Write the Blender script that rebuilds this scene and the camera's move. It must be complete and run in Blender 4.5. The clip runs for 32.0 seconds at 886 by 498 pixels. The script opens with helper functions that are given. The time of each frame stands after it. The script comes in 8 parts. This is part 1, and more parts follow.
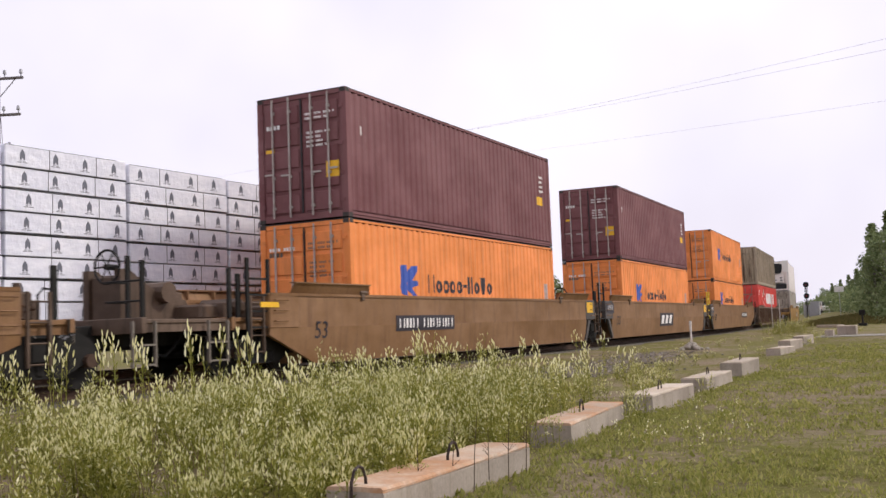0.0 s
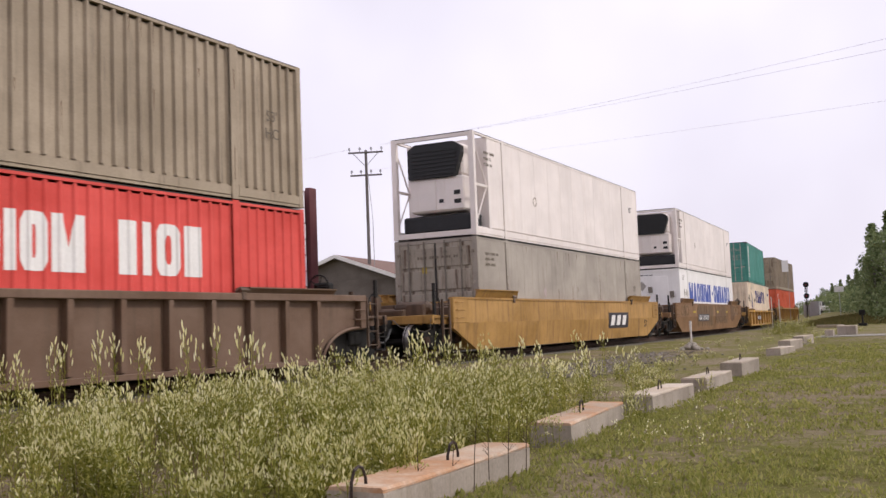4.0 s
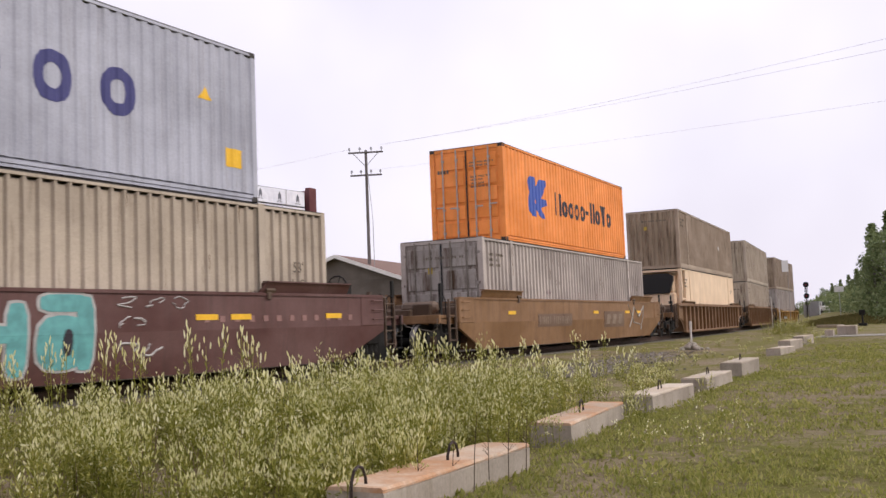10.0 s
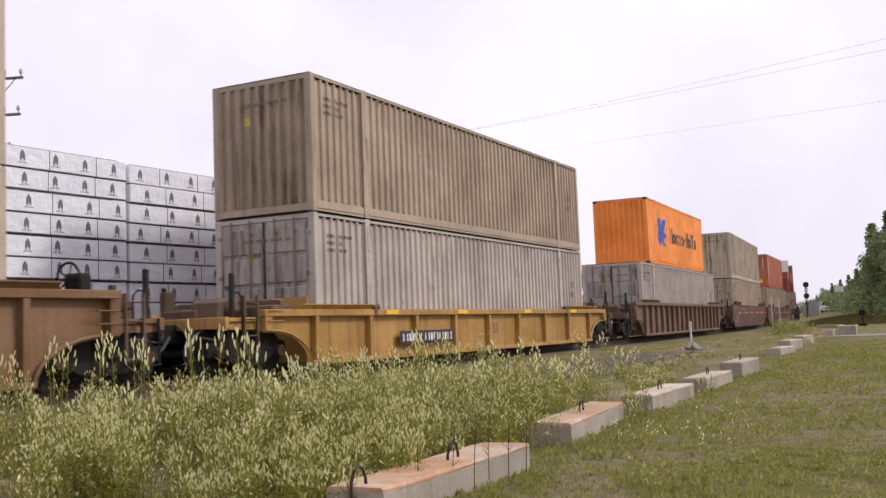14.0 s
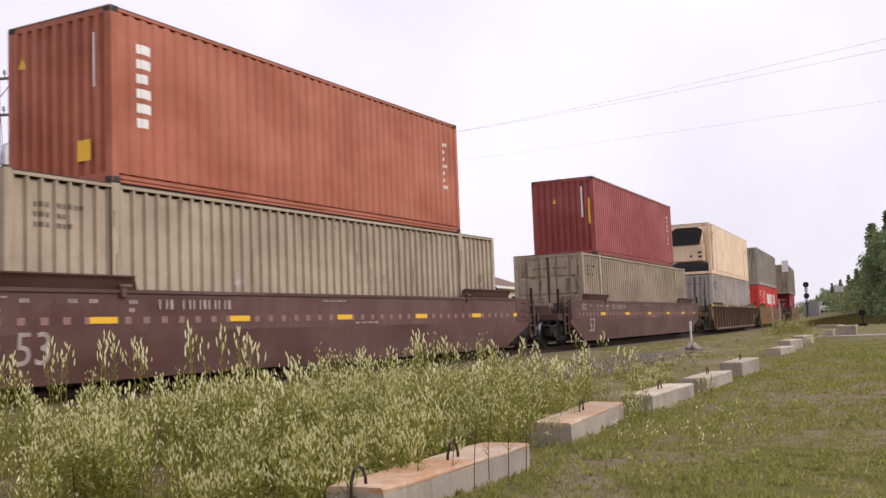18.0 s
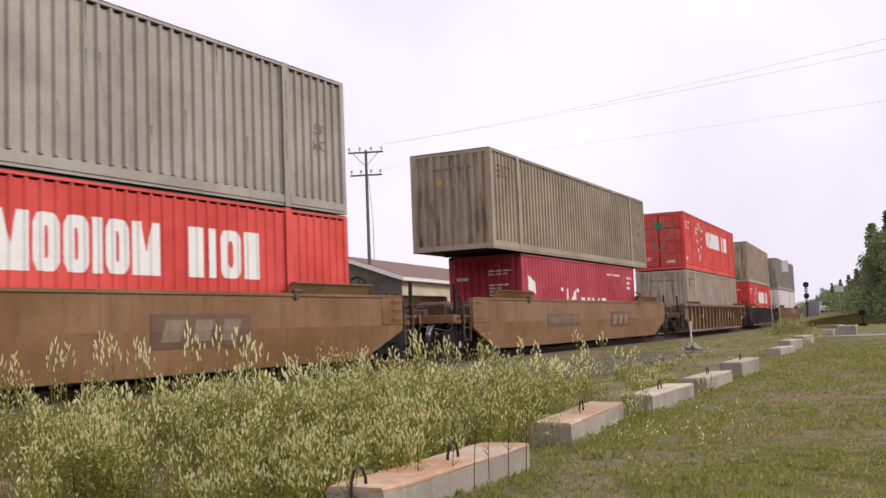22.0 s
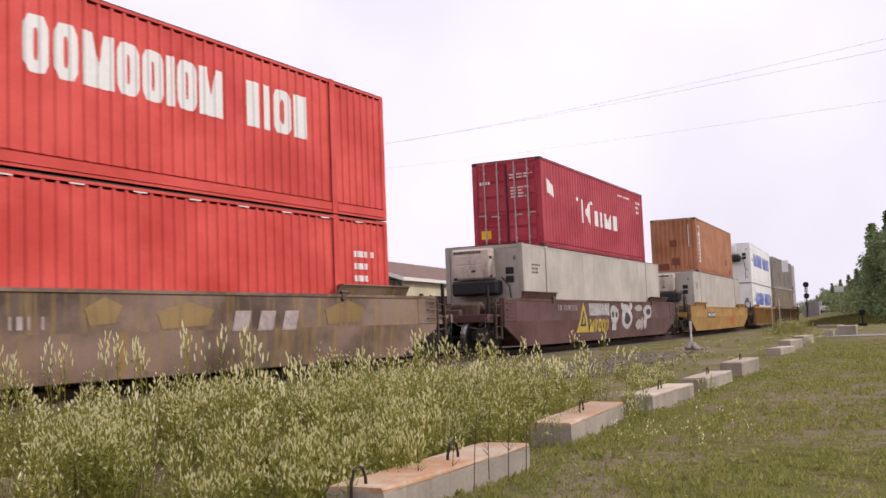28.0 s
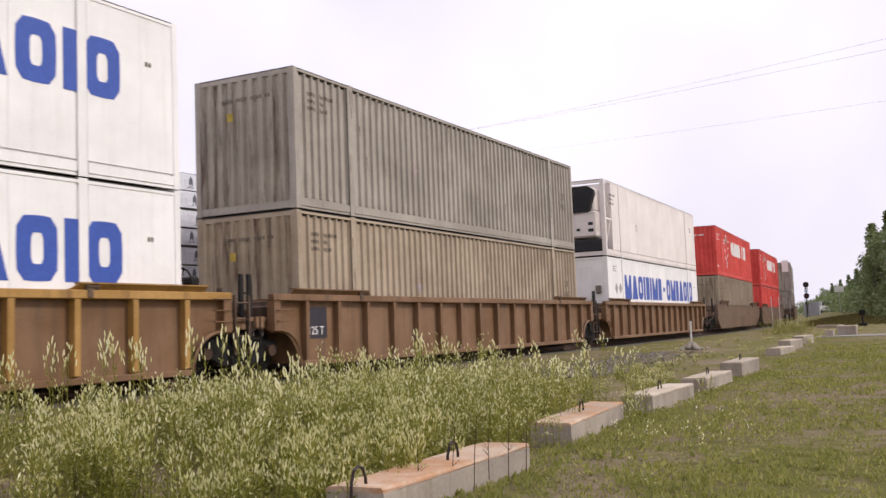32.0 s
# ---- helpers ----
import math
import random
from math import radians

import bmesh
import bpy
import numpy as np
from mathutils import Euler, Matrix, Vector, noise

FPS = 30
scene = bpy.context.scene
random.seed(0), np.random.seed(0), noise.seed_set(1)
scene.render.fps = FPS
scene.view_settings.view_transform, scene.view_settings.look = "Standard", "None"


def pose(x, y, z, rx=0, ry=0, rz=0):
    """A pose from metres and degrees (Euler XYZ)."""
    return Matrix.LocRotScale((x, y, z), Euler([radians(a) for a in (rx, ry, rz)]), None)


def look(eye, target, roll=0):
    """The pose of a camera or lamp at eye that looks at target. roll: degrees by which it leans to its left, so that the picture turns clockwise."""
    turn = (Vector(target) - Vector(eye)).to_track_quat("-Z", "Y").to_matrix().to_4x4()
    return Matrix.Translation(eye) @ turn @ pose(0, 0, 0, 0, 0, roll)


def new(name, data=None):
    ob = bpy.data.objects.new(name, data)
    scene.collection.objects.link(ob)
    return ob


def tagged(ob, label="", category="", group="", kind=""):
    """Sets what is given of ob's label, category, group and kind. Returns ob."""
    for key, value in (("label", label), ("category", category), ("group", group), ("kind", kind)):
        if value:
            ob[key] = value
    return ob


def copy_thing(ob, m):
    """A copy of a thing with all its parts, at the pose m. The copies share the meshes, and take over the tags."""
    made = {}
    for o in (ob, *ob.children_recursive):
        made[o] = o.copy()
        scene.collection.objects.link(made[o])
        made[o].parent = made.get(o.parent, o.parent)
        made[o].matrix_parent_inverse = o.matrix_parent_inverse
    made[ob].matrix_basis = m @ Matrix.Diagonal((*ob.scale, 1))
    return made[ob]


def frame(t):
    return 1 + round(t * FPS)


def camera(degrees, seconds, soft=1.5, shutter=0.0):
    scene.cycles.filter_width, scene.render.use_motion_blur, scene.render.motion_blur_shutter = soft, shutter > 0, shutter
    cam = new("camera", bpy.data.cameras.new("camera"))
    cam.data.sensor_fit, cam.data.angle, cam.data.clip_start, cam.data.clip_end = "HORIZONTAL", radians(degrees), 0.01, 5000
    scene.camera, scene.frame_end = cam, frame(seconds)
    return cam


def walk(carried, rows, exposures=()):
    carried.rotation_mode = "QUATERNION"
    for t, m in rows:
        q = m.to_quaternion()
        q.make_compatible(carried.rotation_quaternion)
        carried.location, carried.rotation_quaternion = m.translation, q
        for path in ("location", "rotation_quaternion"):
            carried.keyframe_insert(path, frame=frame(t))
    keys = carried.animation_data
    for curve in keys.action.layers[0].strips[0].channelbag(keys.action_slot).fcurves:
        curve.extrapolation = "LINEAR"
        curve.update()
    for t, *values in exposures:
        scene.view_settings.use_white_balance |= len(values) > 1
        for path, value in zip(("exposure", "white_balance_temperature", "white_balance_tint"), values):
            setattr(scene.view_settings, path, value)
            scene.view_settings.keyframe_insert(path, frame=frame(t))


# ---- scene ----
cam = camera(47.75, 32.0, soft=1.5, shutter=0.08)
EYE = (12.125, 0.0, 0.697)
AIM = (EYE[0] - math.sin(0.51189) * math.cos(0.08022), math.cos(0.51189) * math.cos(0.08022), EYE[2] + math.sin(0.08022))
VIEW = look(EYE, AIM, -2.25)
walk(cam, [(0.0, VIEW), (32.0, VIEW)],
     [(0.0, -0.14, 6500, 10), (3.5, -0.14, 6500, 10), (5.5, -0.54, 6340, 19), (7.1, -0.54, 6340, 18), (8.0, -0.26, 6420, 13), (9.0, -0.16, 6500, 10), (28.0, -0.17, 6500, 12), (29.5, -0.22, 6450, 14), (30.5, -0.38, 6340, 17), (31.2, -0.38, 6340, 17), (32.0, -0.13, 6500, 11)])

# ---- light: bright overcast sky with a veiled sun ----
SUN_ELEV, SUN_AZ = radians(40), radians(60)
world = bpy.data.worlds.new("overcast_sky")
scene.world = world
world.use_nodes = True
wt = world.node_tree
wt.nodes.clear()
w_out = wt.nodes.new("ShaderNodeOutputWorld")
w_bg = wt.nodes.new("ShaderNodeBackground")
w_sky = wt.nodes.new("ShaderNodeTexSky")
w_sky.sky_type, w_sky.sun_disc = "NISHITA", False
w_sky.sun_elevation, w_sky.sun_rotation = SUN_ELEV, SUN_AZ
w_sky.air_density, w_sky.dust_density = 1.0, 3.0
w_co = wt.nodes.new("ShaderNodeTexCoord")
w_no = wt.nodes.new("ShaderNodeTexNoise")
w_no.inputs["Scale"].default_value, w_no.inputs["Detail"].default_value = 2.2, 4.0
w_ra = wt.nodes.new("ShaderNodeValToRGB")
w_ra.color_ramp.elements[0].position, w_ra.color_ramp.elements[0].color = 0.35, (11.0, 10.4, 11.9, 1)
w_ra.color_ramp.elements[1].position, w_ra.color_ramp.elements[1].color = 0.68, (14.0, 13.4, 14.7, 1)
w_mx = wt.nodes.new("ShaderNodeMix")
w_mx.data_type = "RGBA"
w_mx.inputs["Factor"].default_value = 0.9
wt.links.new(w_co.outputs["Generated"], w_no.inputs["Vector"])
wt.links.new(w_no.outputs["Fac"], w_ra.inputs["Fac"])
wt.links.new(w_sky.outputs["Color"], w_mx.inputs["A"])
wt.links.new(w_ra.outputs["Color"], w_mx.inputs["B"])
wt.links.new(w_mx.outputs["Result"], w_bg.inputs["Color"])
w_bg.inputs["Strength"].default_value = 0.096
wt.links.new(w_bg.outputs["Background"], w_out.inputs["Surface"])
sun_data = bpy.data.lights.new("sun", "SUN")
sun_data.energy, sun_data.angle, sun_data.color = 2.5, radians(9), (1.0, 0.95, 0.87)
sun = new("sun", sun_data)
SUN_DIR = Vector((math.cos(SUN_ELEV) * math.sin(SUN_AZ), math.cos(SUN_ELEV) * math.cos(SUN_AZ), math.sin(SUN_ELEV)))
sun.matrix_world = look(tuple(SUN_DIR * 80), (0, 0, 0))

# ---- materials ----
MATS = {}


def base_nodes(name):
    m = bpy.data.materials.new(name)
    m.use_nodes = True
    nt = m.node_tree
    nt.nodes.clear()
    out = nt.nodes.new("ShaderNodeOutputMaterial")
    bs = nt.nodes.new("ShaderNodeBsdfPrincipled")
    nt.links.new(bs.outputs["BSDF"], out.inputs["Surface"])
    return m, nt, bs


def noise_node(nt, co, scale, detail=5.0, rough=0.6):
    n = nt.nodes.new("ShaderNodeTexNoise")
    n.inputs["Scale"].default_value = scale
    n.inputs["Detail"].default_value = detail
    n.inputs["Roughness"].default_value = rough
    nt.links.new(co, n.inputs["Vector"])
    return n.outputs["Fac"]


def ramp_node(nt, fac, p0, p1, c0=(0, 0, 0, 1), c1=(1, 1, 1, 1)):
    r = nt.nodes.new("ShaderNodeValToRGB")
    r.color_ramp.elements[0].position, r.color_ramp.elements[0].color = p0, c0
    r.color_ramp.elements[1].position, r.color_ramp.elements[1].color = p1, c1
    nt.links.new(fac, r.inputs["Fac"])
    return r.outputs["Color"]


def mix_node(nt, fac, a, b, mode="MIX"):
    n = nt.nodes.new("ShaderNodeMix")
    n.data_type, n.blend_type = "RGBA", mode
    for key, val in (("Factor", fac), ("A", a), ("B", b)):
        sock = n.inputs[key]
        if isinstance(val, bpy.types.NodeSocket):
            nt.links.new(val, sock)
        else:
            sock.default_value = val if key == "Factor" else (*val[:3], 1)
    return n.outputs["Result"]


def coords(nt, scale, shuffle=True):
    """Object coordinates, stretched by scale and shifted at random from object to object."""
    tc = nt.nodes.new("ShaderNodeTexCoord")
    mp = nt.nodes.new("ShaderNodeMapping")
    mp.inputs["Scale"].default_value = scale
    nt.links.new(tc.outputs["Object"], mp.inputs["Vector"])
    if shuffle:
        oi = nt.nodes.new("ShaderNodeObjectInfo")
        ml = nt.nodes.new("ShaderNodeMath")
        ml.operation = "MULTIPLY"
        ml.inputs[1].default_value = 37.0
        nt.links.new(oi.outputs["Random"], ml.inputs[0])
        cb = nt.nodes.new("ShaderNodeCombineXYZ")
        for k in ("X", "Y", "Z"):
            nt.links.new(ml.outputs[0], cb.inputs[k])
        nt.links.new(cb.outputs[0], mp.inputs["Location"])
    return mp.outputs["Vector"]


def bump_node(nt, bs, height, strength, distance):
    b = nt.nodes.new("ShaderNodeBump")
    b.inputs["Strength"].default_value, b.inputs["Distance"].default_value = strength, distance
    nt.links.new(height, b.inputs["Height"])
    nt.links.new(b.outputs["Normal"], bs.inputs["Normal"])


def paint(name, col, stain=(0.08, 0.055, 0.035), amount=0.45, rust=0.25, rough=0.5, vary=0.12, run=(5.0, 0.35, 0.5, 0.74)):
    """Weathered paint on steel: faded patches, run-down streaks and rust specks."""
    if name in MATS:
        return MATS[name]
    m, nt, bs = base_nodes(name)
    big = noise_node(nt, coords(nt, (0.55, 0.55, 0.8)), 1.0, 4)
    streak = noise_node(nt, coords(nt, (run[0], run[0], run[1])), 1.0, 6, 0.7)
    speck = noise_node(nt, coords(nt, (3.0, 3.0, 3.0)), 1.0, 8, 0.75)
    fine = noise_node(nt, coords(nt, (40.0, 40.0, 40.0)), 1.0, 3)
    pale = tuple(min(0.9, c * (1 + vary) + 0.03) for c in col)
    deep = tuple(c * (1 - vary) for c in col)
    c = mix_node(nt, ramp_node(nt, big, 0.35, 0.65), deep, pale)
    c = mix_node(nt, ramp_node(nt, streak, run[2], run[3], (0, 0, 0, 1), (amount,) * 3 + (1,)), c, stain)
    c = mix_node(nt, ramp_node(nt, speck, 0.64, 0.74, (0, 0, 0, 1), (rust,) * 3 + (1,)), c, (0.11, 0.045, 0.02))
    c = mix_node(nt, 0.12, c, ramp_node(nt, fine, 0.3, 0.7), "OVERLAY")
    nt.links.new(c, bs.inputs["Base Color"])
    rr = nt.nodes.new("ShaderNodeMapRange")
    rr.inputs["To Min"].default_value, rr.inputs["To Max"].default_value = rough - 0.1, rough + 0.25
    nt.links.new(speck, rr.inputs["Value"])
    nt.links.new(rr.outputs["Result"], bs.inputs["Roughness"])
    bs.inputs["Specular IOR Level"].default_value = 0.3
    bump_node(nt, bs, big, 0.5, 0.02)
    MATS[name] = m
    return m


def plain(name, col, rough=0.6, metal=0.0, grain=8.0, vary=0.2, bump=0.2):
    if name in MATS:
        return MATS[name]
    m, nt, bs = base_nodes(name)
    n1 = noise_node(nt, coords(nt, (grain,) * 3), 1.0, 6)
    n2 = noise_node(nt, coords(nt, (grain * 0.12,) * 3), 1.0, 3)
    a = mix_node(nt, ramp_node(nt, n1, 0.3, 0.7), tuple(c * (1 - vary) for c in col), tuple(min(0.95, c * (1 + vary)) for c in col))
    a = mix_node(nt, ramp_node(nt, n2, 0.3, 0.7, (0, 0, 0, 1), (0.5, 0.5, 0.5, 1)), a, tuple(c * (1 - 1.5 * vary) for c in col))
    nt.links.new(a, bs.inputs["Base Color"])
    bs.inputs["Roughness"].default_value, bs.inputs["Metallic"].default_value = rough, metal
    bs.inputs["Specular IOR Level"].default_value = 0.3
    bump_node(nt, bs, n1, bump, 0.01)
    MATS[name] = m
    return m


def foliage(name, c0, c1, c2, rough=0.6, trans=0.25):
    """Leaves whose colour runs from c0 through c1 to c2, leaf by leaf."""
    if name in MATS:
        return MATS[name]
    m, nt, bs = base_nodes(name)
    g = nt.nodes.new("ShaderNodeNewGeometry")
    r = nt.nodes.new("ShaderNodeValToRGB")
    r.color_ramp.elements[0].color, r.color_ramp.elements[1].color = (*c0, 1), (*c2, 1)
    e = r.color_ramp.elements.new(0.5)
    e.color = (*c1, 1)
    nt.links.new(g.outputs["Random Per Island"], r.inputs["Fac"])
    n = noise_node(nt, coords(nt, (1.5, 1.5, 1.5)), 1.0, 3)
    c = mix_node(nt, ramp_node(nt, n, 0.35, 0.7, (0, 0, 0, 1), (0.4, 0.4, 0.4, 1)), r.outputs["Color"], tuple(x * 0.75 for x in c0))
    nt.links.new(c, bs.inputs["Base Color"])
    bs.inputs["Roughness"].default_value = rough
    bs.inputs["Specular IOR Level"].default_value = 0.25
    tr = nt.nodes.new("ShaderNodeBsdfTranslucent")
    nt.links.new(c, tr.inputs["Color"])
    ms = nt.nodes.new("ShaderNodeMixShader")
    ms.inputs["Fac"].default_value = trans
    out = next(x for x in nt.nodes if x.type == "OUTPUT_MATERIAL")
    nt.links.new(bs.outputs["BSDF"], ms.inputs[1])
    nt.links.new(tr.outputs["BSDF"], ms.inputs[2])
    nt.links.new(ms.outputs["Shader"], out.inputs["Surface"])
    MATS[name] = m
    return m


KHAKI = paint("khaki_paint", (0.405, 0.335, 0.265), stain=(0.10, 0.06, 0.035), amount=0.55, run=(6.5, 0.7, 0.56, 0.72))
OLIVE = paint("olive_paint", (0.315, 0.252, 0.18), stain=(0.06, 0.04, 0.028), amount=0.48, run=(6.5, 0.6, 0.54, 0.72))
BROWN_OLIVE = paint("brown_olive_paint", (0.345, 0.265, 0.198), stain=(0.08, 0.045, 0.03), amount=0.48, run=(6.5, 0.6, 0.54, 0.72))
TAN_KHAKI = paint("tan_khaki_paint", (0.375, 0.298, 0.216), stain=(0.10, 0.06, 0.03), amount=0.48, run=(6.5, 0.6, 0.55, 0.72))
SAGE = paint("sage_paint", (0.33, 0.292, 0.25), stain=(0.09, 0.065, 0.045), amount=0.35, run=(6.5, 0.6, 0.54, 0.72))
SILVER = paint("silver_paint", (0.425, 0.368, 0.335), amount=0.3)
TARE_RED = paint("bright_red_paint", (0.60, 0.055, 0.042), amount=0.12, rust=0.12)
ORANGE_RED = paint("orange_red_paint", (0.58, 0.10, 0.04), amount=0.3)
ORANGE = paint("orange_paint", (0.80, 0.245, 0.042), amount=0.25, rust=0.15)
FADED_ORANGE = paint("faded_orange_paint", (0.74, 0.232, 0.052), amount=0.35, rust=0.3)
MAROON = paint("maroon_paint", (0.15, 0.048, 0.052), amount=0.2)
CRIMSON = paint("crimson_paint", (0.36, 0.02, 0.04), amount=0.25)
OXIDE = paint("oxide_red_paint", (0.27, 0.05, 0.045), amount=0.25)
TERRA = paint("terracotta_paint", (0.37, 0.105, 0.055), amount=0.3)
CLAY = paint("clay_brown_paint", (0.38, 0.15, 0.07), amount=0.45, rust=0.4)
TEAL = paint("teal_paint", (0.045, 0.215, 0.18), amount=0.2, rust=0.1)
GREY_BLUE = paint("grey_blue_paint", (0.36, 0.365, 0.43), amount=0.3)
CREAM = paint("cream_paint", (0.70, 0.585, 0.45), amount=0.25)
WHITE = paint("white_panel_paint", (0.80, 0.78, 0.77), stain=(0.45, 0.38, 0.32), amount=0.2, rust=0.06, rough=0.35, vary=0.05)
OFFWHITE = paint("offwhite_panel_paint", (0.74, 0.675, 0.645), stain=(0.50, 0.40, 0.33), amount=0.25, rust=0.08, rough=0.4, vary=0.05)
UNIT_SHELL = paint("dirty_cooler_paint", (0.54, 0.46, 0.39), stain=(0.16, 0.10, 0.06), amount=0.75, rust=0.3, rough=0.5, vary=0.15, run=(3.0, 1.2, 0.50, 0.68))
BEIGE = paint("beige_panel_paint", (0.72, 0.54, 0.375), stain=(0.5, 0.34, 0.22), amount=0.55, rust=0.08, rough=0.45, vary=0.07)
PUTTY = paint("putty_panel_paint", (0.42, 0.378, 0.33), stain=(0.22, 0.17, 0.13), amount=0.3, rough=0.45)
CAR_TAN = paint("tan_brown_car_paint", (0.19, 0.094, 0.034), stain=(0.10, 0.048, 0.026), amount=0.7, rust=0.3)
END_GREY = paint("dark_grey_end_paint", (0.06, 0.052, 0.05), amount=0.4, rust=0.3)
CAR_BROWN = paint("brown_car_paint", (0.125, 0.07, 0.041), amount=0.6, rust=0.5)
CAR_RUSTY = paint("rusty_yellow_car_paint", (0.172, 0.088, 0.038), amount=0.7, rust=0.7)
CAR_YELLOW = paint("yellow_car_paint", (0.345, 0.187, 0.043), stain=(0.11, 0.055, 0.025), amount=0.8, rust=0.75, vary=0.18)
CAR_MAROON = paint("maroon_car_paint", (0.09, 0.034, 0.029), stain=(0.05, 0.03, 0.025), amount=0.6, rust=0.3)
CAR_DARK = paint("dark_plum_car_paint", (0.068, 0.042, 0.042), amount=0.5, rust=0.3)
CAR_PATCHY = paint("patchy_brown_car_paint", (0.15, 0.095, 0.07), stain=(0.30, 0.19, 0.05), amount=1.0, rust=0.5, vary=0.5)
INK_PATCH = plain("rust_brown_patch", (0.19, 0.06, 0.035), 0.7, 0, 9, 0.25, 0.05)
INK_FADED = plain("faded_tan_marking", (0.25, 0.185, 0.135), 0.7, 0, 9, 0.25, 0.05)
RUST_RUN = plain("brown_rust_run", (0.15, 0.085, 0.048), 0.85, 0, 14, 0.35, 0.1)
INK_GHOST = plain("chalky_graffiti", (0.46, 0.43, 0.42), 0.7, 0, 6, 0.3, 0.05)
INK_OCHRE = plain("ochre_graffiti", (0.50, 0.36, 0.06), 0.7, 0, 6, 0.3, 0.05)
INK_TONE = plain("faint_grey_brown_graffiti", (0.17, 0.105, 0.055), 0.75, 0, 4, 0.35, 0.05)
INK_PINK = plain("faded_pink_marking", (0.27, 0.15, 0.135), 0.6, 0, 20, 0.2, 0.05)
INK_WORN = plain("worn_white_marking", (0.42, 0.34, 0.33), 0.6, 0, 9, 0.3, 0.05)
END_BROWN = paint("rusty_dark_end_paint", (0.085, 0.05, 0.03), stain=(0.025, 0.017, 0.012), amount=0.85, rust=0.6, vary=0.3)
GRIME = plain("grimy_steel", (0.012, 0.0105, 0.0095), 0.75, 0.0, 6, 0.4)
STEEL = plain("worn_steel", (0.30, 0.28, 0.27), 0.35, 0.9, 8, 0.2)
RAIL_RUST = plain("rusty_rail", (0.085, 0.05, 0.035), 0.7, 0.3, 10, 0.3)
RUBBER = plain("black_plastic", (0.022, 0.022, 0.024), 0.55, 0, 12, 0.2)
INK_WHITE = plain("white_marking", (0.78, 0.76, 0.74), 0.5, 0, 20, 0.08, 0.05)
INK_BLACK = plain("dark_marking", (0.035, 0.03, 0.04), 0.55, 0, 20, 0.2, 0.05)
INK_BLUE = plain("blue_marking", (0.045, 0.095, 0.40), 0.5, 0, 20, 0.15, 0.05)
INK_NAVY = plain("navy_marking", (0.05, 0.05, 0.17), 0.5, 0, 20, 0.15, 0.05)
INK_GREEN = plain("green_marking", (0.02, 0.20, 0.09), 0.5, 0, 20, 0.15, 0.05)
INK_YELLOW = plain("yellow_marking", (0.80, 0.46, 0.03), 0.5, 0, 20, 0.12, 0.05)
INK_GREY = plain("grey_marking", (0.36, 0.33, 0.30), 0.6, 0, 20, 0.15, 0.05)
INK_SHADE = plain("faint_marking", (0.16, 0.13, 0.10), 0.6, 0, 20, 0.2, 0.05)
INK_CYAN = plain("turquoise_graffiti", (0.13, 0.36, 0.36), 0.6, 0, 5, 0.3, 0.05)
# dark tone for grime and for the painted shade line along roof edges
GRIMY_SHADED_EDGE = plain("grimy_shaded_edge", (0.055, 0.048, 0.045), 0.8, 0, 5, 0.4)
BAR_PALE = plain("galvanised_bar", (0.44, 0.40, 0.37), 0.55, 0.2, 8, 0.2)
BAR_STEEL = plain("dull_bar_steel", (0.22, 0.19, 0.16), 0.6, 0.3, 8, 0.2)
LADDER_YELLOW = plain("safety_yellow", (0.72, 0.52, 0.03), 0.5, 0, 12, 0.15)

# ---- mesh helpers ----
ROUNDED = {}


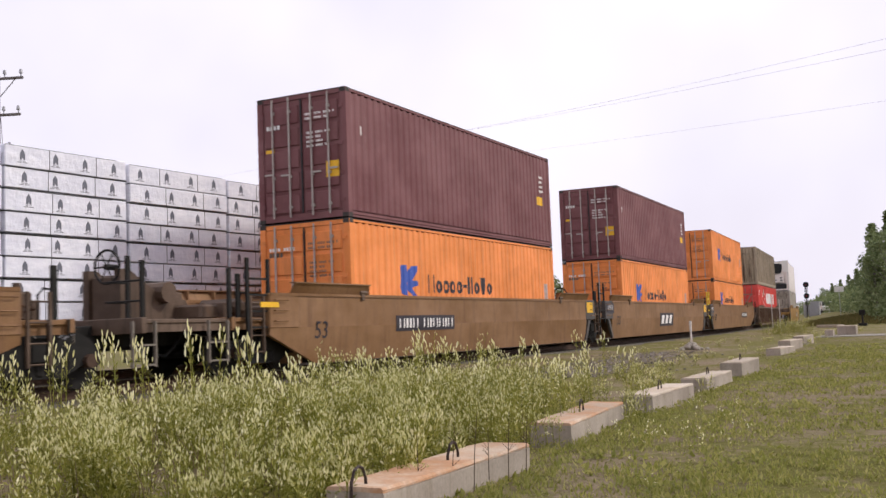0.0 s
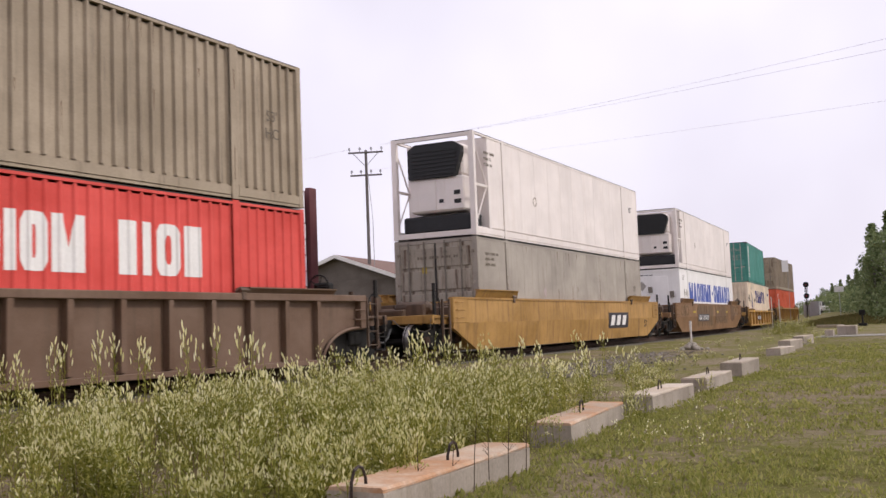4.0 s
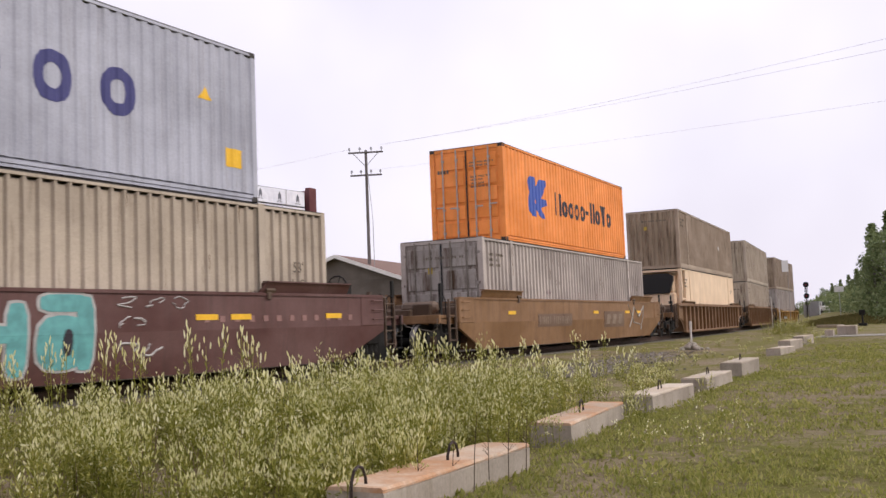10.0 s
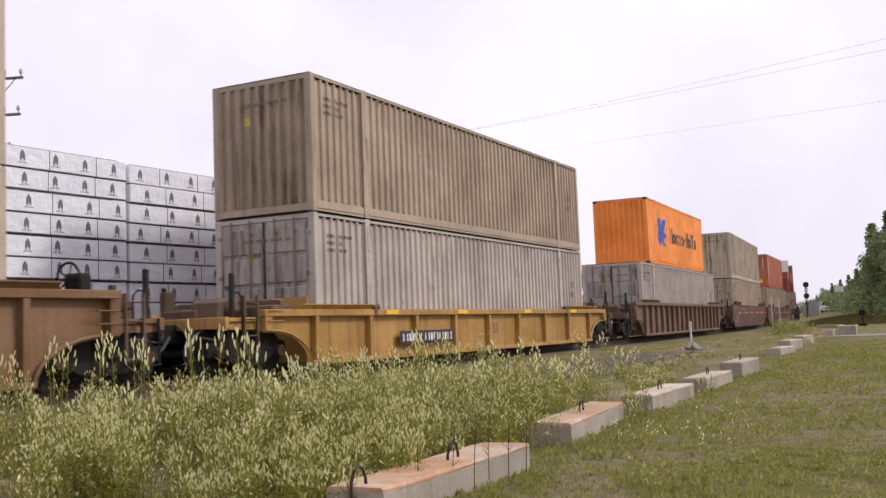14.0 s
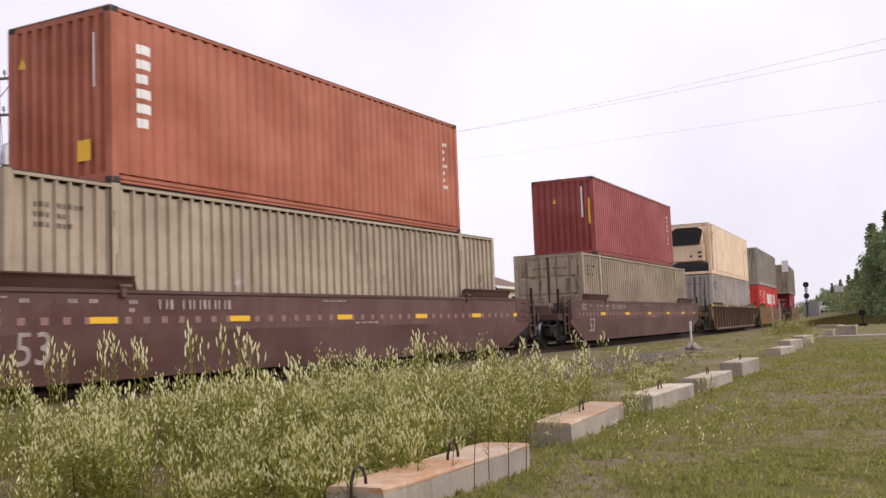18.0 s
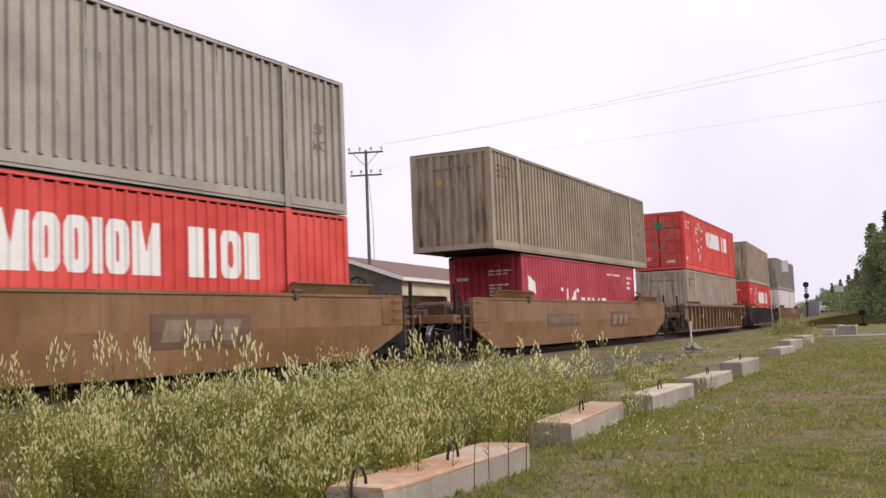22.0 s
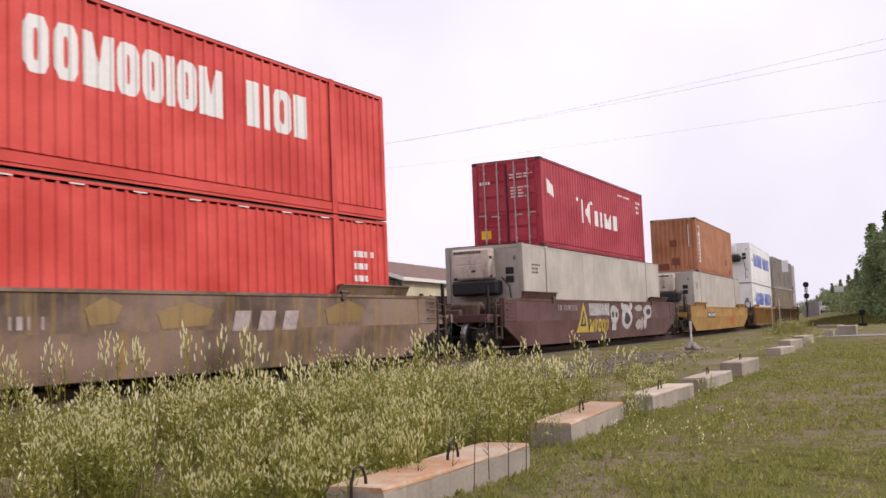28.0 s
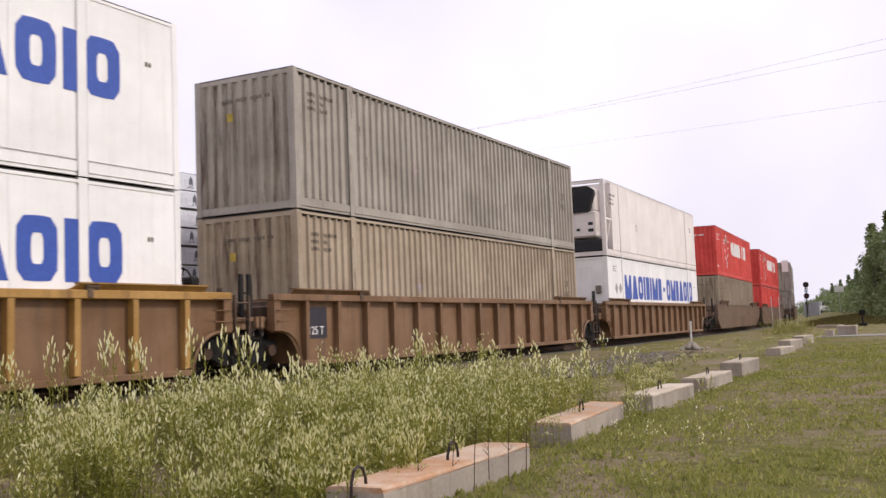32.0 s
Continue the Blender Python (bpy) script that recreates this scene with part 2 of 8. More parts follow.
class Build:
    """Collects boxes, prisms and tubes into one mesh."""

    def __init__(self):
        self.v, self.f, self.cuts = [], [], []

    def add(self, verts, faces):
        n = len(self.v)
        self.cuts.append((n, len(self.f)))
        self.v.extend(verts)
        self.f.extend([tuple(i + n for i in f) for f in faces])
        return self

    def box(self, x0, x1, y0, y1, z0, z1, c=0.0):
        if c <= 0:
            v = [(x, y, z) for x in (x0, x1) for y in (y0, y1) for z in (z0, z1)]
            return self.add(v, [(0, 1, 3, 2), (4, 6, 7, 5), (0, 4, 5, 1), (2, 3, 7, 6), (0, 2, 6, 4), (1, 5, 7, 3)])
        key = (round(x1 - x0, 4), round(y1 - y0, 4), round(z1 - z0, 4), c)
        if key not in ROUNDED:
            bm = bmesh.new()
            bmesh.ops.create_cube(bm, size=1.0)
            bmesh.ops.scale(bm, vec=key[:3], verts=bm.verts)
            bmesh.ops.bevel(bm, geom=bm.edges[:], offset=c, segments=1, affect="EDGES")
            bm.verts.index_update()
            ROUNDED[key] = ([tuple(v.co) for v in bm.verts], [tuple(v.index for v in f.verts) for f in bm.faces])
            bm.free()
        vs, fs = ROUNDED[key]
        m = ((x0 + x1) / 2, (y0 + y1) / 2, (z0 + z1) / 2)
        return self.add([(a + m[0], b + m[1], d + m[2]) for a, b, d in vs], fs)

    def prism(self, pts, axis, a, b):
        """A closed outline, drawn in the plane across the axis, pulled from a to b."""
        n = len(pts)
        put = {"x": lambda p, s: (s, p[0], p[1]), "y": lambda p, s: (p[0], s, p[1]), "z": lambda p, s: (p[0], p[1], s)}[axis]
        v = [put(p, a) for p in pts] + [put(p, b) for p in pts]
        f = [tuple(range(n))[::-1], tuple(range(n, 2 * n))] + [(i, (i + 1) % n, n + (i + 1) % n, n + i) for i in range(n)]
        return self.add(v, f)

    def tube(self, pts, r, n=6, ends=True):
        """A round bar through pts; r is one radius or one for each point."""
        pts = [Vector(p) for p in pts]
        rs = r if isinstance(r, (list, tuple)) else [r] * len(pts)
        base, v, f = 0, [], []
        for i, p in enumerate(pts):
            d = (pts[min(i + 1, len(pts) - 1)] - pts[max(i - 1, 0)]).normalized()
            s = d.cross(Vector((0, 0, 1)) if abs(d.z) < 0.9 else Vector((1, 0, 0))).normalized()
            u = s.cross(d)
            for k in range(n):
                a = 2 * math.pi * k / n
                v.append(tuple(p + (s * math.cos(a) + u * math.sin(a)) * rs[i]))
        for i in range(len(pts) - 1):
            for k in range(n):
                f.append((i * n + k, i * n + (k + 1) % n, (i + 1) * n + (k + 1) % n, (i + 1) * n + k))
        if ends:
            f += [tuple(range(n))[::-1], tuple(range((len(pts) - 1) * n, len(pts) * n))]
        return self.add(v, f)

    def split(self):
        """One Build for each box, prism or tube drawn."""
        out = []
        for (v0, f0), (v1, f1) in zip(self.cuts, self.cuts[1:] + [(len(self.v), len(self.f))]):
            p = Build()
            p.add(self.v[v0:v1], [tuple(i - v0 for i in f) for f in self.f[f0:f1]])
            out.append(p)
        return out

    def mesh(self, name, mat, smooth=False):
        me = bpy.data.meshes.new(name)
        me.from_pydata(self.v, [], self.f)
        if smooth:
            me.polygons.foreach_set("use_smooth", [True] * len(me.polygons))
        bm = bmesh.new()
        bm.from_mesh(me)
        bmesh.ops.recalc_face_normals(bm, faces=bm.faces)
        bm.to_mesh(me)
        bm.free()
        me.materials.append(mat)
        return me


CACHE = {}


def shared(key, make, mat, smooth=False):
    """One mesh for all parts that look alike."""
    k = (key, mat.name)
    if k not in CACHE:
        b = Build()
        make(b)
        CACHE[k] = b.mesh(key if isinstance(key, str) else key[0], mat, smooth)
    return CACHE[k]


def part(name, shape, mat, parent, label="", at=None):
    me = shape if isinstance(shape, bpy.types.Mesh) else shape.mesh(name, mat)
    ob = new(name, me)
    ob.parent = parent
    if at is not None:
        ob.matrix_basis = at
    if label:
        tagged(ob, label)
    return ob


def pieces(name, key, make, mat, parent):
    """As part(), but each box or tube drawn becomes a part of its own."""
    k = ("pieces", key, mat.name)
    if k not in CACHE:
        b = Build()
        make(b)
        CACHE[k] = [p.mesh(name, mat) for p in b.split()]
    for me in CACHE[k]:
        part(name, me, mat, parent)


def thing(name, label, category, group="", at=None, kind="", mesh=None):
    ob = new(name, mesh)
    tagged(ob, label, category, group, kind)
    if at is not None:
        ob.matrix_basis = at
    return ob


def lettering(body, size, mat, extrude=0.003):
    """A number in the built-in font as a flat mesh, standing upright in the y-z plane and facing +x."""
    key = ("figures", body, size)
    k = (key, mat.name)
    if k not in CACHE:
        cu = bpy.data.curves.new("figures", "FONT")
        cu.body, cu.size, cu.extrude, cu.align_x, cu.resolution_u = body, size, extrude, "CENTER", 3
        ob = new("figures", cu)
        ob.matrix_world = Matrix(((0, 0, 1, 0), (1, 0, 0, 0), (0, 1, 0, 0), (0, 0, 0, 1)))
        bpy.context.view_layer.update()
        me = bpy.data.meshes.new_from_object(ob.evaluated_get(bpy.context.evaluated_depsgraph_get()))
        me.transform(ob.matrix_world)
        me.materials.clear()
        me.materials.append(mat)
        bpy.data.objects.remove(ob)
        CACHE[k] = me
    return CACHE[k]

# ---- the line of the track: straight beside the camera, then a long bend to the left ----
BEND = -0.0007425
NEAR, FAR = 0.0, 150.0


def line_x(y):
    if y < NEAR:
        return 0.0
    if y < FAR:
        return BEND * y * y + 1.3 * math.exp(-((y - 114) / 16) ** 2)
    return BEND * FAR * FAR + 2 * BEND * FAR * (y - FAR)


def line_turn(y):
    return math.degrees(-math.atan((line_x(y + 2) - line_x(y - 2)) / 4))


TRACK = -1.295


def on_line(y, z=0.0, side=0.0):
    a = radians(line_turn(y))
    return pose(line_x(y) + TRACK + side * math.cos(a), y + side * math.sin(a), z, 0, 0, line_turn(y))


# ---- shipping containers ----
NARROW, EVEN = (0.17, 0.29, 0.88), (0.38, 0.54, 0.84)


def wave(y0, y1, depth, pitch, ridge):
    """Corners (place, depth) of a pressed wall: outer ridge, slope, valley, slope."""
    n = max(1, round((y1 - y0) / pitch))
    p = (y1 - y0) / n
    prof = []
    for i in range(n):
        s = y0 + i * p
        prof += [(s, 0), (s + ridge[0] * p, 0), (s + ridge[1] * p, -depth), (s + ridge[2] * p, -depth)]
    return prof + [(y1, 0)]


def corrugated(b, y0, y1, z0, z1, x, depth, pitch, facing, ridge=EVEN, notch=0.0):
    """A pressed steel wall along y at the outer face x; facing is +1 or -1; the valleys end by notch below the top."""
    prof = wave(y0, y1, depth, pitch, ridge)
    v, f = [], []
    for y, d in prof:
        v += [(x + facing * d, y, z0), (x + facing * d, y, z1 - (notch if d < 0 else 0.0))]
    for i in range(len(prof) - 1):
        f.append((2 * i, 2 * i + 2, 2 * i + 3, 2 * i + 1))
    b.add(v, f)


def turn_ends(b, start, y_end):
    """Turns what was drawn along y since start into a wall across the end at y_end."""
    for i in range(start, len(b.v)):
        x, y, z = b.v[i]
        b.v[i] = (y, y_end - (x if y_end < 0 else -x), z)


def end_wall(b, w, h, y_end, pitch=0.25, depth=0.065):
    s = len(b.v)
    corrugated(b, -w / 2 + 0.12, w / 2 - 0.12, 0.16, h - 0.10, 0, depth, pitch, 1)
    turn_ends(b, s, y_end)


def blocks(b, x, y0, y1, z0, z1, n, fill=0.72, split=True):
    """A row of n plain upright blocks in place of a painted word."""
    p = (y1 - y0) / n
    for i in range(n):
        a = y0 + i * p
        w = p * fill * (1.0, 0.92, 1.06, 0.88, 0.97)[i % 5]
        b.box(x, x + 0.004, a + 0.04 * p, a + 0.04 * p + w, z0, z1)


def ring(b, x, y, z, ry, rz, stroke, power=2.0):
    """A flat hollow round or boxy shape."""
    n = 16
    v = []
    for k in range(n):
        c, q = math.cos(2 * math.pi * (k + 0.5) / n), math.sin(2 * math.pi * (k + 0.5) / n)
        g = (abs(c) ** power + abs(q) ** power) ** (-1 / power)
        for u, w in ((ry, rz), (max(0.01, ry - stroke), max(0.01, rz - stroke))):
            for xx in (x, x + 0.004):
                v.append((xx, y + u * c * g, z + w * q * g))
    f = []
    for k in range(n):
        i, j = 4 * k, 4 * ((k + 1) % n)
        f += [(i + 1, j + 1, j + 3, i + 3), (i, i + 1, j + 1, j), (i + 2, j + 2, j + 3, i + 3), (i, j, j + 2, i + 2)]
    if stroke > min(ry, rz):
        v, f = [q for k, q in enumerate(v) if k % 4 < 2], [tuple(range(1, 2 * n, 2)), tuple(range(2 * n - 2, -1, -2))] + [(2 * k, 2 * ((k + 1) % n), 2 * ((k + 1) % n) + 1, 2 * k + 1) for k in range(n)]
    b.add(v, f)


SHAPE_WIDTH = {"o": 0.62, "O": 0.80, "F": 0.68, "H": 0.74, "I": 0.26, "B": 0.5, "^": 0.78, "v": 0.74, "-": 0.42, " ": 0.4, "W": 0.9}


def shapes(b, x, y0, y1, z0, z1, row, stroke=0.2, gap=0.14):
    """Plain shapes in a row in place of a painted name: rings, boxes, bars and wedges of its size."""
    h = z1 - z0
    k = (y1 - y0) / (sum(SHAPE_WIDTH[c] for c in row) + gap * (len(row) - 1))
    y = y0
    for c in row:
        w = SHAPE_WIDTH[c] * k
        t = min(stroke * h, w * 0.42)
        m = y + w / 2
        if c in "oOF":
            top = z0 + h * (0.72 if c == "o" else 1.0)
            ring(b, x, m, (z0 + top) / 2, w / 2, (top - z0) / 2, t, 5.0 if c == "F" else 2.4)
        elif c == "H":
            b.box(x, x + 0.004, y, y + t, z0, z1)
            b.box(x, x + 0.004, y + w - t, y + w, z0, z1)
        elif c in "IB":
            b.box(x, x + 0.004, y, y + w, z0, z1)
        elif c == "W":
            b.prism([(y, z0), (y + w, z0), (y + w, z1), (y + w - t, z1), (m, z0 + h * 0.42), (y + t, z1), (y, z1)], "x", x, x + 0.004)
        elif c == "^":
            b.prism([(y, z0), (y + w, z0), (m + t * 0.6, z1), (m - t * 0.6, z1)], "x", x, x + 0.004)
        elif c == "v":
            b.prism([(m - t * 0.6, z0), (m + t * 0.6, z0), (y + w, z1), (y, z1)], "x", x, x + 0.004)
        elif c == "-":
            b.box(x, x + 0.004, y, y + w, z0 + h * 0.36, z0 + h * 0.54)
        y += w + gap * k


def lines(b, x, y0, y1, z0, z1, n, rag=0.8):
    p = (z1 - z0) / n
    for i in range(n):
        end = y0 + (y1 - y0) * (1.0 if i == n - 1 else rag - 0.1 * (i % 3))
        size = min(0.13, max(0.05, p * 0.5))
        for k in range(max(1, int((end - y0) / size))):
            if k % 5 != 4:
                b.box(x, x + 0.004, y0 + k * size, y0 + (k + 0.66) * size, z0 + i * p, z0 + i * p + p * 0.5)


def lozenge(b, x, y, z, r):
    b.prism([(y - r, z), (y, z - r * 1.1), (y + r, z), (y, z + r * 1.1)], "x", x, x + 0.004)


def hoop(b, x, y, z, r):
    """Worn ring where a round sticker has come off."""
    for k in range(14):
        (c0, s0), (c1, s1) = [(math.cos(q * math.pi / 7), math.sin(q * math.pi / 7)) for q in (k, k + 1)]
        if k != 10:
            b.prism([(y + c0 * r, z + s0 * r), (y + c1 * r, z + s1 * r), (y + c1 * r * 0.8, z + s1 * r * 0.8), (y + c0 * r * 0.8, z + s0 * r * 0.8)], "x", x, x + 0.004)


def on_end(b, y_end, make):
    """Draws on the near end: make() draws with x as height over the face and y from -w/2 (far side) to w/2 (near side)."""
    s = len(b.v)
    make(b)
    turn_ends(b, s, y_end)


SHALLOW, DEEP = 0.026, 0.052
WALLS = {}


def shell(ob, length, w, h, mat, posts, rail, pitch, wall="corrugated", front=0.0, deep=0.022):
    """Frame, side walls, roof and floor that all boxes have."""
    hl, hw = length / 2, w / 2
    key = (length, w, h, tuple(posts), rail, pitch, wall, front, deep)

    def frame_mesh(b):
        for y in (-hl, hl - 0.14):
            for x in (-hw, hw - 0.16):
                b.box(x, x + 0.16, y, y + 0.14, 0, h, 0.008)
            b.box(-hw + 0.16, hw - 0.16, y + 0.01, y + 0.13, h - 0.11, h - 0.012)
            b.box(-hw + 0.16, hw - 0.16, y + 0.01, y + 0.13, 0.02, 0.17)
        for x in (-hw, hw - 0.08):
            for k in range(len(posts) + 1):
                a = -hl + 0.14 if k == 0 else posts[k - 1] + 0.11
                e = hl - 0.14 if k == len(posts) else posts[k] - 0.11
                for z0, z1, lip in ((0.008, 0.05, 0.012), (0.05, 0.066, 0.034), (0.066, 0.016 + rail, 0.002), (0.016 + rail, 0.05 + rail, 0.062)):
                    b.box(x + (lip if x < 0 else 0), x + (0.08 if x < 0 else 0.08 - lip), a, e, z0, z1)
            for y in posts:
                b.box(x - 0.004 if x < 0 else x + 0.004, x + 0.076 if x < 0 else x + 0.084, y - 0.088, y + 0.088, 0, h + 0.006)

    def side_mesh(b, s):
        cuts = [-hl + 0.14 + front] + [p for y in posts for p in (y - 0.135, y + 0.11)] + [hl - 0.14]
        for a, e in zip(cuts[0::2], cuts[1::2]):
            if wall == "corrugated":
                corrugated(b, a, e, 0.05 + rail, h - 0.07, s * (hw - 0.012), deep, pitch, s, NARROW if length > 14 else EVEN, 0.045 if length > 14 else 0.03)
            else:
                n = max(1, round((e - a) / 1.22))
                for i in range(n):
                    p = (e - a) / n
                    b.box(min(s * (hw - 0.03), s * (hw - 0.012)), max(s * (hw - 0.03), s * (hw - 0.012)), a + i * p + 0.003, a + (i + 1) * p - 0.003, 0.05 + rail, h - 0.07)

    cuts = [-hl + 0.14 + front] + [p for y in posts for p in (y - 0.135, y + 0.11)] + [hl - 0.14]
    if wall == "corrugated":
        WALLS[ob.name] = [q for a, e in zip(cuts[0::2], cuts[1::2]) for q in wave(a, e, deep, pitch, NARROW if length > 14 else EVEN)]
    for x in (-hw, hw - 0.08):
        part("top_rail", shared(("top_rail", x) + key[:3], lambda b: b.box(x, x + 0.08, -hl + 0.14, hl - 0.14, h - 0.075, h - 0.026), mat), mat, ob)
        # dark strip on the roof edge: grime plus a shadow line put into colour
        part("roof_edge", shared(("roof_edge", x) + key[:3], lambda b: b.box(x + 0.002, x + 0.078, -hl + 0.14, hl - 0.14, h - 0.026, h - 0.006), GRIMY_SHADED_EDGE), GRIMY_SHADED_EDGE, ob, "dark roof edge, grime with painted shade")
    # the same dark strip over the near end, with the header's shade painted in
    part("roof_edge", shared(("end_edge", w, h, length), lambda b: b.box(-hw + 0.02, hw - 0.02, -hl + 0.004, -hl + 0.10, h - 0.014, h + 0.008), GRIMY_SHADED_EDGE), GRIMY_SHADED_EDGE, ob, "dark roof edge, grime with painted shade")
    part("frame", shared(("frame",) + key, frame_mesh, mat), mat, ob)
    for s in (1, -1):
        if wall == "corrugated":
            pieces("side_wall", ("side_wall", s) + key, lambda b: side_mesh(b, s), mat, ob)
        else:
            sheet = part("side_wall", shared(("side_wall", s) + key, lambda b: b.box(min(s * (hw - 0.07), s * (hw - 0.026)), max(s * (hw - 0.07), s * (hw - 0.026)), -hl + 0.12 + front, hl - 0.12, 0.05 + rail, h - 0.07), mat), mat, ob)
            pieces("wall_panel", ("wall_panel", s) + key, lambda b: side_mesh(b, s), mat, sheet)

    def roof_mesh(b):
        b.box(-hw + 0.08, hw - 0.08, -hl + 0.13 + front, hl - 0.13, h - 0.055, h - 0.03)
        n = int(length / 0.6)
        for i in range(n):
            y = -hl + 0.4 + front + i * (length - 0.8 - front) / n
            b.box(-hw + 0.15, hw - 0.15, y, y + 0.2, h - 0.03, h - 0.018)

    def floor_mesh(b):
        b.box(-hw + 0.08, hw - 0.08, -hl + 0.14, hl - 0.14, 0.06, 0.15)

    part("roof", shared(("roof",) + key[:3] + (front,), roof_mesh, mat), mat, ob)
    part("floor", shared(("floor",) + key[:3], floor_mesh, GRIME), GRIME, ob)
    cast = shared("corner_casting", lambda b: b.box(-0.09, 0.09, -0.089, 0.089, 0, 0.12, 0.015), GRIMY_SHADED_EDGE)
    ys = [posts[0], posts[-1]] if posts else [-hl + 0.087, hl - 0.087]
    for y in ys:
        for x in (-hw + 0.088, hw - 0.088):
            for z in (-0.006, h - 0.112):
                part("corner_casting", cast, GRIMY_SHADED_EDGE, ob, "", Matrix.Translation((x, y, z)))


def doors(ob, length, w, h, mat, y_end, bars=True, iso=True):
    """Two door leaves with pressed panels, four locking bars with handles, and hinges."""
    s = -1 if y_end < 0 else 1
    for side in (-1, 1):
        def leaf_mesh(b):
            x0, x1 = (0.012, w / 2 - 0.165) if side > 0 else (-w / 2 + 0.165, -0.012)
            st = len(b.v)
            b.box(-0.06, -0.025, x0, x1, 0.18, h - 0.12)
            turn_ends(b, st, y_end)

        def panel_mesh(b):
            x0, x1 = (0.012, w / 2 - 0.165) if side > 0 else (-w / 2 + 0.165, -0.012)
            st = len(b.v)
            n = 5 if iso else 4
            p = (h - 0.36) / n
            for i in range(n):
                b.box(-0.028, 0.006, x0 + 0.06, x1 - 0.06, 0.21 + i * p, 0.21 + (i + 1) * p - 0.09, 0.014)
            turn_ends(b, st, y_end)
        leaf = part("door", shared(("door", side, w, h, y_end, iso), leaf_mesh, mat), mat, ob)
        if not bars:
            continue
        pieces("door_panel", ("door_panel", side, w, h, y_end, iso), panel_mesh, mat, leaf)
        for f in (0.28, 0.72):
            x = side * (0.012 + f * (w / 2 - 0.18))

            def bar_mesh(b):
                b.tube([(x, y_end + s * 0.05, 0.10), (x, y_end + s * 0.05, h - 0.06)], 0.022, 6)
                for z in (0.3, 1.0, h - 0.4):
                    b.box(x - 0.04, x + 0.04, y_end + s * 0.0 if s > 0 else y_end - 0.045, y_end + 0.045 if s > 0 else y_end, z, z + 0.06)
                b.box(min(x, x + 0.24 * side), max(x, x + 0.24 * side), y_end - 0.06 if s < 0 else y_end + 0.03, y_end - 0.04 if s < 0 else y_end + 0.05, 1.02 + 0.1 * f, 1.06 + 0.1 * f)
            part("locking_bar", shared(("locking_bar", side, f, w, h, y_end), bar_mesh, BAR_PALE if iso else BAR_STEEL), mat, leaf)

        def hinge_mesh(b):
            for z in (0.35, 0.95, 1.6, h - 0.45):
                b.box(side * (w / 2 - 0.14) - 0.05, side * (w / 2 - 0.14) + 0.05, y_end - 0.02 if s < 0 else y_end, y_end if s < 0 else y_end + 0.02, z, z + 0.08)
        pieces("hinge", ("hinge", side, w, h, y_end), hinge_mesh, mat, leaf)
    gasket = shared(("door_gasket", w, h, y_end), lambda b: on_end(b, y_end, lambda q: (q.box(-0.03, 0.004, -0.02, 0.02, 0.18, h - 0.12))), RUBBER)
    part("door_gasket", gasket, RUBBER, ob)


def plain_end(ob, w, h, mat, y_end):
    part("end_wall", shared(("end_wall", w, h, y_end), lambda b: end_wall(b, w, h, y_end), mat), mat, ob)


def drape(p, prof, axis):
    """Presses a flat drawing into the wall behind it: prof gives the depth along the axis."""
    c = [v[axis] for v in p.v]
    cuts = [q for q, d in prof if min(c) + 1e-4 < q < max(c) - 1e-4]
    if cuts:
        bm = bmesh.new()
        vs = [bm.verts.new(v) for v in p.v]
        for f in p.f:
            bm.faces.new([vs[i] for i in f])
        normal = tuple(1.0 if k == axis else 0.0 for k in range(3))
        for q in cuts:
            bmesh.ops.bisect_plane(bm, geom=bm.verts[:] + bm.edges[:] + bm.faces[:], plane_co=tuple(q * k for k in normal), plane_no=normal)
        bm.verts.index_update()
        p.v, p.f = [tuple(v.co) for v in bm.verts], [tuple(v.index for v in f.verts) for f in bm.faces]
        bm.free()
    at, depth = [q for q, d in prof], [d for q, d in prof]
    p.v = [(v[0] + float(np.interp(v[axis], at, depth)), v[1], v[2]) for v in p.v]
    return p


def mark(ob, mat, make, label=""):
    b = Build()
    make(b)
    rest = Build()
    prof = WALLS.get(ob.name)
    for p in b.split():
        if prof and ob.name.startswith("well_car"):
            drape(p, prof, 2)
        elif prof and min(v[1] for v in p.v) > prof[0][0] and min(v[2] for v in p.v) > 0.3 and max(v[2] for v in p.v) < 2.79:
            drape(p, prof, 1)
        c = np.array(p.v)
        if np.linalg.norm(c.max(0) - c.min(0)) > 0.42:
            part("marking", p, mat, ob, label)
        else:
            rest.add(p.v, p.f)
    if rest.v:
        tagged(part("marking", rest, mat, ob, label), kind="stuff")


# dirtier paint of end walls and doors that face the spray
STREAKED = {k: paint(k + "_end_paint", col, stain=(0.075, 0.04, 0.022), amount=0.95, rust=0.5, run=(4.5, 0.45, 0.50, 0.66)) for k, col in
            (("silver", (0.34, 0.305, 0.28)), ("olive", (0.30, 0.24, 0.165)), ("sage", (0.33, 0.29, 0.235)), ("khaki", (0.42, 0.35, 0.265)), ("tan", (0.375, 0.30, 0.21)), ("brown_olive", (0.29, 0.22, 0.155)))}
ISO, DOM = 12.192, 16.154
WI, WD = 2.438, 2.591
HC, STD = 2.896, 2.591


def box_forty(label, mat, h=HC, end="doors", marks=None):
    ob = thing("shipping_container", label, "container", "containers on the train")
    shell(ob, ISO, WI, h, mat, [], 0.11, 0.28)
    (doors(ob, ISO, WI, h, mat, -ISO / 2) if end == "doors" else plain_end(ob, WI, h, mat, -ISO / 2))
    (plain_end if end == "doors" else lambda o, w, hh, m, y: doors(o, ISO, w, hh, m, y, False))(ob, WI, h, mat, ISO / 2)
    if marks:
        marks(ob, -ISO / 2, WI / 2 - 0.01, h)
    return ob


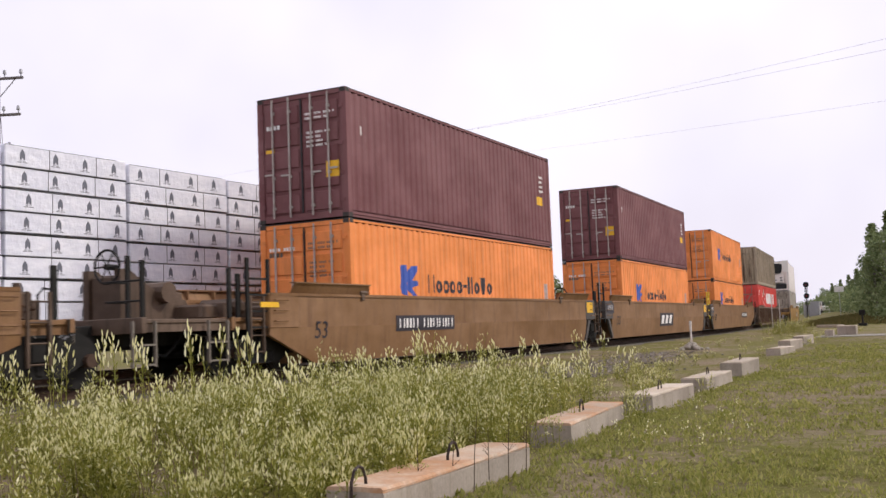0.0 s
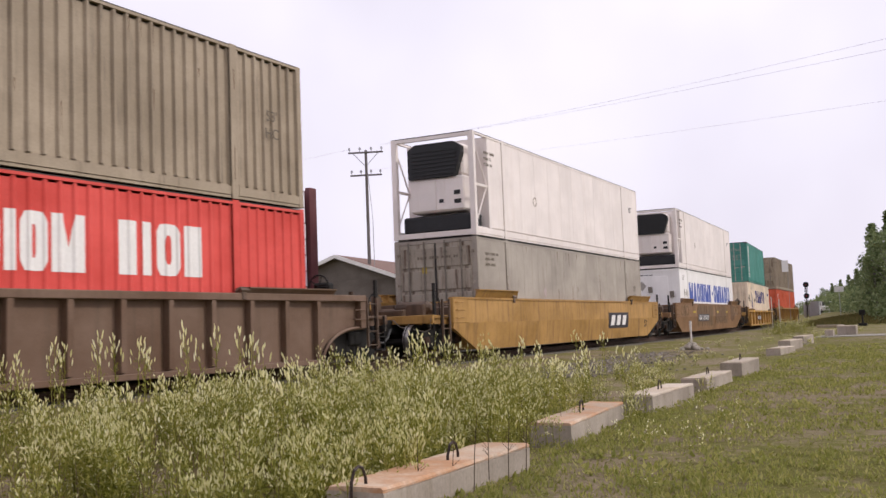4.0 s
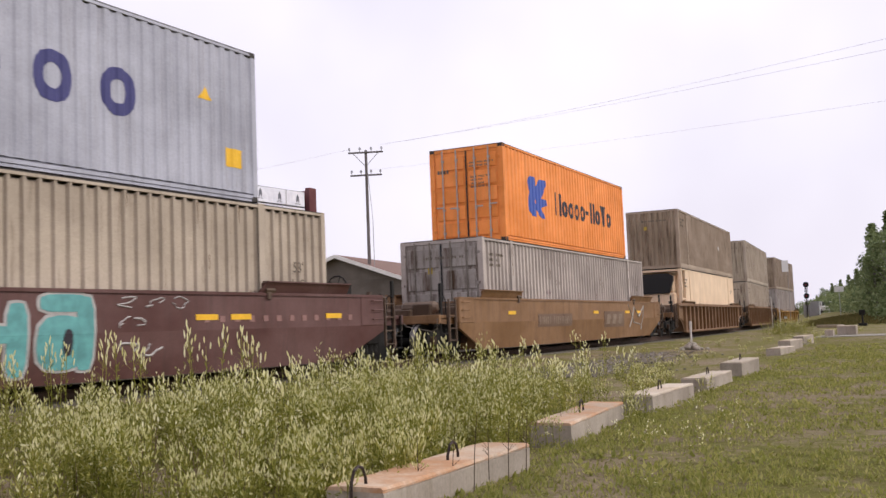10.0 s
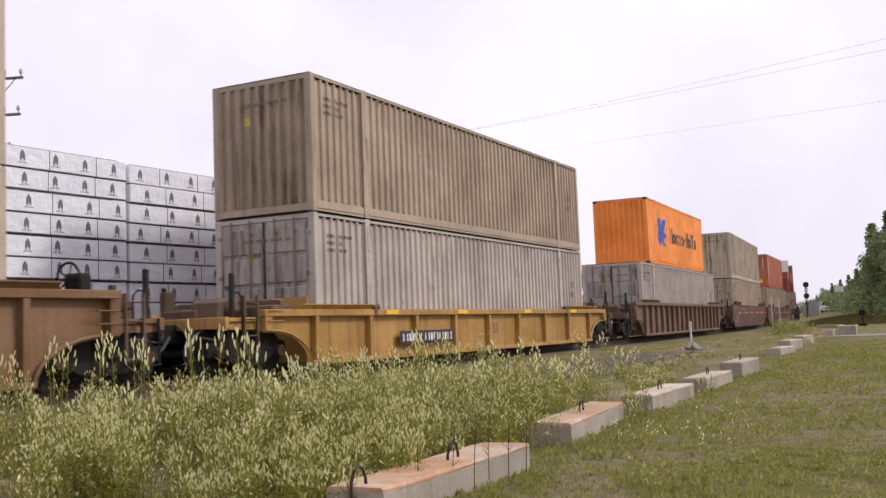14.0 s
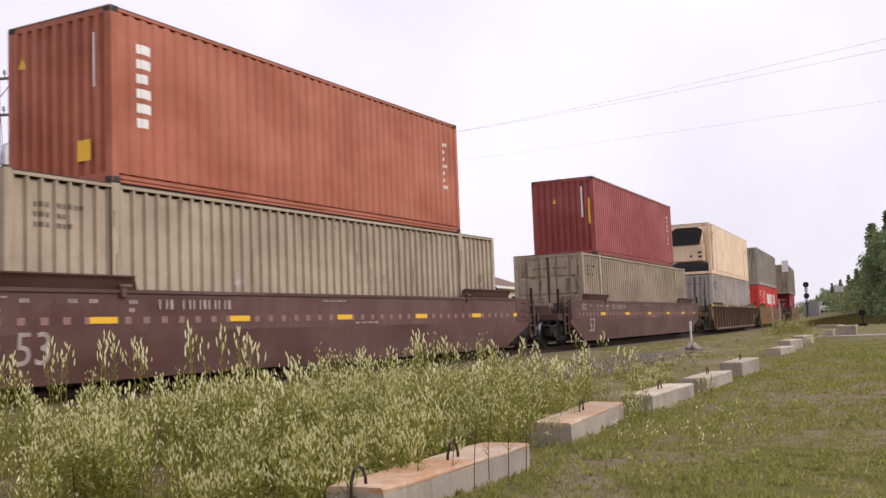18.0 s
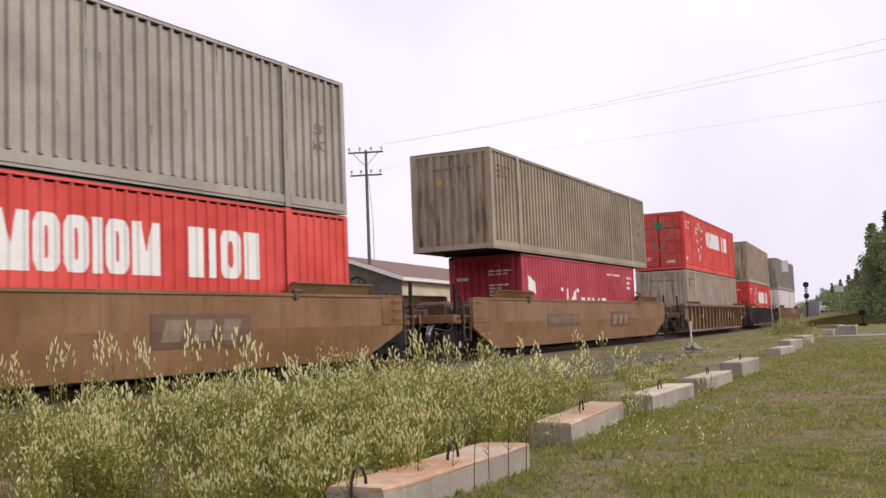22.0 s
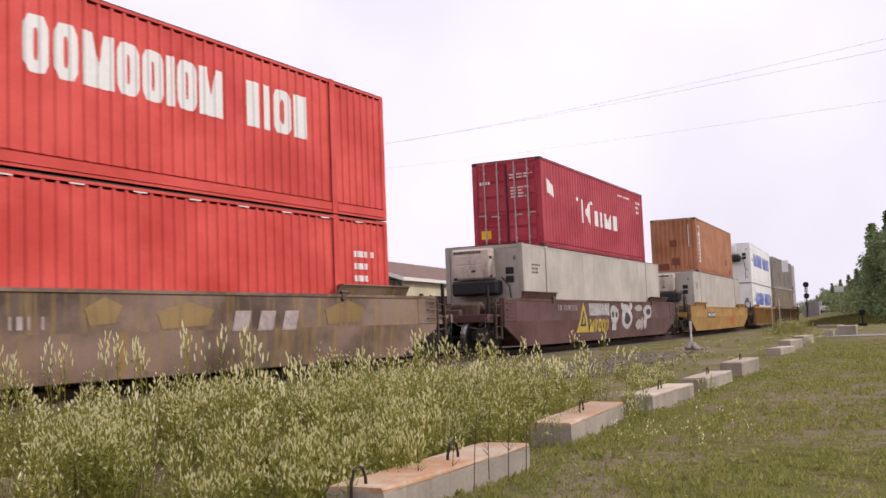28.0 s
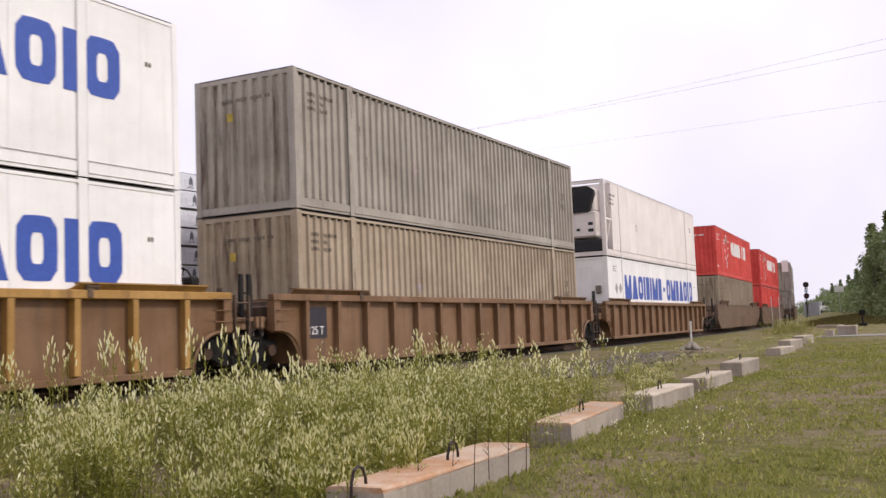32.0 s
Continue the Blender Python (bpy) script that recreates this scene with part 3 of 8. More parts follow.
def box_fifty_three(label, mat, end="wall", marks=None, wall="corrugated", front=0.0, end_mat=None):
    ob = thing("shipping_container", label, "container", "containers on the train")
    shell(ob, DOM, WD, HC, mat, [-6.0, 6.0], 0.21, 0.275, wall, front, SHALLOW if mat in (TARE_RED, ORANGE_RED, CREAM) else DEEP)
    if end == "doors":
        doors(ob, DOM, WD, HC, end_mat or mat, -DOM / 2, True, False)
    elif end == "wall":
        plain_end(ob, WD, HC, end_mat or mat, -DOM / 2)
    doors(ob, DOM, WD, HC, mat, DOM / 2, False, False)
    if marks:
        marks(ob, -DOM / 2, WD / 2 - 0.01, HC)
    return ob


def end_marks(ob, mat, rows, y_end, label=""):
    """rows of (x0, x1, z0, z1, lines) on the near end; x from the far side to the near side."""
    def draw(b):
        for x0, x1, z0, z1, n in rows:
            lines(b, 0.004, x0, x1, z0, z1, n)
    mark(ob, mat, lambda b: on_end(b, y_end, draw), label)


def code_panel(ob, ink, a, x, h):
    mark(ob, ink, lambda b: (lines(b, x, a + 0.55, a + 1.5, h - 0.80, h - 0.35, 3)))


def rust_runs(ob, a, x, h):
    """Short rust runs down the outer ridges of the side and beside the posts."""
    rs = random.Random(len(MADE) * 7 + 1)
    b = Build()
    for k in range(20):
        i = rs.randrange(43)
        y, w = -5.89 + 11.78 / 43 * (i + 0.085), rs.uniform(0.006, 0.018)
        z1 = rs.choice((h - 0.12, rs.uniform(0.9, 2.3), rs.uniform(0.9, 2.3)))
        z0 = max(0.3, z1 - rs.uniform(0.15, 0.6))
        b.prism([(y - w, z1), (y + w, z1), (y + w * 0.5, (z0 + z1) / 2), (y, z0), (y - w * 0.6, (z0 + z1) / 2)], "x", x - 0.004, x + 0.001)
    for post in (-6.0, 6.0):
        for k in range(3):
            y, z1 = post + rs.uniform(-0.09, 0.09), rs.uniform(0.8, 2.8)
            b.box(x + 0.012, x + 0.0165, y - 0.008, y + 0.008, z1 - rs.uniform(0.2, 0.6), z1)
    tagged(part("rust_run", b, RUST_RUN, ob, "brown rust runs on the side"), kind="stuff")


def brown_olive_marks(ob, a, x, h):
    olive_marks(ob, a, x, h, 11.4, 1.58, INK_WHITE)


def olive_marks(ob, a, x, h, place=5.05, level=1.42, ink=INK_WORN):
    rust_runs(ob, a, x, h)
    code_panel(ob, INK_SHADE, a, x, h)
    end_marks(ob, INK_SHADE, [(-0.55, 0.75, h - 0.55, h - 0.40, 1)], a)
    mark(ob, INK_OCHRE, lambda b: on_end(b, a, lambda q: q.box(0.004, 0.007, -0.42, -0.27, 1.95, 2.12)))
    mark(ob, ink, lambda b: lozenge(b, x, a + place, level, 0.17))
    for body, z in (("53'", 1.62), ("HC", 1.28)):
        part("marking", lettering(body, 0.30, INK_SHADE), INK_SHADE, ob, "dark stencilled figures", Matrix.Translation((x + 0.002, a + 15.2, z)))


def stacked_drawing(ob, ink, a, x, z0, z1, w, n):
    """Painted word that runs down the wall, as plain blocks."""
    p = (z1 - z0) / n

    def draw(b):
        for i in range(n):
            b.box(x, x + 0.004, a, a + w * (1.0 if i % 3 else 0.8), z0 + i * p, z0 + i * p + p * 0.62)
    mark(ob, ink, draw)


def door_text(ob, ink, a, w, h, seed=0):
    end_marks(ob, ink, [(0.12, 0.95, h - 0.62, h - 0.42, 2), (0.15, 0.85, h - 1.25, h - 0.85, 4), (-0.95, -0.5, h - 0.75, h - 0.55, 1)], a)


def tex_marks(ob, a, x, h):
    mark(ob, INK_WHITE, lambda b: b.box(x, x + 0.004, a + 0.62, a + 0.66, h - 1.0, h - 0.8))
    door_text(ob, INK_WHITE, a, WI, h)
    mark(ob, INK_YELLOW, lambda b: (b.box(x, x + 0.004, a + 11.1, a + 11.5, 1.28, 1.55), on_end(b, a, lambda q: (q.box(0.004, 0.008, 0.66, 1.0, 0.92, 1.28), q.box(0.004, 0.007, -0.98, -0.75, 1.62, 1.70)))))
    mark(ob, INK_WHITE, lambda b: lines(b, x, a + 11.3, a + 11.75, 1.7, 2.3, 4))


def liner_word(ob, ink, logo, a, x, y0, y1, z0, z1, n, l0, l1, lz0, lz1):
    """Company drawing: a flag-like shape and a row of blocks."""
    mark(ob, ink, lambda b: shapes(b, x, a + y0, a + y1, z0, z1, "Hoooo-IIovo", 0.2))
    w, h = l1 - l0, lz1 - lz0

    def flag(b):
        for outline in (((0.0, 0.28), (0.06, 0.12), (0.2, 0.02), (0.42, 0.0), (0.42, 0.34), (0.34, 0.36), (0.42, 0.46), (0.42, 1.0), (0.12, 1.0), (0.02, 0.86), (0.1, 0.6)),
                        ((0.42, 0.18), (0.66, 0.0), (0.9, 0.0), (0.66, 0.26), (1.0, 0.36), (0.94, 0.5), (0.7, 0.5), (0.98, 0.88), (0.96, 1.0), (0.62, 0.98), (0.42, 0.78))):
            b.prism([(a + l0 + w * p, lz0 + h * q) for p, q in outline], "x", x, x + 0.004)
    mark(ob, logo, flag)


def orange_marks(ob, a, x, h):
    liner_word(ob, INK_BLACK, INK_BLUE, a, x, 3.55, 7.35, 1.3, 1.76, 11, 2.15, 3.05, 1.22, 1.95)
    door_text(ob, INK_SHADE, a, WI, h)
    end_marks(ob, INK_WHITE, [(-0.95, -0.15, h - 0.62, h - 0.46, 1)], a)
    mark(ob, INK_WORN, lambda b: b.box(x, x + 0.004, a + 11.35, a + 11.6, 1.2, 1.7))


def bright_orange_marks(ob, a, x, h):
    liner_word(ob, INK_BLACK, INK_BLUE, a, x, 4.3, 10.45, 1.10, 1.86, 11, 1.9, 3.55, 0.88, 2.15)
    door_text(ob, INK_SHADE, a, WI, h)


def plain_orange_marks(ob, a, x, h):
    liner_word(ob, INK_BLACK, INK_BLUE, a, x, 4.3, 10.45, 1.10, 1.86, 11, 1.9, 3.55, 0.88, 2.15)


def leaf_triangle(ob, a, x, c, z1, tip, w):
    """A white-edged triangle that stands on its tip, with a green leaf on it."""
    t = 0.055
    mark(ob, INK_WHITE, lambda b: (b.prism([(a + c - w, z1), (a + c - w + t * 1.6, z1), (a + c + t, tip), (a + c - t, tip)], "x", x, x + 0.004),
                                   b.prism([(a + c + w - t * 1.6, z1), (a + c + w, z1), (a + c + t, tip), (a + c, tip)], "x", x, x + 0.005),
                                   b.box(x, x + 0.004, a + c - w, a + c - 0.3, z1 - t, z1), b.box(x, x + 0.004, a + c + 0.3, a + c + w, z1 - t, z1)))
    mark(ob, INK_BLACK, lambda b: (b.prism([(a + c - w + 0.13, z1 - 0.07), (a + c - w + 0.16, z1 - 0.07), (a + c + 0.01, tip + 0.16), (a + c - 0.02, tip + 0.16)], "x", x + 0.001, x + 0.005), b.prism([(a + c + w - 0.16, z1 - 0.07), (a + c + w - 0.13, z1 - 0.07), (a + c + 0.02, tip + 0.16), (a + c - 0.01, tip + 0.16)], "x", x + 0.001, x + 0.0055)))
    mark(ob, INK_WHITE, lambda b: b.prism([(a + c + 0.31 * math.cos(k * math.pi / 9) * (1.0 if k % 2 else 0.72), z1 + 0.05 + 0.31 * math.sin(k * math.pi / 9) * (1.0 if k % 2 else 0.72)) for k in range(10)], "x", x, x + 0.003))
    mark(ob, INK_GREEN, lambda b: b.prism([(a + c - 0.22, z1 - 0.02), (a + c - 0.12, z1 - 0.24), (a + c + 0.12, z1 - 0.24), (a + c + 0.22, z1 - 0.02), (a + c + 0.13, z1 + 0.02), (a + c + 0.1, z1 + 0.16), (a + c, z1 + 0.28), (a + c - 0.1, z1 + 0.16), (a + c - 0.13, z1 + 0.02)], "x", x, x + 0.006))


def red_marks(ob, a, x, h, on_doors=False, bright=False):
    leaf_triangle(ob, a, x, 4.15, 2.28, 0.58, 1.07)
    mark(ob, INK_WHITE, lambda b: (shapes(b, x, a + 6.25, a + 10.6, 1.45, 2.33, "FFWFFIFW", 0.22, 0.12), shapes(b, x, a + 11.25, a + 13.15, 1.45, 2.33, "BIFB", 0.22, 0.14)))
    code_panel(ob, INK_WHITE, a, x, h)
    mark(ob, INK_WHITE, lambda b: [b.box(x + 0.001, x + 0.006, a + 0.55 + i * 1.3, a + 0.85 + i * 1.3, 0.13, 0.20) for i in range(12)], "small white reflectors")
    if on_doors:
        def tri(q):
            q.prism([(-0.85, 2.2), (-0.75, 2.2), (0.05, 0.95), (-0.05, 0.95)], "x", 0.004, 0.008)
            q.prism([(0.75, 2.2), (0.85, 2.2), (0.05, 0.95), (-0.05, 0.95)], "x", 0.004, 0.009)
            q.box(0.004, 0.008, -0.85, 0.85, 2.14, 2.2)
        mark(ob, INK_FADED, lambda b: on_end(b, a, tri))
        mark(ob, INK_GREEN, lambda b: on_end(b, a, lambda q: q.box(0.009, 0.013, -0.18, 0.18, 2.05, 2.42, 0.0)))
        end_marks(ob, INK_WHITE, [(0.3, 1.0, 0.35, 0.6, 1), (-0.9, -0.3, 0.5, 0.7, 2)], a)
    else:
        end_marks(ob, INK_WHITE, [(-0.55, 0.75, h - 0.55, h - 0.38, 1)], a)
        mark(ob, INK_YELLOW, lambda b: on_end(b, a, lambda q: q.box(0.004, 0.008, -0.2, 0.05, 1.9 if bright else 0.9, 2.2 if bright else 1.25)))
    if bright:
        mark(ob, INK_GREY, lambda b: (lozenge(b, x, a + 2.45, 1.83, 0.2), lozenge(b, x, a + 2.65, 0.92, 0.2), on_end(b, a, lambda q: (lozenge(q, 0.004, -0.75, 1.75, 0.22), lozenge(q, 0.004, 0.45, 0.95, 0.24)))))
        mark(ob, INK_YELLOW, lambda b: b.box(x, x + 0.004, a + 0.78, a + 1.06, 0.36, 0.67))
        part("marking", lettering("53'", 0.30, INK_WHITE), INK_WHITE, ob, "white stencilled number", Matrix.Translation((x + 0.002, a + 0.95, 1.45)))
        part("marking", lettering("HC", 0.26, INK_WHITE), INK_WHITE, ob, "white stencilled letters", Matrix.Translation((x + 0.002, a + 0.95, 1.15)))
    else:
        mark(ob, INK_WHITE, lambda b: (lozenge(b, x, a + 0.5, 0.55, 0.17)))


def red_door_marks(ob, a, x, h):
    red_marks(ob, a, x, h, True)


def bright_red_marks(ob, a, x, h):
    red_marks(ob, a, x, h, False, True)


def plain_red_marks(ob, a, x, h):
    end_marks(ob, INK_WHITE, [(-0.55, 0.75, h - 0.55, h - 0.38, 1)], a)
    mark(ob, INK_YELLOW, lambda b: on_end(b, a, lambda q: q.box(0.004, 0.008, -0.2, 0.05, 1.9, 2.15)))
    mark(ob, INK_WHITE, lambda b: (lines(b, x, a + 14.8, a + 15.6, 1.5, 2.3, 3), [b.box(x + 0.001, x + 0.006, a + 0.55 + i * 1.3, a + 0.85 + i * 1.3, h - 0.1, h - 0.04) for i in range(12)]))


def orange_red_marks(ob, a, x, h):
    code_panel(ob, INK_WHITE, a, x, h)
    end_marks(ob, INK_WHITE, [(-0.45, 0.6, h - 0.62, h - 0.42, 1)], a)
    mark(ob, INK_WHITE, lambda b: lozenge(b, x, a + 0.7, 1.35, 0.2))
    part("marking", lettering("53", 0.36, INK_WHITE), INK_WHITE, ob, "white stencilled number", Matrix.Translation((x + 0.002, a + 15.4, 1.5)))


def liner_red_marks(ob, a, x, h):
    mark(ob, INK_WHITE, lambda b: (b.prism([(a + 0.5, h - 0.62), (a + 1.15, h - 0.86), (a + 1.2, h - 1.22), (a + 0.55, h - 1.1)], "x", x, x + 0.004),
                                   shapes(b, x, a + 4.0, a + 4.9, h - 1.85, h - 1.0, "I  ", 0.3), b.prism([(a + 4.38, h - 1.42), (a + 4.92, h - 1.85), (a + 4.92, h - 1.0)], "x", x, x + 0.004), shapes(b, x, a + 5.45, a + 8.3, h - 1.85, h - 1.28, "BIWB", 0.24, 0.3),
                                   b.box(x, x + 0.004, a + 3.45, a + 3.7, h - 1.1, h - 0.98), b.box(x, x + 0.004, a + 5.05, a + 5.25, h - 1.1, h - 0.98),
                                   lines(b, x, a + 8.6, a + 10.4, h - 0.42, h - 0.28, 1), lines(b, x, a + 11.2, a + 11.8, h - 0.9, h - 0.3, 3)))
    door_text(ob, INK_WHITE, a, WI, h)
    mark(ob, INK_YELLOW, lambda b: on_end(b, a, lambda q: q.box(0.004, 0.008, -0.95, -0.6, 0.35, 0.62)))


def teal_marks(ob, a, x, h):
    mark(ob, INK_WHITE, lambda b: (b.box(x, x + 0.004, a + 0.68, a + 1.2, 0.38, 2.62), on_end(b, a, lambda q: (q.box(0.004, 0.008, -1.0, -0.6, h - 0.75, h - 0.32)))))
    stacked_drawing(ob, INK_BLACK, a + 0.78, x + 0.005, 0.45, 2.2, 0.3, 8)
    door_text(ob, INK_GREY, a, WI, h)
    mark(ob, INK_YELLOW, lambda b: on_end(b, a, lambda q: q.prism([(-0.5, 1.0), (-0.25, 1.0), (-0.375, 1.25)], "x", 0.004, 0.008)))


def grey_blue_marks(ob, a, x, h):
    mark(ob, INK_NAVY, lambda b: (shapes(b, x, a + 3.2, a + 9.1, 1.1, 1.9, "OOOOO", 0.25, 0.62), lines(b, x, a + 0.9, a + 2.4, 2.4, 2.58, 1)))
    mark(ob, INK_YELLOW, lambda b: (on_end(b, a, lambda q: (q.box(0.004, 0.008, -0.95, -0.65, 2.3, 2.6), q.prism([(-0.1, 2.0), (0.12, 2.0), (0.01, 2.2)], "x", 0.004, 0.008))),
                                    b.box(x, x + 0.004, a + 11.3, a + 11.75, 0.6, 0.95), b.prism([(a + 10.6, 1.75), (a + 10.95, 1.75), (a + 10.8, 2.0)], "x", x, x + 0.004)))


def terracotta_marks(ob, a, x, h):
    stacked_drawing(ob, INK_WHITE, a + 0.58, x, h - 1.92, h - 0.42, 0.32, 6)
    mark(ob, INK_YELLOW, lambda b: on_end(b, a, lambda q: (q.box(0.004, 0.008, 0.45, 0.75, 0.4, 0.75), q.prism([(-0.95, h - 0.75), (-0.75, h - 0.75), (-0.85, h - 0.55)], "x", 0.004, 0.008))))
    mark(ob, INK_WHITE, lambda b: (lines(b, x, a + 11.4, a + 11.65, 1.1, 2.4, 7), on_end(b, a, lambda q: q.box(0.004, 0.008, 0.82, 0.86, h - 1.3, h - 0.4))))


def oxide_marks(ob, a, x, h):
    mark(ob, INK_WHITE, lambda b: (on_end(b, a, lambda q: q.box(0.004, 0.008, 0.72, 0.78, h - 1.5, h - 0.35)), lines(b, x, a + 11.3, a + 11.6, 1.0, 2.45, 7)))
    mark(ob, INK_YELLOW, lambda b: on_end(b, a, lambda q: (q.box(0.004, 0.008, 0.98, 1.06, h - 1.75, h - 0.8), q.prism([(-0.4, h - 0.9), (-0.24, h - 0.9), (-0.32, h - 0.7)], "x", 0.004, 0.008))))


def clay_marks(ob, a, x, h):
    mark(ob, INK_WHITE, lambda b: (b.box(x, x + 0.004, a + 0.55, a + 0.98, 0.55, 2.5), on_end(b, a, lambda q: q.box(0.004, 0.008, 0.78, 0.82, h - 1.5, h - 0.35))))
    stacked_drawing(ob, INK_NAVY, a + 0.64, x + 0.005, 0.62, 2.0, 0.24, 7)
    mark(ob, INK_NAVY, lambda b: b.box(x + 0.004, x + 0.008, a + 0.62, a + 0.91, 2.12, 2.42))
    mark(ob, INK_PATCH, lambda b: (b.box(x - 0.045, x + 0.003, a + 9.5, a + 9.9, 0.7, 1.05), b.box(x - 0.045, x + 0.003, a + 10.9, a + 11.4, 0.15, 0.5), b.box(x - 0.045, x + 0.003, a + 0.1, a + 0.4, 0.2, 0.75),
                                   on_end(b, a, lambda q: (q.box(-0.03, 0.003, -0.2, 0.15, 1.4, 1.75), q.box(-0.03, 0.003, -0.15, 0.25, 0.4, 0.8), q.box(-0.03, 0.003, -0.95, -0.3, 0.15, 0.5)))))


def cream_marks(ob, a, x, h):
    mark(ob, INK_NAVY, lambda b: (shapes(b, x, a + 5.05, a + 11.75, 1.45, 2.34, "v^WvB", 0.26, 0.12), b.prism([(a + 2.25, 1.0), (a + 2.95, 1.05), (a + 2.95, 2.5), (a + 2.6, 1.9)], "x", x, x + 0.004),
                                  b.prism([(a + 1.95, 2.1), (a + 2.1, 2.15), (a + 2.5, 1.5), (a + 2.4, 1.3)], "x", x, x + 0.004), blocks(b, x, a + 14.4, a + 16.0, 2.1, 2.3, 8, 0.7)))
    mark(ob, INK_SHADE, lambda b: (blocks(b, x, a + 3.95, a + 5.0, 1.5, 1.75, 4, 0.7), lozenge(b, x, a + 0.6, 1.75, 0.26), lozenge(b, x, a + 1.1, 1.75, 0.26),
                                   on_end(b, a, lambda q: (lozenge(q, 0.004, -0.85, 1.5, 0.24), lozenge(q, 0.004, 0.55, 1.5, 0.24)))))
    mark(ob, INK_GREY, lambda b: (b.prism([(a + 2.45, 1.9), (a + 2.6, 1.9), (a + 2.75, 2.55), (a + 2.6, 2.5)], "x", x + 0.005, x + 0.009), b.prism([(a + 1.5, 1.3), (a + 1.62, 1.3), (a + 1.95, 2.0), (a + 1.85, 2.05)], "x", x, x + 0.004)))
    end_marks(ob, INK_BLACK, [(-0.45, 0.35, h - 0.55, h - 0.40, 1)], a)
    stacked_drawing(ob, INK_BLACK, a + 0.2, x, h - 1.1, h - 0.3, 0.12, 6)


def blue_word_marks(ob, a, x, h):
    mark(ob, INK_BLUE, lambda b: (shapes(b, x, a + 2.3, a + 8.35, 1.30, 2.26, "W^FIBIWB", 0.26, 0.12), b.box(x, x + 0.004, a + 8.7, a + 9.05, 1.70, 1.88), shapes(b, x, a + 9.35, a + 14.85, 1.30, 2.26, "FWB^FIF", 0.26, 0.12)))
    mark(ob, INK_GREY, lambda b: (lozenge(b, x, a + 1.1, 1.7, 0.2), lozenge(b, x, a + 1.65, 1.7, 0.2), lines(b, x, a + 0.75, a + 1.25, 2.35, 2.6, 3)))
    mark(ob, INK_SHADE, lambda b: lines(b, x, a + 15.4, a + 15.6, 2.0, 2.15, 1))


def reefer_marks(ob, a, x, h):
    mark(ob, INK_FADED, lambda b: hoop(b, x, a + 4.5, 1.32, 0.15))
    mark(ob, INK_SHADE, lambda b: (lines(b, x, a + 0.7, a + 1.5, 2.0, 2.5, 3)))
    part("marking", lettering("53'", 0.3, INK_BLACK), INK_BLACK, ob, "dark stencilled number", Matrix.Translation((x + 0.002, a + 15.1, 1.9)))


def putty_marks(ob, a, x, h):
    mark(ob, INK_SHADE, lambda b: lines(b, x, a + 0.75, a + 1.5, 2.0, 2.35, 3))
    mark(ob, INK_WHITE, lambda b: lozenge(b, x, a + 4.6, 0.9, 0.22))


def framed_cooler(ob, mat, a):
    """Open end frame with a cooling machine set back in it."""
    w, h = WD, HC
    part("bulkhead", shared("bulkhead", lambda b: b.box(-w / 2 + 0.1, w / 2 - 0.1, a + 0.95, a + 1.0, 0.16, h - 0.08), mat), mat, ob)
    unit = part("cooling_unit", shared("cooling_unit", lambda b: (b.box(-0.85, 0.85, a + 0.25, a + 0.95, 0.75, 1.75, 0.06), b.box(-0.80, 0.80, a + 0.35, a + 0.95, 1.75, 2.65, 0.06)), mat), mat, ob, "moulded cooling machine housing")
    part("grille", shared("grille", lambda b: (b.prism([(-0.84, 1.72), (0.62, 1.72), (0.84, 2.35), (0.84, 2.55), (0.6, 2.70), (-0.6, 2.70), (-0.84, 2.55)], "y", a + 0.14, a + 0.36), [b.box(-0.70, 0.70, a + 0.11, a + 0.15, 1.80 + i * 0.11, 1.84 + i * 0.11) for i in range(7)]), RUBBER), RUBBER, unit, "black slatted air grille")
    part("fuel_tank", shared("fuel_tank", lambda b: b.box(-1.1, 1.1, a + 0.25, a + 0.85, 0.18, 0.66, 0.05), RUBBER), RUBBER, ob, "black fuel tank")
    part("panel", shared("panel", lambda b: (b.box(0.55, 0.76, a + 0.225, a + 0.25, 0.95, 1.07), b.box(0.55, 0.74, a + 0.225, a + 0.25, 1.2, 1.32), b.box(0.08, 0.22, a + 0.225, a + 0.25, 1.0, 1.1)), RUBBER), RUBBER, unit)
    for s in (-1, 1):
        x = s * (w / 2 - 0.06)
        part("brace", shared(("brace", s), lambda b: b.tube([(x, a + 0.09, 0.25), (x, a + 0.93, 1.42), (x, a + 0.09, 2.72)], 0.028, 6), mat), mat, ob)
        part("strut", shared(("strut", s), lambda b: b.box(x - 0.03, x + 0.03, a + 0.10, a + 0.96, 1.39, 1.46), mat), mat, ob)
        part("inner_post", shared(("inner_post", s), lambda b: b.box(x - 0.05, x + 0.05, a + 0.95, a + 1.08, 0.16, h - 0.07, 0.01), mat), mat, ob)
    part("cooler_door", shared("cooler_door", lambda b: (b.box(-0.83, -0.02, a + 0.235, a + 0.26, 0.80, 1.68, 0.01)), mat), mat, unit)
    part("cooler_door", shared("cooler_door_b", lambda b: (b.box(0.02, 0.83, a + 0.235, a + 0.26, 0.80, 1.68, 0.01)), mat), mat, unit)


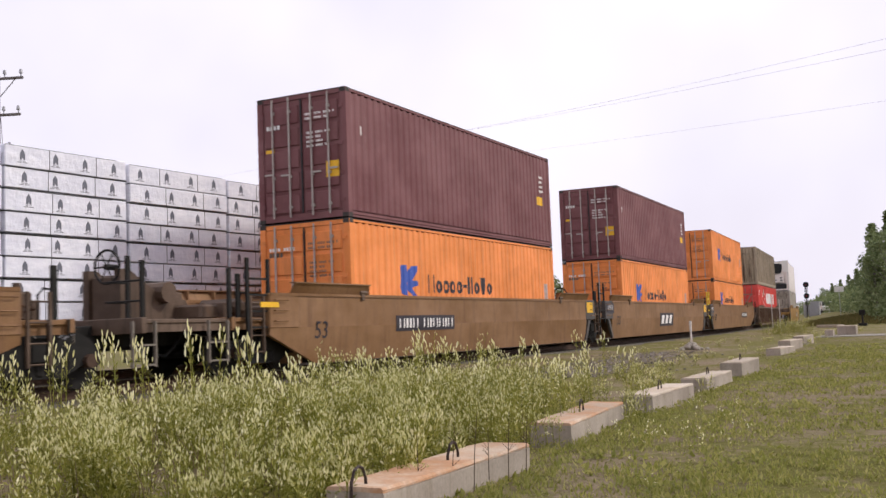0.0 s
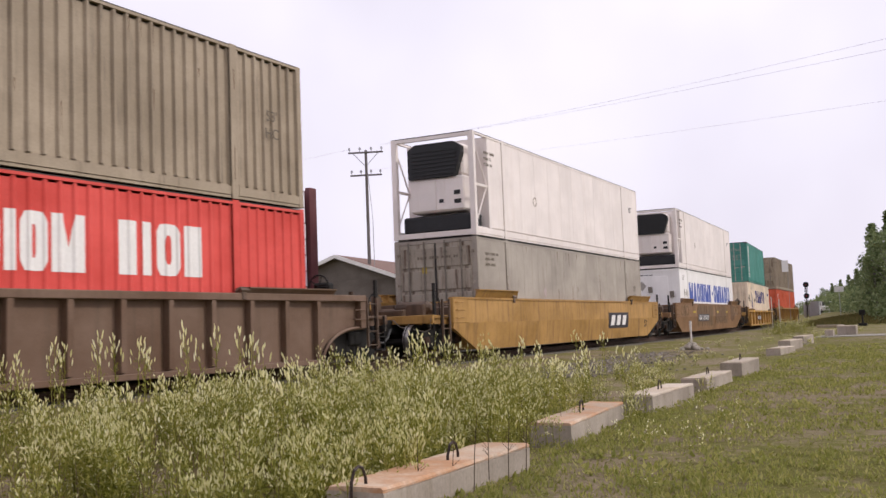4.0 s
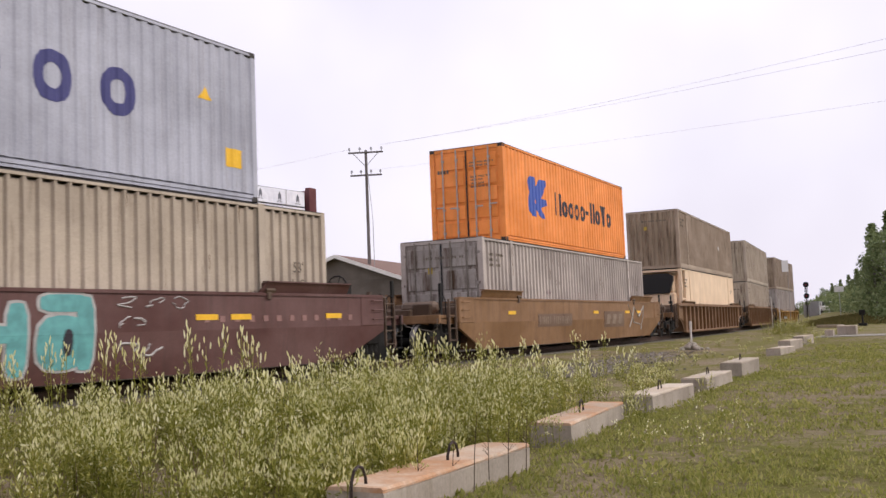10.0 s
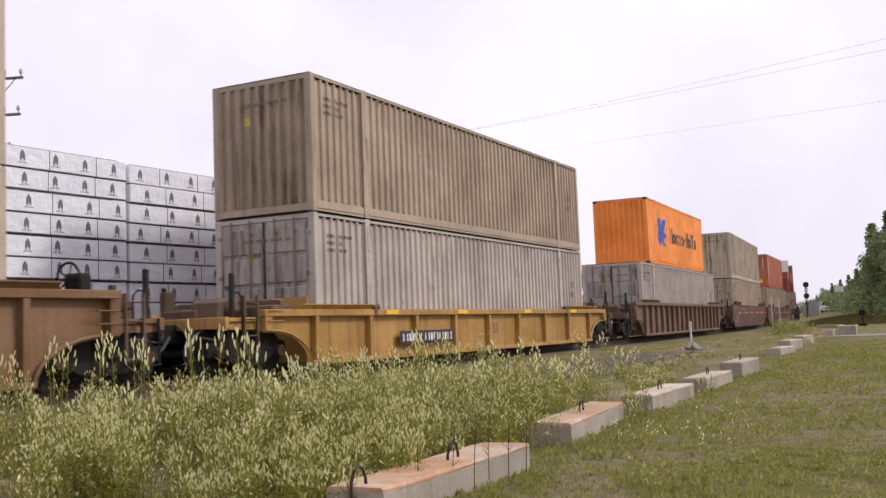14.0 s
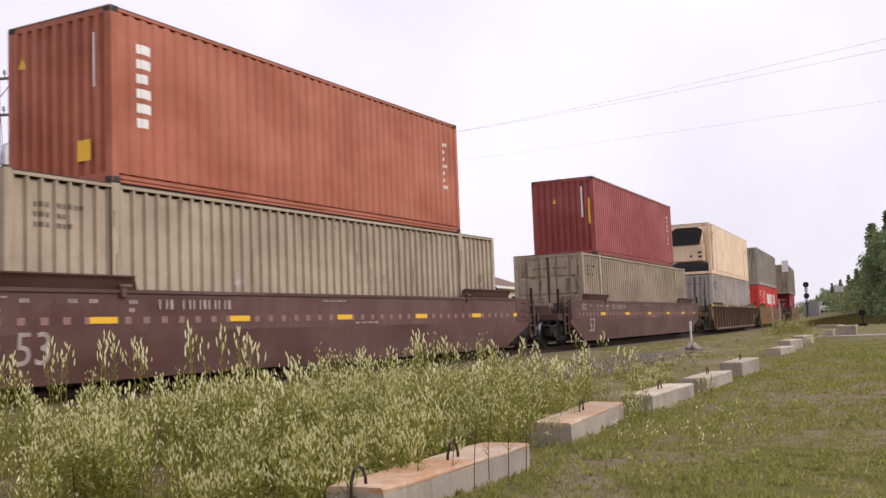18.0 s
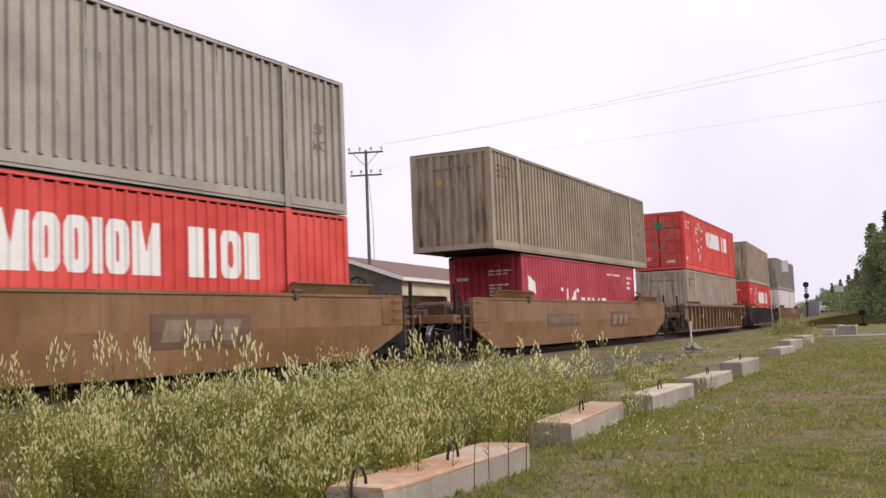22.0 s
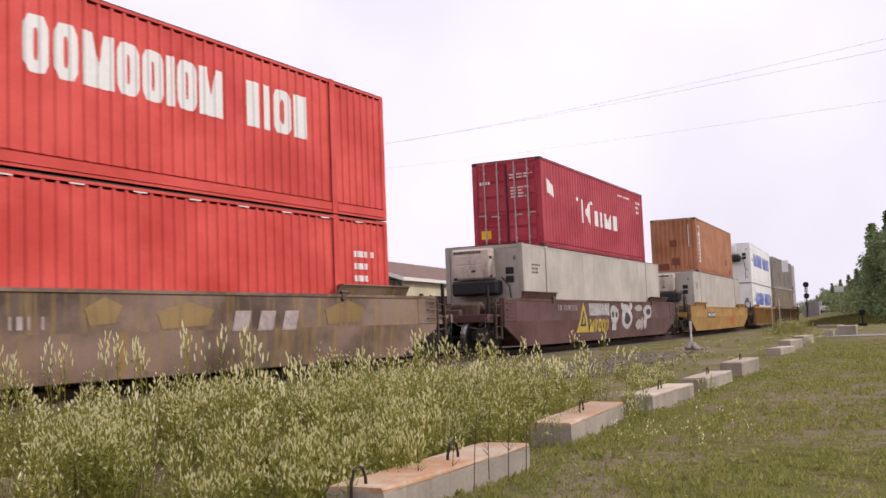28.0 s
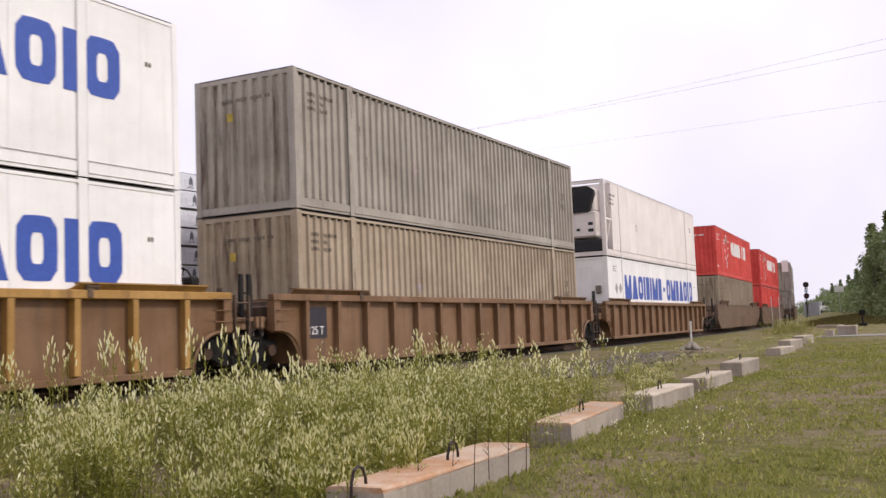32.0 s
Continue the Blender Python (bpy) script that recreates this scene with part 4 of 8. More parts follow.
def nose_cooler(ob, mat, a, low=False):
    """Insulated front wall with a slim cooling machine and a black tank under it."""
    w, h = WD, HC
    part("end_wall", shared("front_panel", lambda b: (b.box(-w / 2 + 0.16, w / 2 - 0.16, a + 0.03, a + 0.1, 0.17, h - 0.1), b.box(-0.45, 0.65, a + 0.012, a + 0.03, 0.3, 1.15)), mat), mat, ob)
    if mat is WHITE:
        unit = part("cooling_unit", shared("nose_unit", lambda b: (b.box(-0.78, 0.36, a - 0.36, a + 0.03, 2.10, h - 0.09, 0.05), b.box(-0.68, 0.26, a - 0.375, a - 0.355, 2.2, h - 0.2, 0.008)), mat), mat, ob, "white cooling machine housing")
        part("fuel_tank", shared("nose_tank", lambda b: (b.box(-0.86, 0.66, a - 0.50, a + 0.02, 1.56, 2.06, 0.13), b.box(-0.5, -0.3, a - 0.52, a - 0.49, 1.6, 2.02), b.tube([(0.45, a - 0.3, 2.05), (0.45, a - 0.3, 2.12)], 0.06, 8)), RUBBER), RUBBER, ob, "rounded black fuel tank")
    else:
        unit = part("cooling_unit", shared("deep_nose_unit", lambda b: (b.box(-0.86, 0.40, a - 0.44, a + 0.03, 1.84, h - 0.12, 0.05), b.box(-0.80, 0.18, a - 0.455, a - 0.435, 1.9, 2.28, 0.01), b.box(-0.80, 0.18, a - 0.455, a - 0.435, 2.31, 2.58, 0.01)), UNIT_SHELL), UNIT_SHELL, ob, "dirty off-white cooling machine housing")
        part("grille", shared("nose_grille", lambda b: [b.box(-0.78 + 0.085 * k, -0.73 + 0.085 * k, a - 0.455, a - 0.435, 2.63, 2.71) for k in range(11)], RUBBER), RUBBER, unit, "dark slotted air grille")
        part("latch", shared("nose_latch", lambda b: (b.box(-0.2, -0.06, a - 0.47, a - 0.45, 2.06, 2.12), b.box(-0.80, -0.68, a - 0.46, a - 0.435, 1.85, 1.93), b.box(0.395, 0.412, a - 0.42, a - 0.3, 2.45, 2.53), b.box(0.395, 0.412, a - 0.42, a - 0.3, 1.88, 1.96)), RUBBER), RUBBER, unit)
        part("fuel_tank", shared("deep_nose_tank", lambda b: (b.box(-0.88, 0.62, a - 0.50, a + 0.02, 1.36, 1.80, 0.06), b.box(-0.1, 0.02, a - 0.515, a - 0.49, 1.7, 1.76, 0.01)), RUBBER), RUBBER, ob, "boxy black fuel tank")
    part("vent", shared("vent", lambda b: [b.box(0.72, 0.98, a + 0.0, a + 0.03, z, z + 0.2, 0.01) for z in (1.72, 1.98)], RUBBER), RUBBER, unit)
    part("cable", shared("cooler_cable", lambda b: b.tube([(0.6, a - 0.02, 1.9), (0.85, a - 0.03, 1.6), (0.9, a + 0.01, 0.9), (0.88, a + 0.01, 0.25)], 0.018, 5), RUBBER), RUBBER, ob)
    part("hinge_strip", shared("hinge_strip", lambda b: [b.box(x - 0.03, x + 0.03, a + 0.0, a + 0.03, z, z + 0.12) for x in (-1.02, 1.02) for z in (0.35, 0.9, 2.4)], BAR_STEEL), BAR_STEEL, ob)


def panelled_end(ob, mat, a):
    """Insulated end wall with flush access panels, two small boxes and a lozenge."""
    w, h = WD, HC
    part("end_wall", shared("panelled_end_wall", lambda b: b.box(-w / 2 + 0.16, w / 2 - 0.16, a + 0.03, a + 0.1, 0.17, h - 0.1), mat), mat, ob)
    for k, (x0, x1, z0, z1) in enumerate(((-1.0, -0.05, 1.3, 2.55), (0.0, 0.72, 1.3, 2.55), (-0.8, 0.6, 0.3, 1.2))):
        part("access_panel", shared(("access_panel", k), lambda b: b.box(x0, x1, a + 0.012, a + 0.03, z0, z1, 0.006), mat), mat, ob)
    part("vent", shared("end_vents", lambda b: [b.box(x, x + 0.2, a - 0.05, a + 0.03, z, z + 0.3, 0.01) for x, z in ((0.80, 1.5), (-0.25, 1.75))], BAR_STEEL), BAR_STEEL, ob, "small grey boxes")
    mark(ob, INK_GREY, lambda b: on_end(b, a, lambda q: lozenge(q, -0.008, -0.55, 2.1, 0.22)))
    end_marks(ob, INK_BLACK, [(-0.9, 0.0, h - 0.30, h - 0.2, 1)], a)


def box_reefer(label, mat, cooler, marks):
    ob = box_fifty_three(label, mat, "open", marks, "panels", 0.92 if cooler == "framed" else 0.0)
    {"framed": framed_cooler, "nose": nose_cooler, "panelled": panelled_end}[cooler](ob, mat, -DOM / 2)
    return ob

# ---- well cars ----
def wheel_mesh(b):
    for r0, r1, x0, x1 in ((0.0, 0.42, -0.055, 0.055), (0.0, 0.455, -0.075, -0.05)):
        n = 20
        ring = [(r1 * math.cos(2 * math.pi * i / n), r1 * math.sin(2 * math.pi * i / n)) for i in range(n)]
        b.prism(ring, "x", x0, x1)
    b.tube([(0.05, 0, 0), (0.16, 0, 0)], [0.13, 0.10], 10)


def wheel():
    me = shared("wheel", wheel_mesh, GRIME)
    if len(me.materials) == 1:
        me.materials.append(STEEL)
        for p in me.polygons:
            if abs(p.normal.x) < 0.5 and math.hypot(p.center.y, p.center.z) > 0.38:
                p.material_index = 1
    return me


def truck(car, y):
    """Four-wheel bogie: two cast side frames, spring nests, bolster, axles and wheels."""
    holder = part("truck", shared("truck_bolster", lambda b: (b.box(-1.15, 1.15, -0.22, 0.22, 0.42, 0.72, 0.03), [b.tube([(-0.75, s * 0.89, 0.43), (0.75, s * 0.89, 0.43)], 0.085, 8) for s in (-1, 1)]), GRIME), GRIME, car, "grimy four-wheel bogie", Matrix.Translation((0, y, 0)))
    prof = [(-1.15, 0.36), (-1.12, 0.60), (-0.72, 0.66), (-0.35, 0.80), (0.35, 0.80), (0.72, 0.66), (1.12, 0.60), (1.15, 0.36), (0.75, 0.36), (0.42, 0.20), (-0.42, 0.20), (-0.75, 0.36)]
    for s in (-1, 1):
        part("side_frame", shared(("side_frame", s), lambda b: (b.prism(prof, "x", s * 1.0 - 0.07, s * 1.0 + 0.07), [b.tube([(s * 1.0 + 0.02 * s, k, 0.25), (s * 1.02, k, 0.55)], 0.09, 8) for k in (-0.2, 0, 0.2)]), GRIME), GRIME, holder)
        for k in (-1, 1):
            part("wheel", wheel(), GRIME, holder, "", pose(s * 0.76, k * 0.89, 0.425, 0, 0, 0 if s > 0 else 180))
            part("bearing", shared("bearing", lambda b: b.tube([(-0.06, 0, 0), (0.09, 0, 0)], 0.11, 10), RAIL_RUST), RAIL_RUST, holder, "", pose(s * 1.07, k * 0.89, 0.43, 0, 0, 0 if s > 0 else 180))


def car_ends(car, mat, a, reach, near, far, top, ladder=None, deck=None):
    """Platforms, draft sills, couplers, hand rails and steps beyond the well."""
    wall_at = max(a - 1.62, 8.16)
    for s, own in ((-1, near), (1, far)):
        y0, y1 = (a - 0.15, a + 0.95) if own else (a - 0.15, a + 0.35)
        lo, hi = min(s * y0, s * y1), max(s * y0, s * y1)
        part("end_platform", shared(("end_platform", a, s, own), lambda b: (b.box(-1.30, 1.30, lo, hi, 0.98, 1.06, 0.01), [b.box(x - 0.05, x + 0.05, lo, hi, 0.84, 0.98) for x in (-1.2, -0.4, 0.4, 1.2)],
                                                                          b.box(-1.36, 1.36, (s * y1) - 0.05, (s * y1) + 0.05, 0.86, 1.07, 0.01)), mat), mat, car)
        end = reach if own else reach - 0.02
        lo2, hi2 = min(s * (a - 1.6), s * (end - 0.35)), max(s * (a - 1.6), s * (end - 0.35))
        part("draft_sill", shared(("draft_sill", a, s, end), lambda b: b.box(-0.22, 0.22, lo2, hi2, 0.62, 0.98, 0.02), GRIME), GRIME, car)
        part("coupler", shared(("coupler", s, end), lambda b: (b.box(-0.09, 0.09, min(s * (end - 0.4), s * end), max(s * (end - 0.4), s * end), 0.72, 0.92, 0.02), b.box(-0.16, 0.16, min(s * (end - 0.16), s * (end + 0.02)), max(s * (end - 0.16), s * (end + 0.02)), 0.66, 0.96, 0.04)), GRIME), GRIME, car)
        part("end_bulkhead", shared(("end_bulkhead", a, s), lambda b: b.box(-1.30, 1.30, s * wall_at - 0.03, s * wall_at + 0.03, 0.15, top - 0.05), mat), mat, car)
        part("crossbeam", shared(("crossbeam", a, s), lambda b: (b.box(-1.30, 1.30, s * (a - 0.75) - 0.3, s * (a - 0.75) + 0.3, 1.02, 1.30, 0.03), b.box(-1.30, 1.30, s * (a - 0.75) - 0.06, s * (a - 0.75) + 0.06, 1.28, 1.40, 0.01)), END_BROWN), END_BROWN, car)
        if own:
            for x in (-1.34, 1.34):
                part("step", shared(("step", a, s, x), lambda b: ([b.tube([(x, s * (a + 0.52), 0.30), (x, s * (a + 0.52), 1.06)], 0.018, 5), b.tube([(x, s * (a + 0.90), 0.30), (x, s * (a + 0.90), 1.06)], 0.018, 5)],
                                                                    [b.box(x - 0.03, x + 0.03, min(s * (a + 0.50), s * (a + 0.92)), max(s * (a + 0.50), s * (a + 0.92)), z, z + 0.025) for z in (0.30, 0.58)]), GRIME), GRIME, car)
        if own:
            ladder_end = part("end_ladder", shared(("end_ladder", a, s), lambda b: [b.box(1.37, 1.42, s * (a + k) - 0.02, s * (a + k) + 0.02, 0.38, 1.46) for k in (0.14, 0.52)], END_BROWN), END_BROWN, car, "two rusty upright stiles with rungs")
            for z in (0.42, 0.72, 1.02, 1.32):
                part("rung", shared(("rung", a, s), lambda b: b.tube([(1.395, s * (a + 0.14), 0), (1.395, s * (a + 0.52), 0)], 0.014, 4), END_BROWN), END_BROWN, ladder_end, "", Matrix.Translation((0, 0, z)))
            part("brake_stand", shared(("brake_stand", a, s), lambda b: (b.box(-0.5, 0.3, min(s * (a + 0.1), s * (a + 0.6)), max(s * (a + 0.1), s * (a + 0.6)), 1.05, 1.24, 0.03), b.box(-0.75, -0.6, min(s * (a + 0.1), s * (a + 0.4)), max(s * (a + 0.1), s * (a + 0.4)), 1.05, 1.62, 0.02),
                                                                            b.box(0.45, 0.95, min(s * (a + 0.55), s * (a + 0.72)), max(s * (a + 0.55), s * (a + 0.72)), 1.05, 1.36, 0.02)), END_BROWN), END_BROWN, car, "rusty gear boxes on the end deck")
        ly = s * (y1 + 0.07)
        part("uncoupling_lever", shared(("uncoupling_lever", a, s, own), lambda b: b.tube([(1.32, ly, 0.98), (1.30, ly, 0.72), (1.15, ly, 0.66), (0.45, ly, 0.80), (0.25, ly, 0.98)], 0.014, 5), BAR_STEEL), BAR_STEEL, car, "bent steel lever")
        part("air_hose", shared(("air_hose", a, s, own), lambda b: b.tube([(0.35, s * (end - 0.45), 0.75), (0.38, s * (end - 0.25), 0.55), (0.36, s * (end - 0.05), 0.42), (0.3, s * (end + 0.05), 0.45)], 0.03, 6), RUBBER), RUBBER, car, "black rubber hose")
        for z in (0.98, 1.18, 1.38):
            part("grab_iron", shared(("grab_iron", a, s, z), lambda b: b.tube([(1.46, s * (a - 0.50), z), (1.51, s * (a - 0.50), z), (1.51, s * (a - 0.10), z), (1.46, s * (a - 0.10), z)], 0.012, 4), mat), mat, car)
        for x, yy in ((1.26, a + 0.70), (-0.7, a + 0.32)):
            part("hand_rail", shared(("hand_rail", s, x, yy), lambda b: (b.box(x - 0.03, x + 0.03, s * yy - 0.05, s * yy + 0.05, 1.05, 1.86 if x > 0 else 1.7, 0.008), b.tube([(x, s * yy, 1.50), (x, s * (yy - 0.18), 1.52), (x, s * (yy - 0.28), 1.42), (x, s * (yy - 0.28), 1.05)], 0.018, 5)), GRIME), GRIME, car)
    y = a + 0.42
    part("brake_cylinder", shared(("brake_cylinder", a), lambda b: (b.tube([(-0.95, y, 1.27), (-0.35, y, 1.27)], 0.15, 10), b.tube([(-0.35, y, 1.27), (0.1, y, 1.25)], 0.035, 6), b.box(-0.9, -0.4, y - 0.1, y + 0.1, 1.05, 1.16)), END_BROWN), END_BROWN, car, "rusty dark brake cylinder")
    part("control_valve", shared(("control_valve", a), lambda b: (b.box(0.62, 0.98, y - 0.16, y + 0.14, 1.06, 1.48, 0.03), b.tube([(0.8, y, 1.48), (0.8, y, 1.62)], 0.06, 8)), END_BROWN), END_BROWN, car, "dark valve housing")
    part("air_pipe", shared(("air_pipe", a), lambda b: b.tube([(0.98, y, 1.2), (1.2, y, 1.22), (1.22, y - 0.3, 1.3), (1.22, y - 0.55, 1.3)], 0.02, 5), RAIL_RUST), RAIL_RUST, car)
    y2 = -a - 0.05
    part("air_reservoir", shared(("air_reservoir", a), lambda b: (b.tube([(-0.2, y2, 1.28), (-0.1, y2, 1.28), (0.75, y2, 1.28), (0.85, y2, 1.28)], [0.08, 0.17, 0.17, 0.08], 10), [b.box(x - 0.03, x + 0.03, y2 - 0.1, y2 + 0.1, 1.05, 1.14) for x in (0.05, 0.6)]), END_BROWN), END_BROWN, car, "dark air tank")
    ring = [(0.34 * math.cos(2 * math.pi * i / 14), 0.34 * math.sin(2 * math.pi * i / 14)) for i in range(15)]
    part("brake_wheel", shared(("brake_wheel", a), lambda b: (b.tube([(0.15 + p[0] * 0.8, a + 0.10, 1.75 + p[1] * 0.8) for p in ring], 0.022, 5, False), [b.tube([(0.15, a + 0.10, 1.75), (0.15 + 0.27 * math.cos(k), a + 0.10, 1.75 + 0.27 * math.sin(k))], 0.014, 4) for k in (0, 1.26, 2.51, 3.77, 5.03)],
                                                           b.box(-0.05, 0.35, a + 0.15, a + 0.42, 1.06, 1.85, 0.04)), GRIME), GRIME, car)
    if ladder:
        part("ladder", shared(("ladder", a), lambda b: ([b.box(1.36, 1.41, -a - x, -a - x + 0.07, 0.72, 2.15) for x in (0.0, 0.62)], [b.box(1.37, 1.40, -a - 0.60, -a + 0.03, z, z + 0.04) for z in (0.85, 1.15, 1.45, 1.75)]), ladder), ladder, car, "upright side ladder")


def guide_plates(car, mat, ends, z0, z1, half=1.45):
    """Flared guide over each end of the well: a leaning plate with a folded lip, cut slanting at its inner end."""
    for y in ends:
        k = 1 if y < 0 else -1
        for s in (-1, 1):
            def plate(b):
                out = [(-half * k, z0), (half * k, z0), ((half - 0.16) * k, z1), (-half * k, z1)]
                lean = 0.11 if z1 - z0 > 0.15 else 0.07
                v = [(s * (1.42 + lean * (z - z0) / (z1 - z0) + t), q, z) for t in (0.0, -0.03) for q, z in out]
                b.add(v, [(0, 1, 2, 3), (7, 6, 5, 4)] + [(i, 4 + i, 4 + (i + 1) % 4, (i + 1) % 4) for i in range(4)])
                x0, x1 = sorted((s * (1.30 + lean), s * (1.445 + lean)))
                b.box(x0, x1, min(-half * k, (half - 0.15) * k), max(-half * k, (half - 0.15) * k), z1 - 0.002, z1 + 0.022)
                for q in (-0.85 * half, -0.28 * half, 0.28 * half, 0.85 * half):
                    b.prism([(s * 1.34, z0 + 0.002), (s * 1.415, z0 + 0.002), (s * (1.385 + lean), z1 - 0.004), (s * 1.34, z1 - 0.004)], "y", q - 0.02, q + 0.02)
            part("guide_plate", shared(("guide_plate", z0, z1, s, k), plate, mat), mat, car, "", Matrix.Translation((0, y, 0)))


def smooth_side(b, s, y0, y1, top, slope0, slope1):
    """Flat upper plate, lower plate that leans in and rises towards the ends, and a cap."""
    def xo(z):
        return s * (1.44 if z >= 0.84 else 1.36 + 0.08 * (z - 0.12) / 0.72)
    xi = s * 1.325
    up = [(y0, top), (y0, 0.85), (y1, 0.85), (y1, top)]
    lo = [(y0, 0.85), (y0, 0.72), (y0 + slope0, 0.12), (y1 - slope1, 0.12), (y1, 0.72), (y1, 0.85)]
    for ring in (up, lo):
        n = len(ring)
        v = [(xo(z), y, z) for y, z in ring] + [(xi, y, z) for y, z in ring]
        b.add(v, [tuple(range(n)), tuple(range(2 * n - 1, n - 1, -1))] + [(i, n + i, n + (i + 1) % n, (i + 1) % n) for i in range(n)])
    b.box(min(s * 1.31, s * 1.465), max(s * 1.31, s * 1.465), y0 + 0.03, y1 - 0.03, top - 0.05, top + 0.006)


def scrawl(b, x, y0, y1, z0, z1, seed, r=0.022):
    """Loose sprayed strokes."""
    rs = random.Random(seed)
    n = max(2, int((y1 - y0) / 0.55))
    for k in range(n):
        c, w = y0 + (k + 0.5) * (y1 - y0) / n, (y1 - y0) / n * 0.42
        p, q, e, g = rs.uniform(0, 6.28), rs.uniform(0, 6.28), rs.choice((1, 1, 2)), rs.uniform(3.6, 5.8)
        b.tube([(x, c + w * math.cos(e * t + p) * (0.75 + 0.25 * math.sin(3 * t + q)), (z0 + z1) / 2 + (z1 - z0) / 2 * math.sin(t + q) * (0.8 + 0.2 * math.cos(2 * t + p))) for t in [g * i / 15 for i in range(16)]], r, 4)


def blob(b, y, z, ry, rz, x0, x1):
    b.prism([(y + ry * (1 + 0.12 * math.sin(3 * t + y)) * math.cos(t), z + rz * (1 + 0.1 * math.cos(2 * t + y)) * math.sin(t)) for t in [2 * math.pi * k / 14 for k in range(14)]], "x", x0, x1)


def well_smooth(label, mat, a, reach, near=True, far=True, ladder=None, top=1.51, dark_ends=(False, False)):
    car = thing("well_car", label, "freight car", "well cars of the train")
    WALLS[car.name] = [(0.12, -0.08), (0.835, -0.002), (0.84, 0.0), (2.5, 0.0)]
    for s in (-1, 1):
        y0, y1 = -a + (0.85 if dark_ends[0] else 0), a - (0.85 if dark_ends[1] else 0)
        pieces("side_plate", ("side_plate", s, a, top, dark_ends), lambda b: smooth_side(b, s, y0, y1, top, 0.04 if dark_ends[0] else 1.55, 0.04 if dark_ends[1] else 1.55), mat, car)
        for k in [k for k, dark in zip((-1, 1), dark_ends) if dark]:
            pieces("end_brace", ("end_brace", s, a, k), lambda b: b.prism([(k * (a - 0.35), 0.84), (k * (a - 0.60), 0.84), (k * (a - 1.0), 0.14), (k * (a - 0.85), 0.14)], "x", min(s * 1.34, s * 1.42), max(s * 1.34, s * 1.42)), END_GREY, car)
            pieces("end_sheet", ("end_sheet", s, a, k), lambda b: b.prism([(k * (a - 0.9), 0.12), (k * (a - 0.9), 0.84), (k * (a - 0.5), 0.84)], "x", min(s * 1.33, s * 1.345), max(s * 1.33, s * 1.345)), END_GREY, car)
        for k, dark in zip((-1, 1), dark_ends):
            end_paint = END_GREY if dark else mat
            part("end_box", shared(("end_box", s, a, k, top), lambda b: b.box(min(s * 1.30, s * 1.455), max(s * 1.30, s * 1.455), k * (a - 0.45) - 0.46, k * (a - 0.45) + 0.46, 0.84, top, 0.02), end_paint), end_paint, car)
    lock = shared(("box_lock", top), lambda b: (b.prism([(1.34, top - 0.005), (1.47, top - 0.005), (1.50, top + 0.05), (1.47, top + 0.09), (1.36, top + 0.09)], "y", -0.13, 0.13), b.box(1.455, 1.49, -0.10, 0.02, top - 0.12, top + 0.02, 0.01), b.tube([(1.40, -0.2, top + 0.03), (1.44, -0.12, top + 0.1), (1.44, 0.16, top + 0.1)], 0.016, 5)), END_BROWN)
    for y in (-6.0, 6.0):
        part("box_lock", lock, END_BROWN, car, "rusty box lock bracket", Matrix.Translation((0, y, 0)))
        part("box_lock", lock, END_BROWN, car, "rusty box lock bracket", pose(0, y, 0, 0, 0, 180))
    part("well_floor", shared(("well_floor", a), lambda b: (b.box(-1.32, 1.32, -a + 1.6, a - 1.6, 0.14, 0.26), [b.box(-1.32, 1.32, k - 0.25, k + 0.25, 0.26, 0.315) for k in (-a + 2.0, -3, 3, a - 2.0)]), GRIME), GRIME, car)
    guide_plates(car, mat, (-7.15, 7.15), top, top + 0.2)
    car_ends(car, mat, a, reach, near, far, top, ladder, CAR_DARK)
    return car


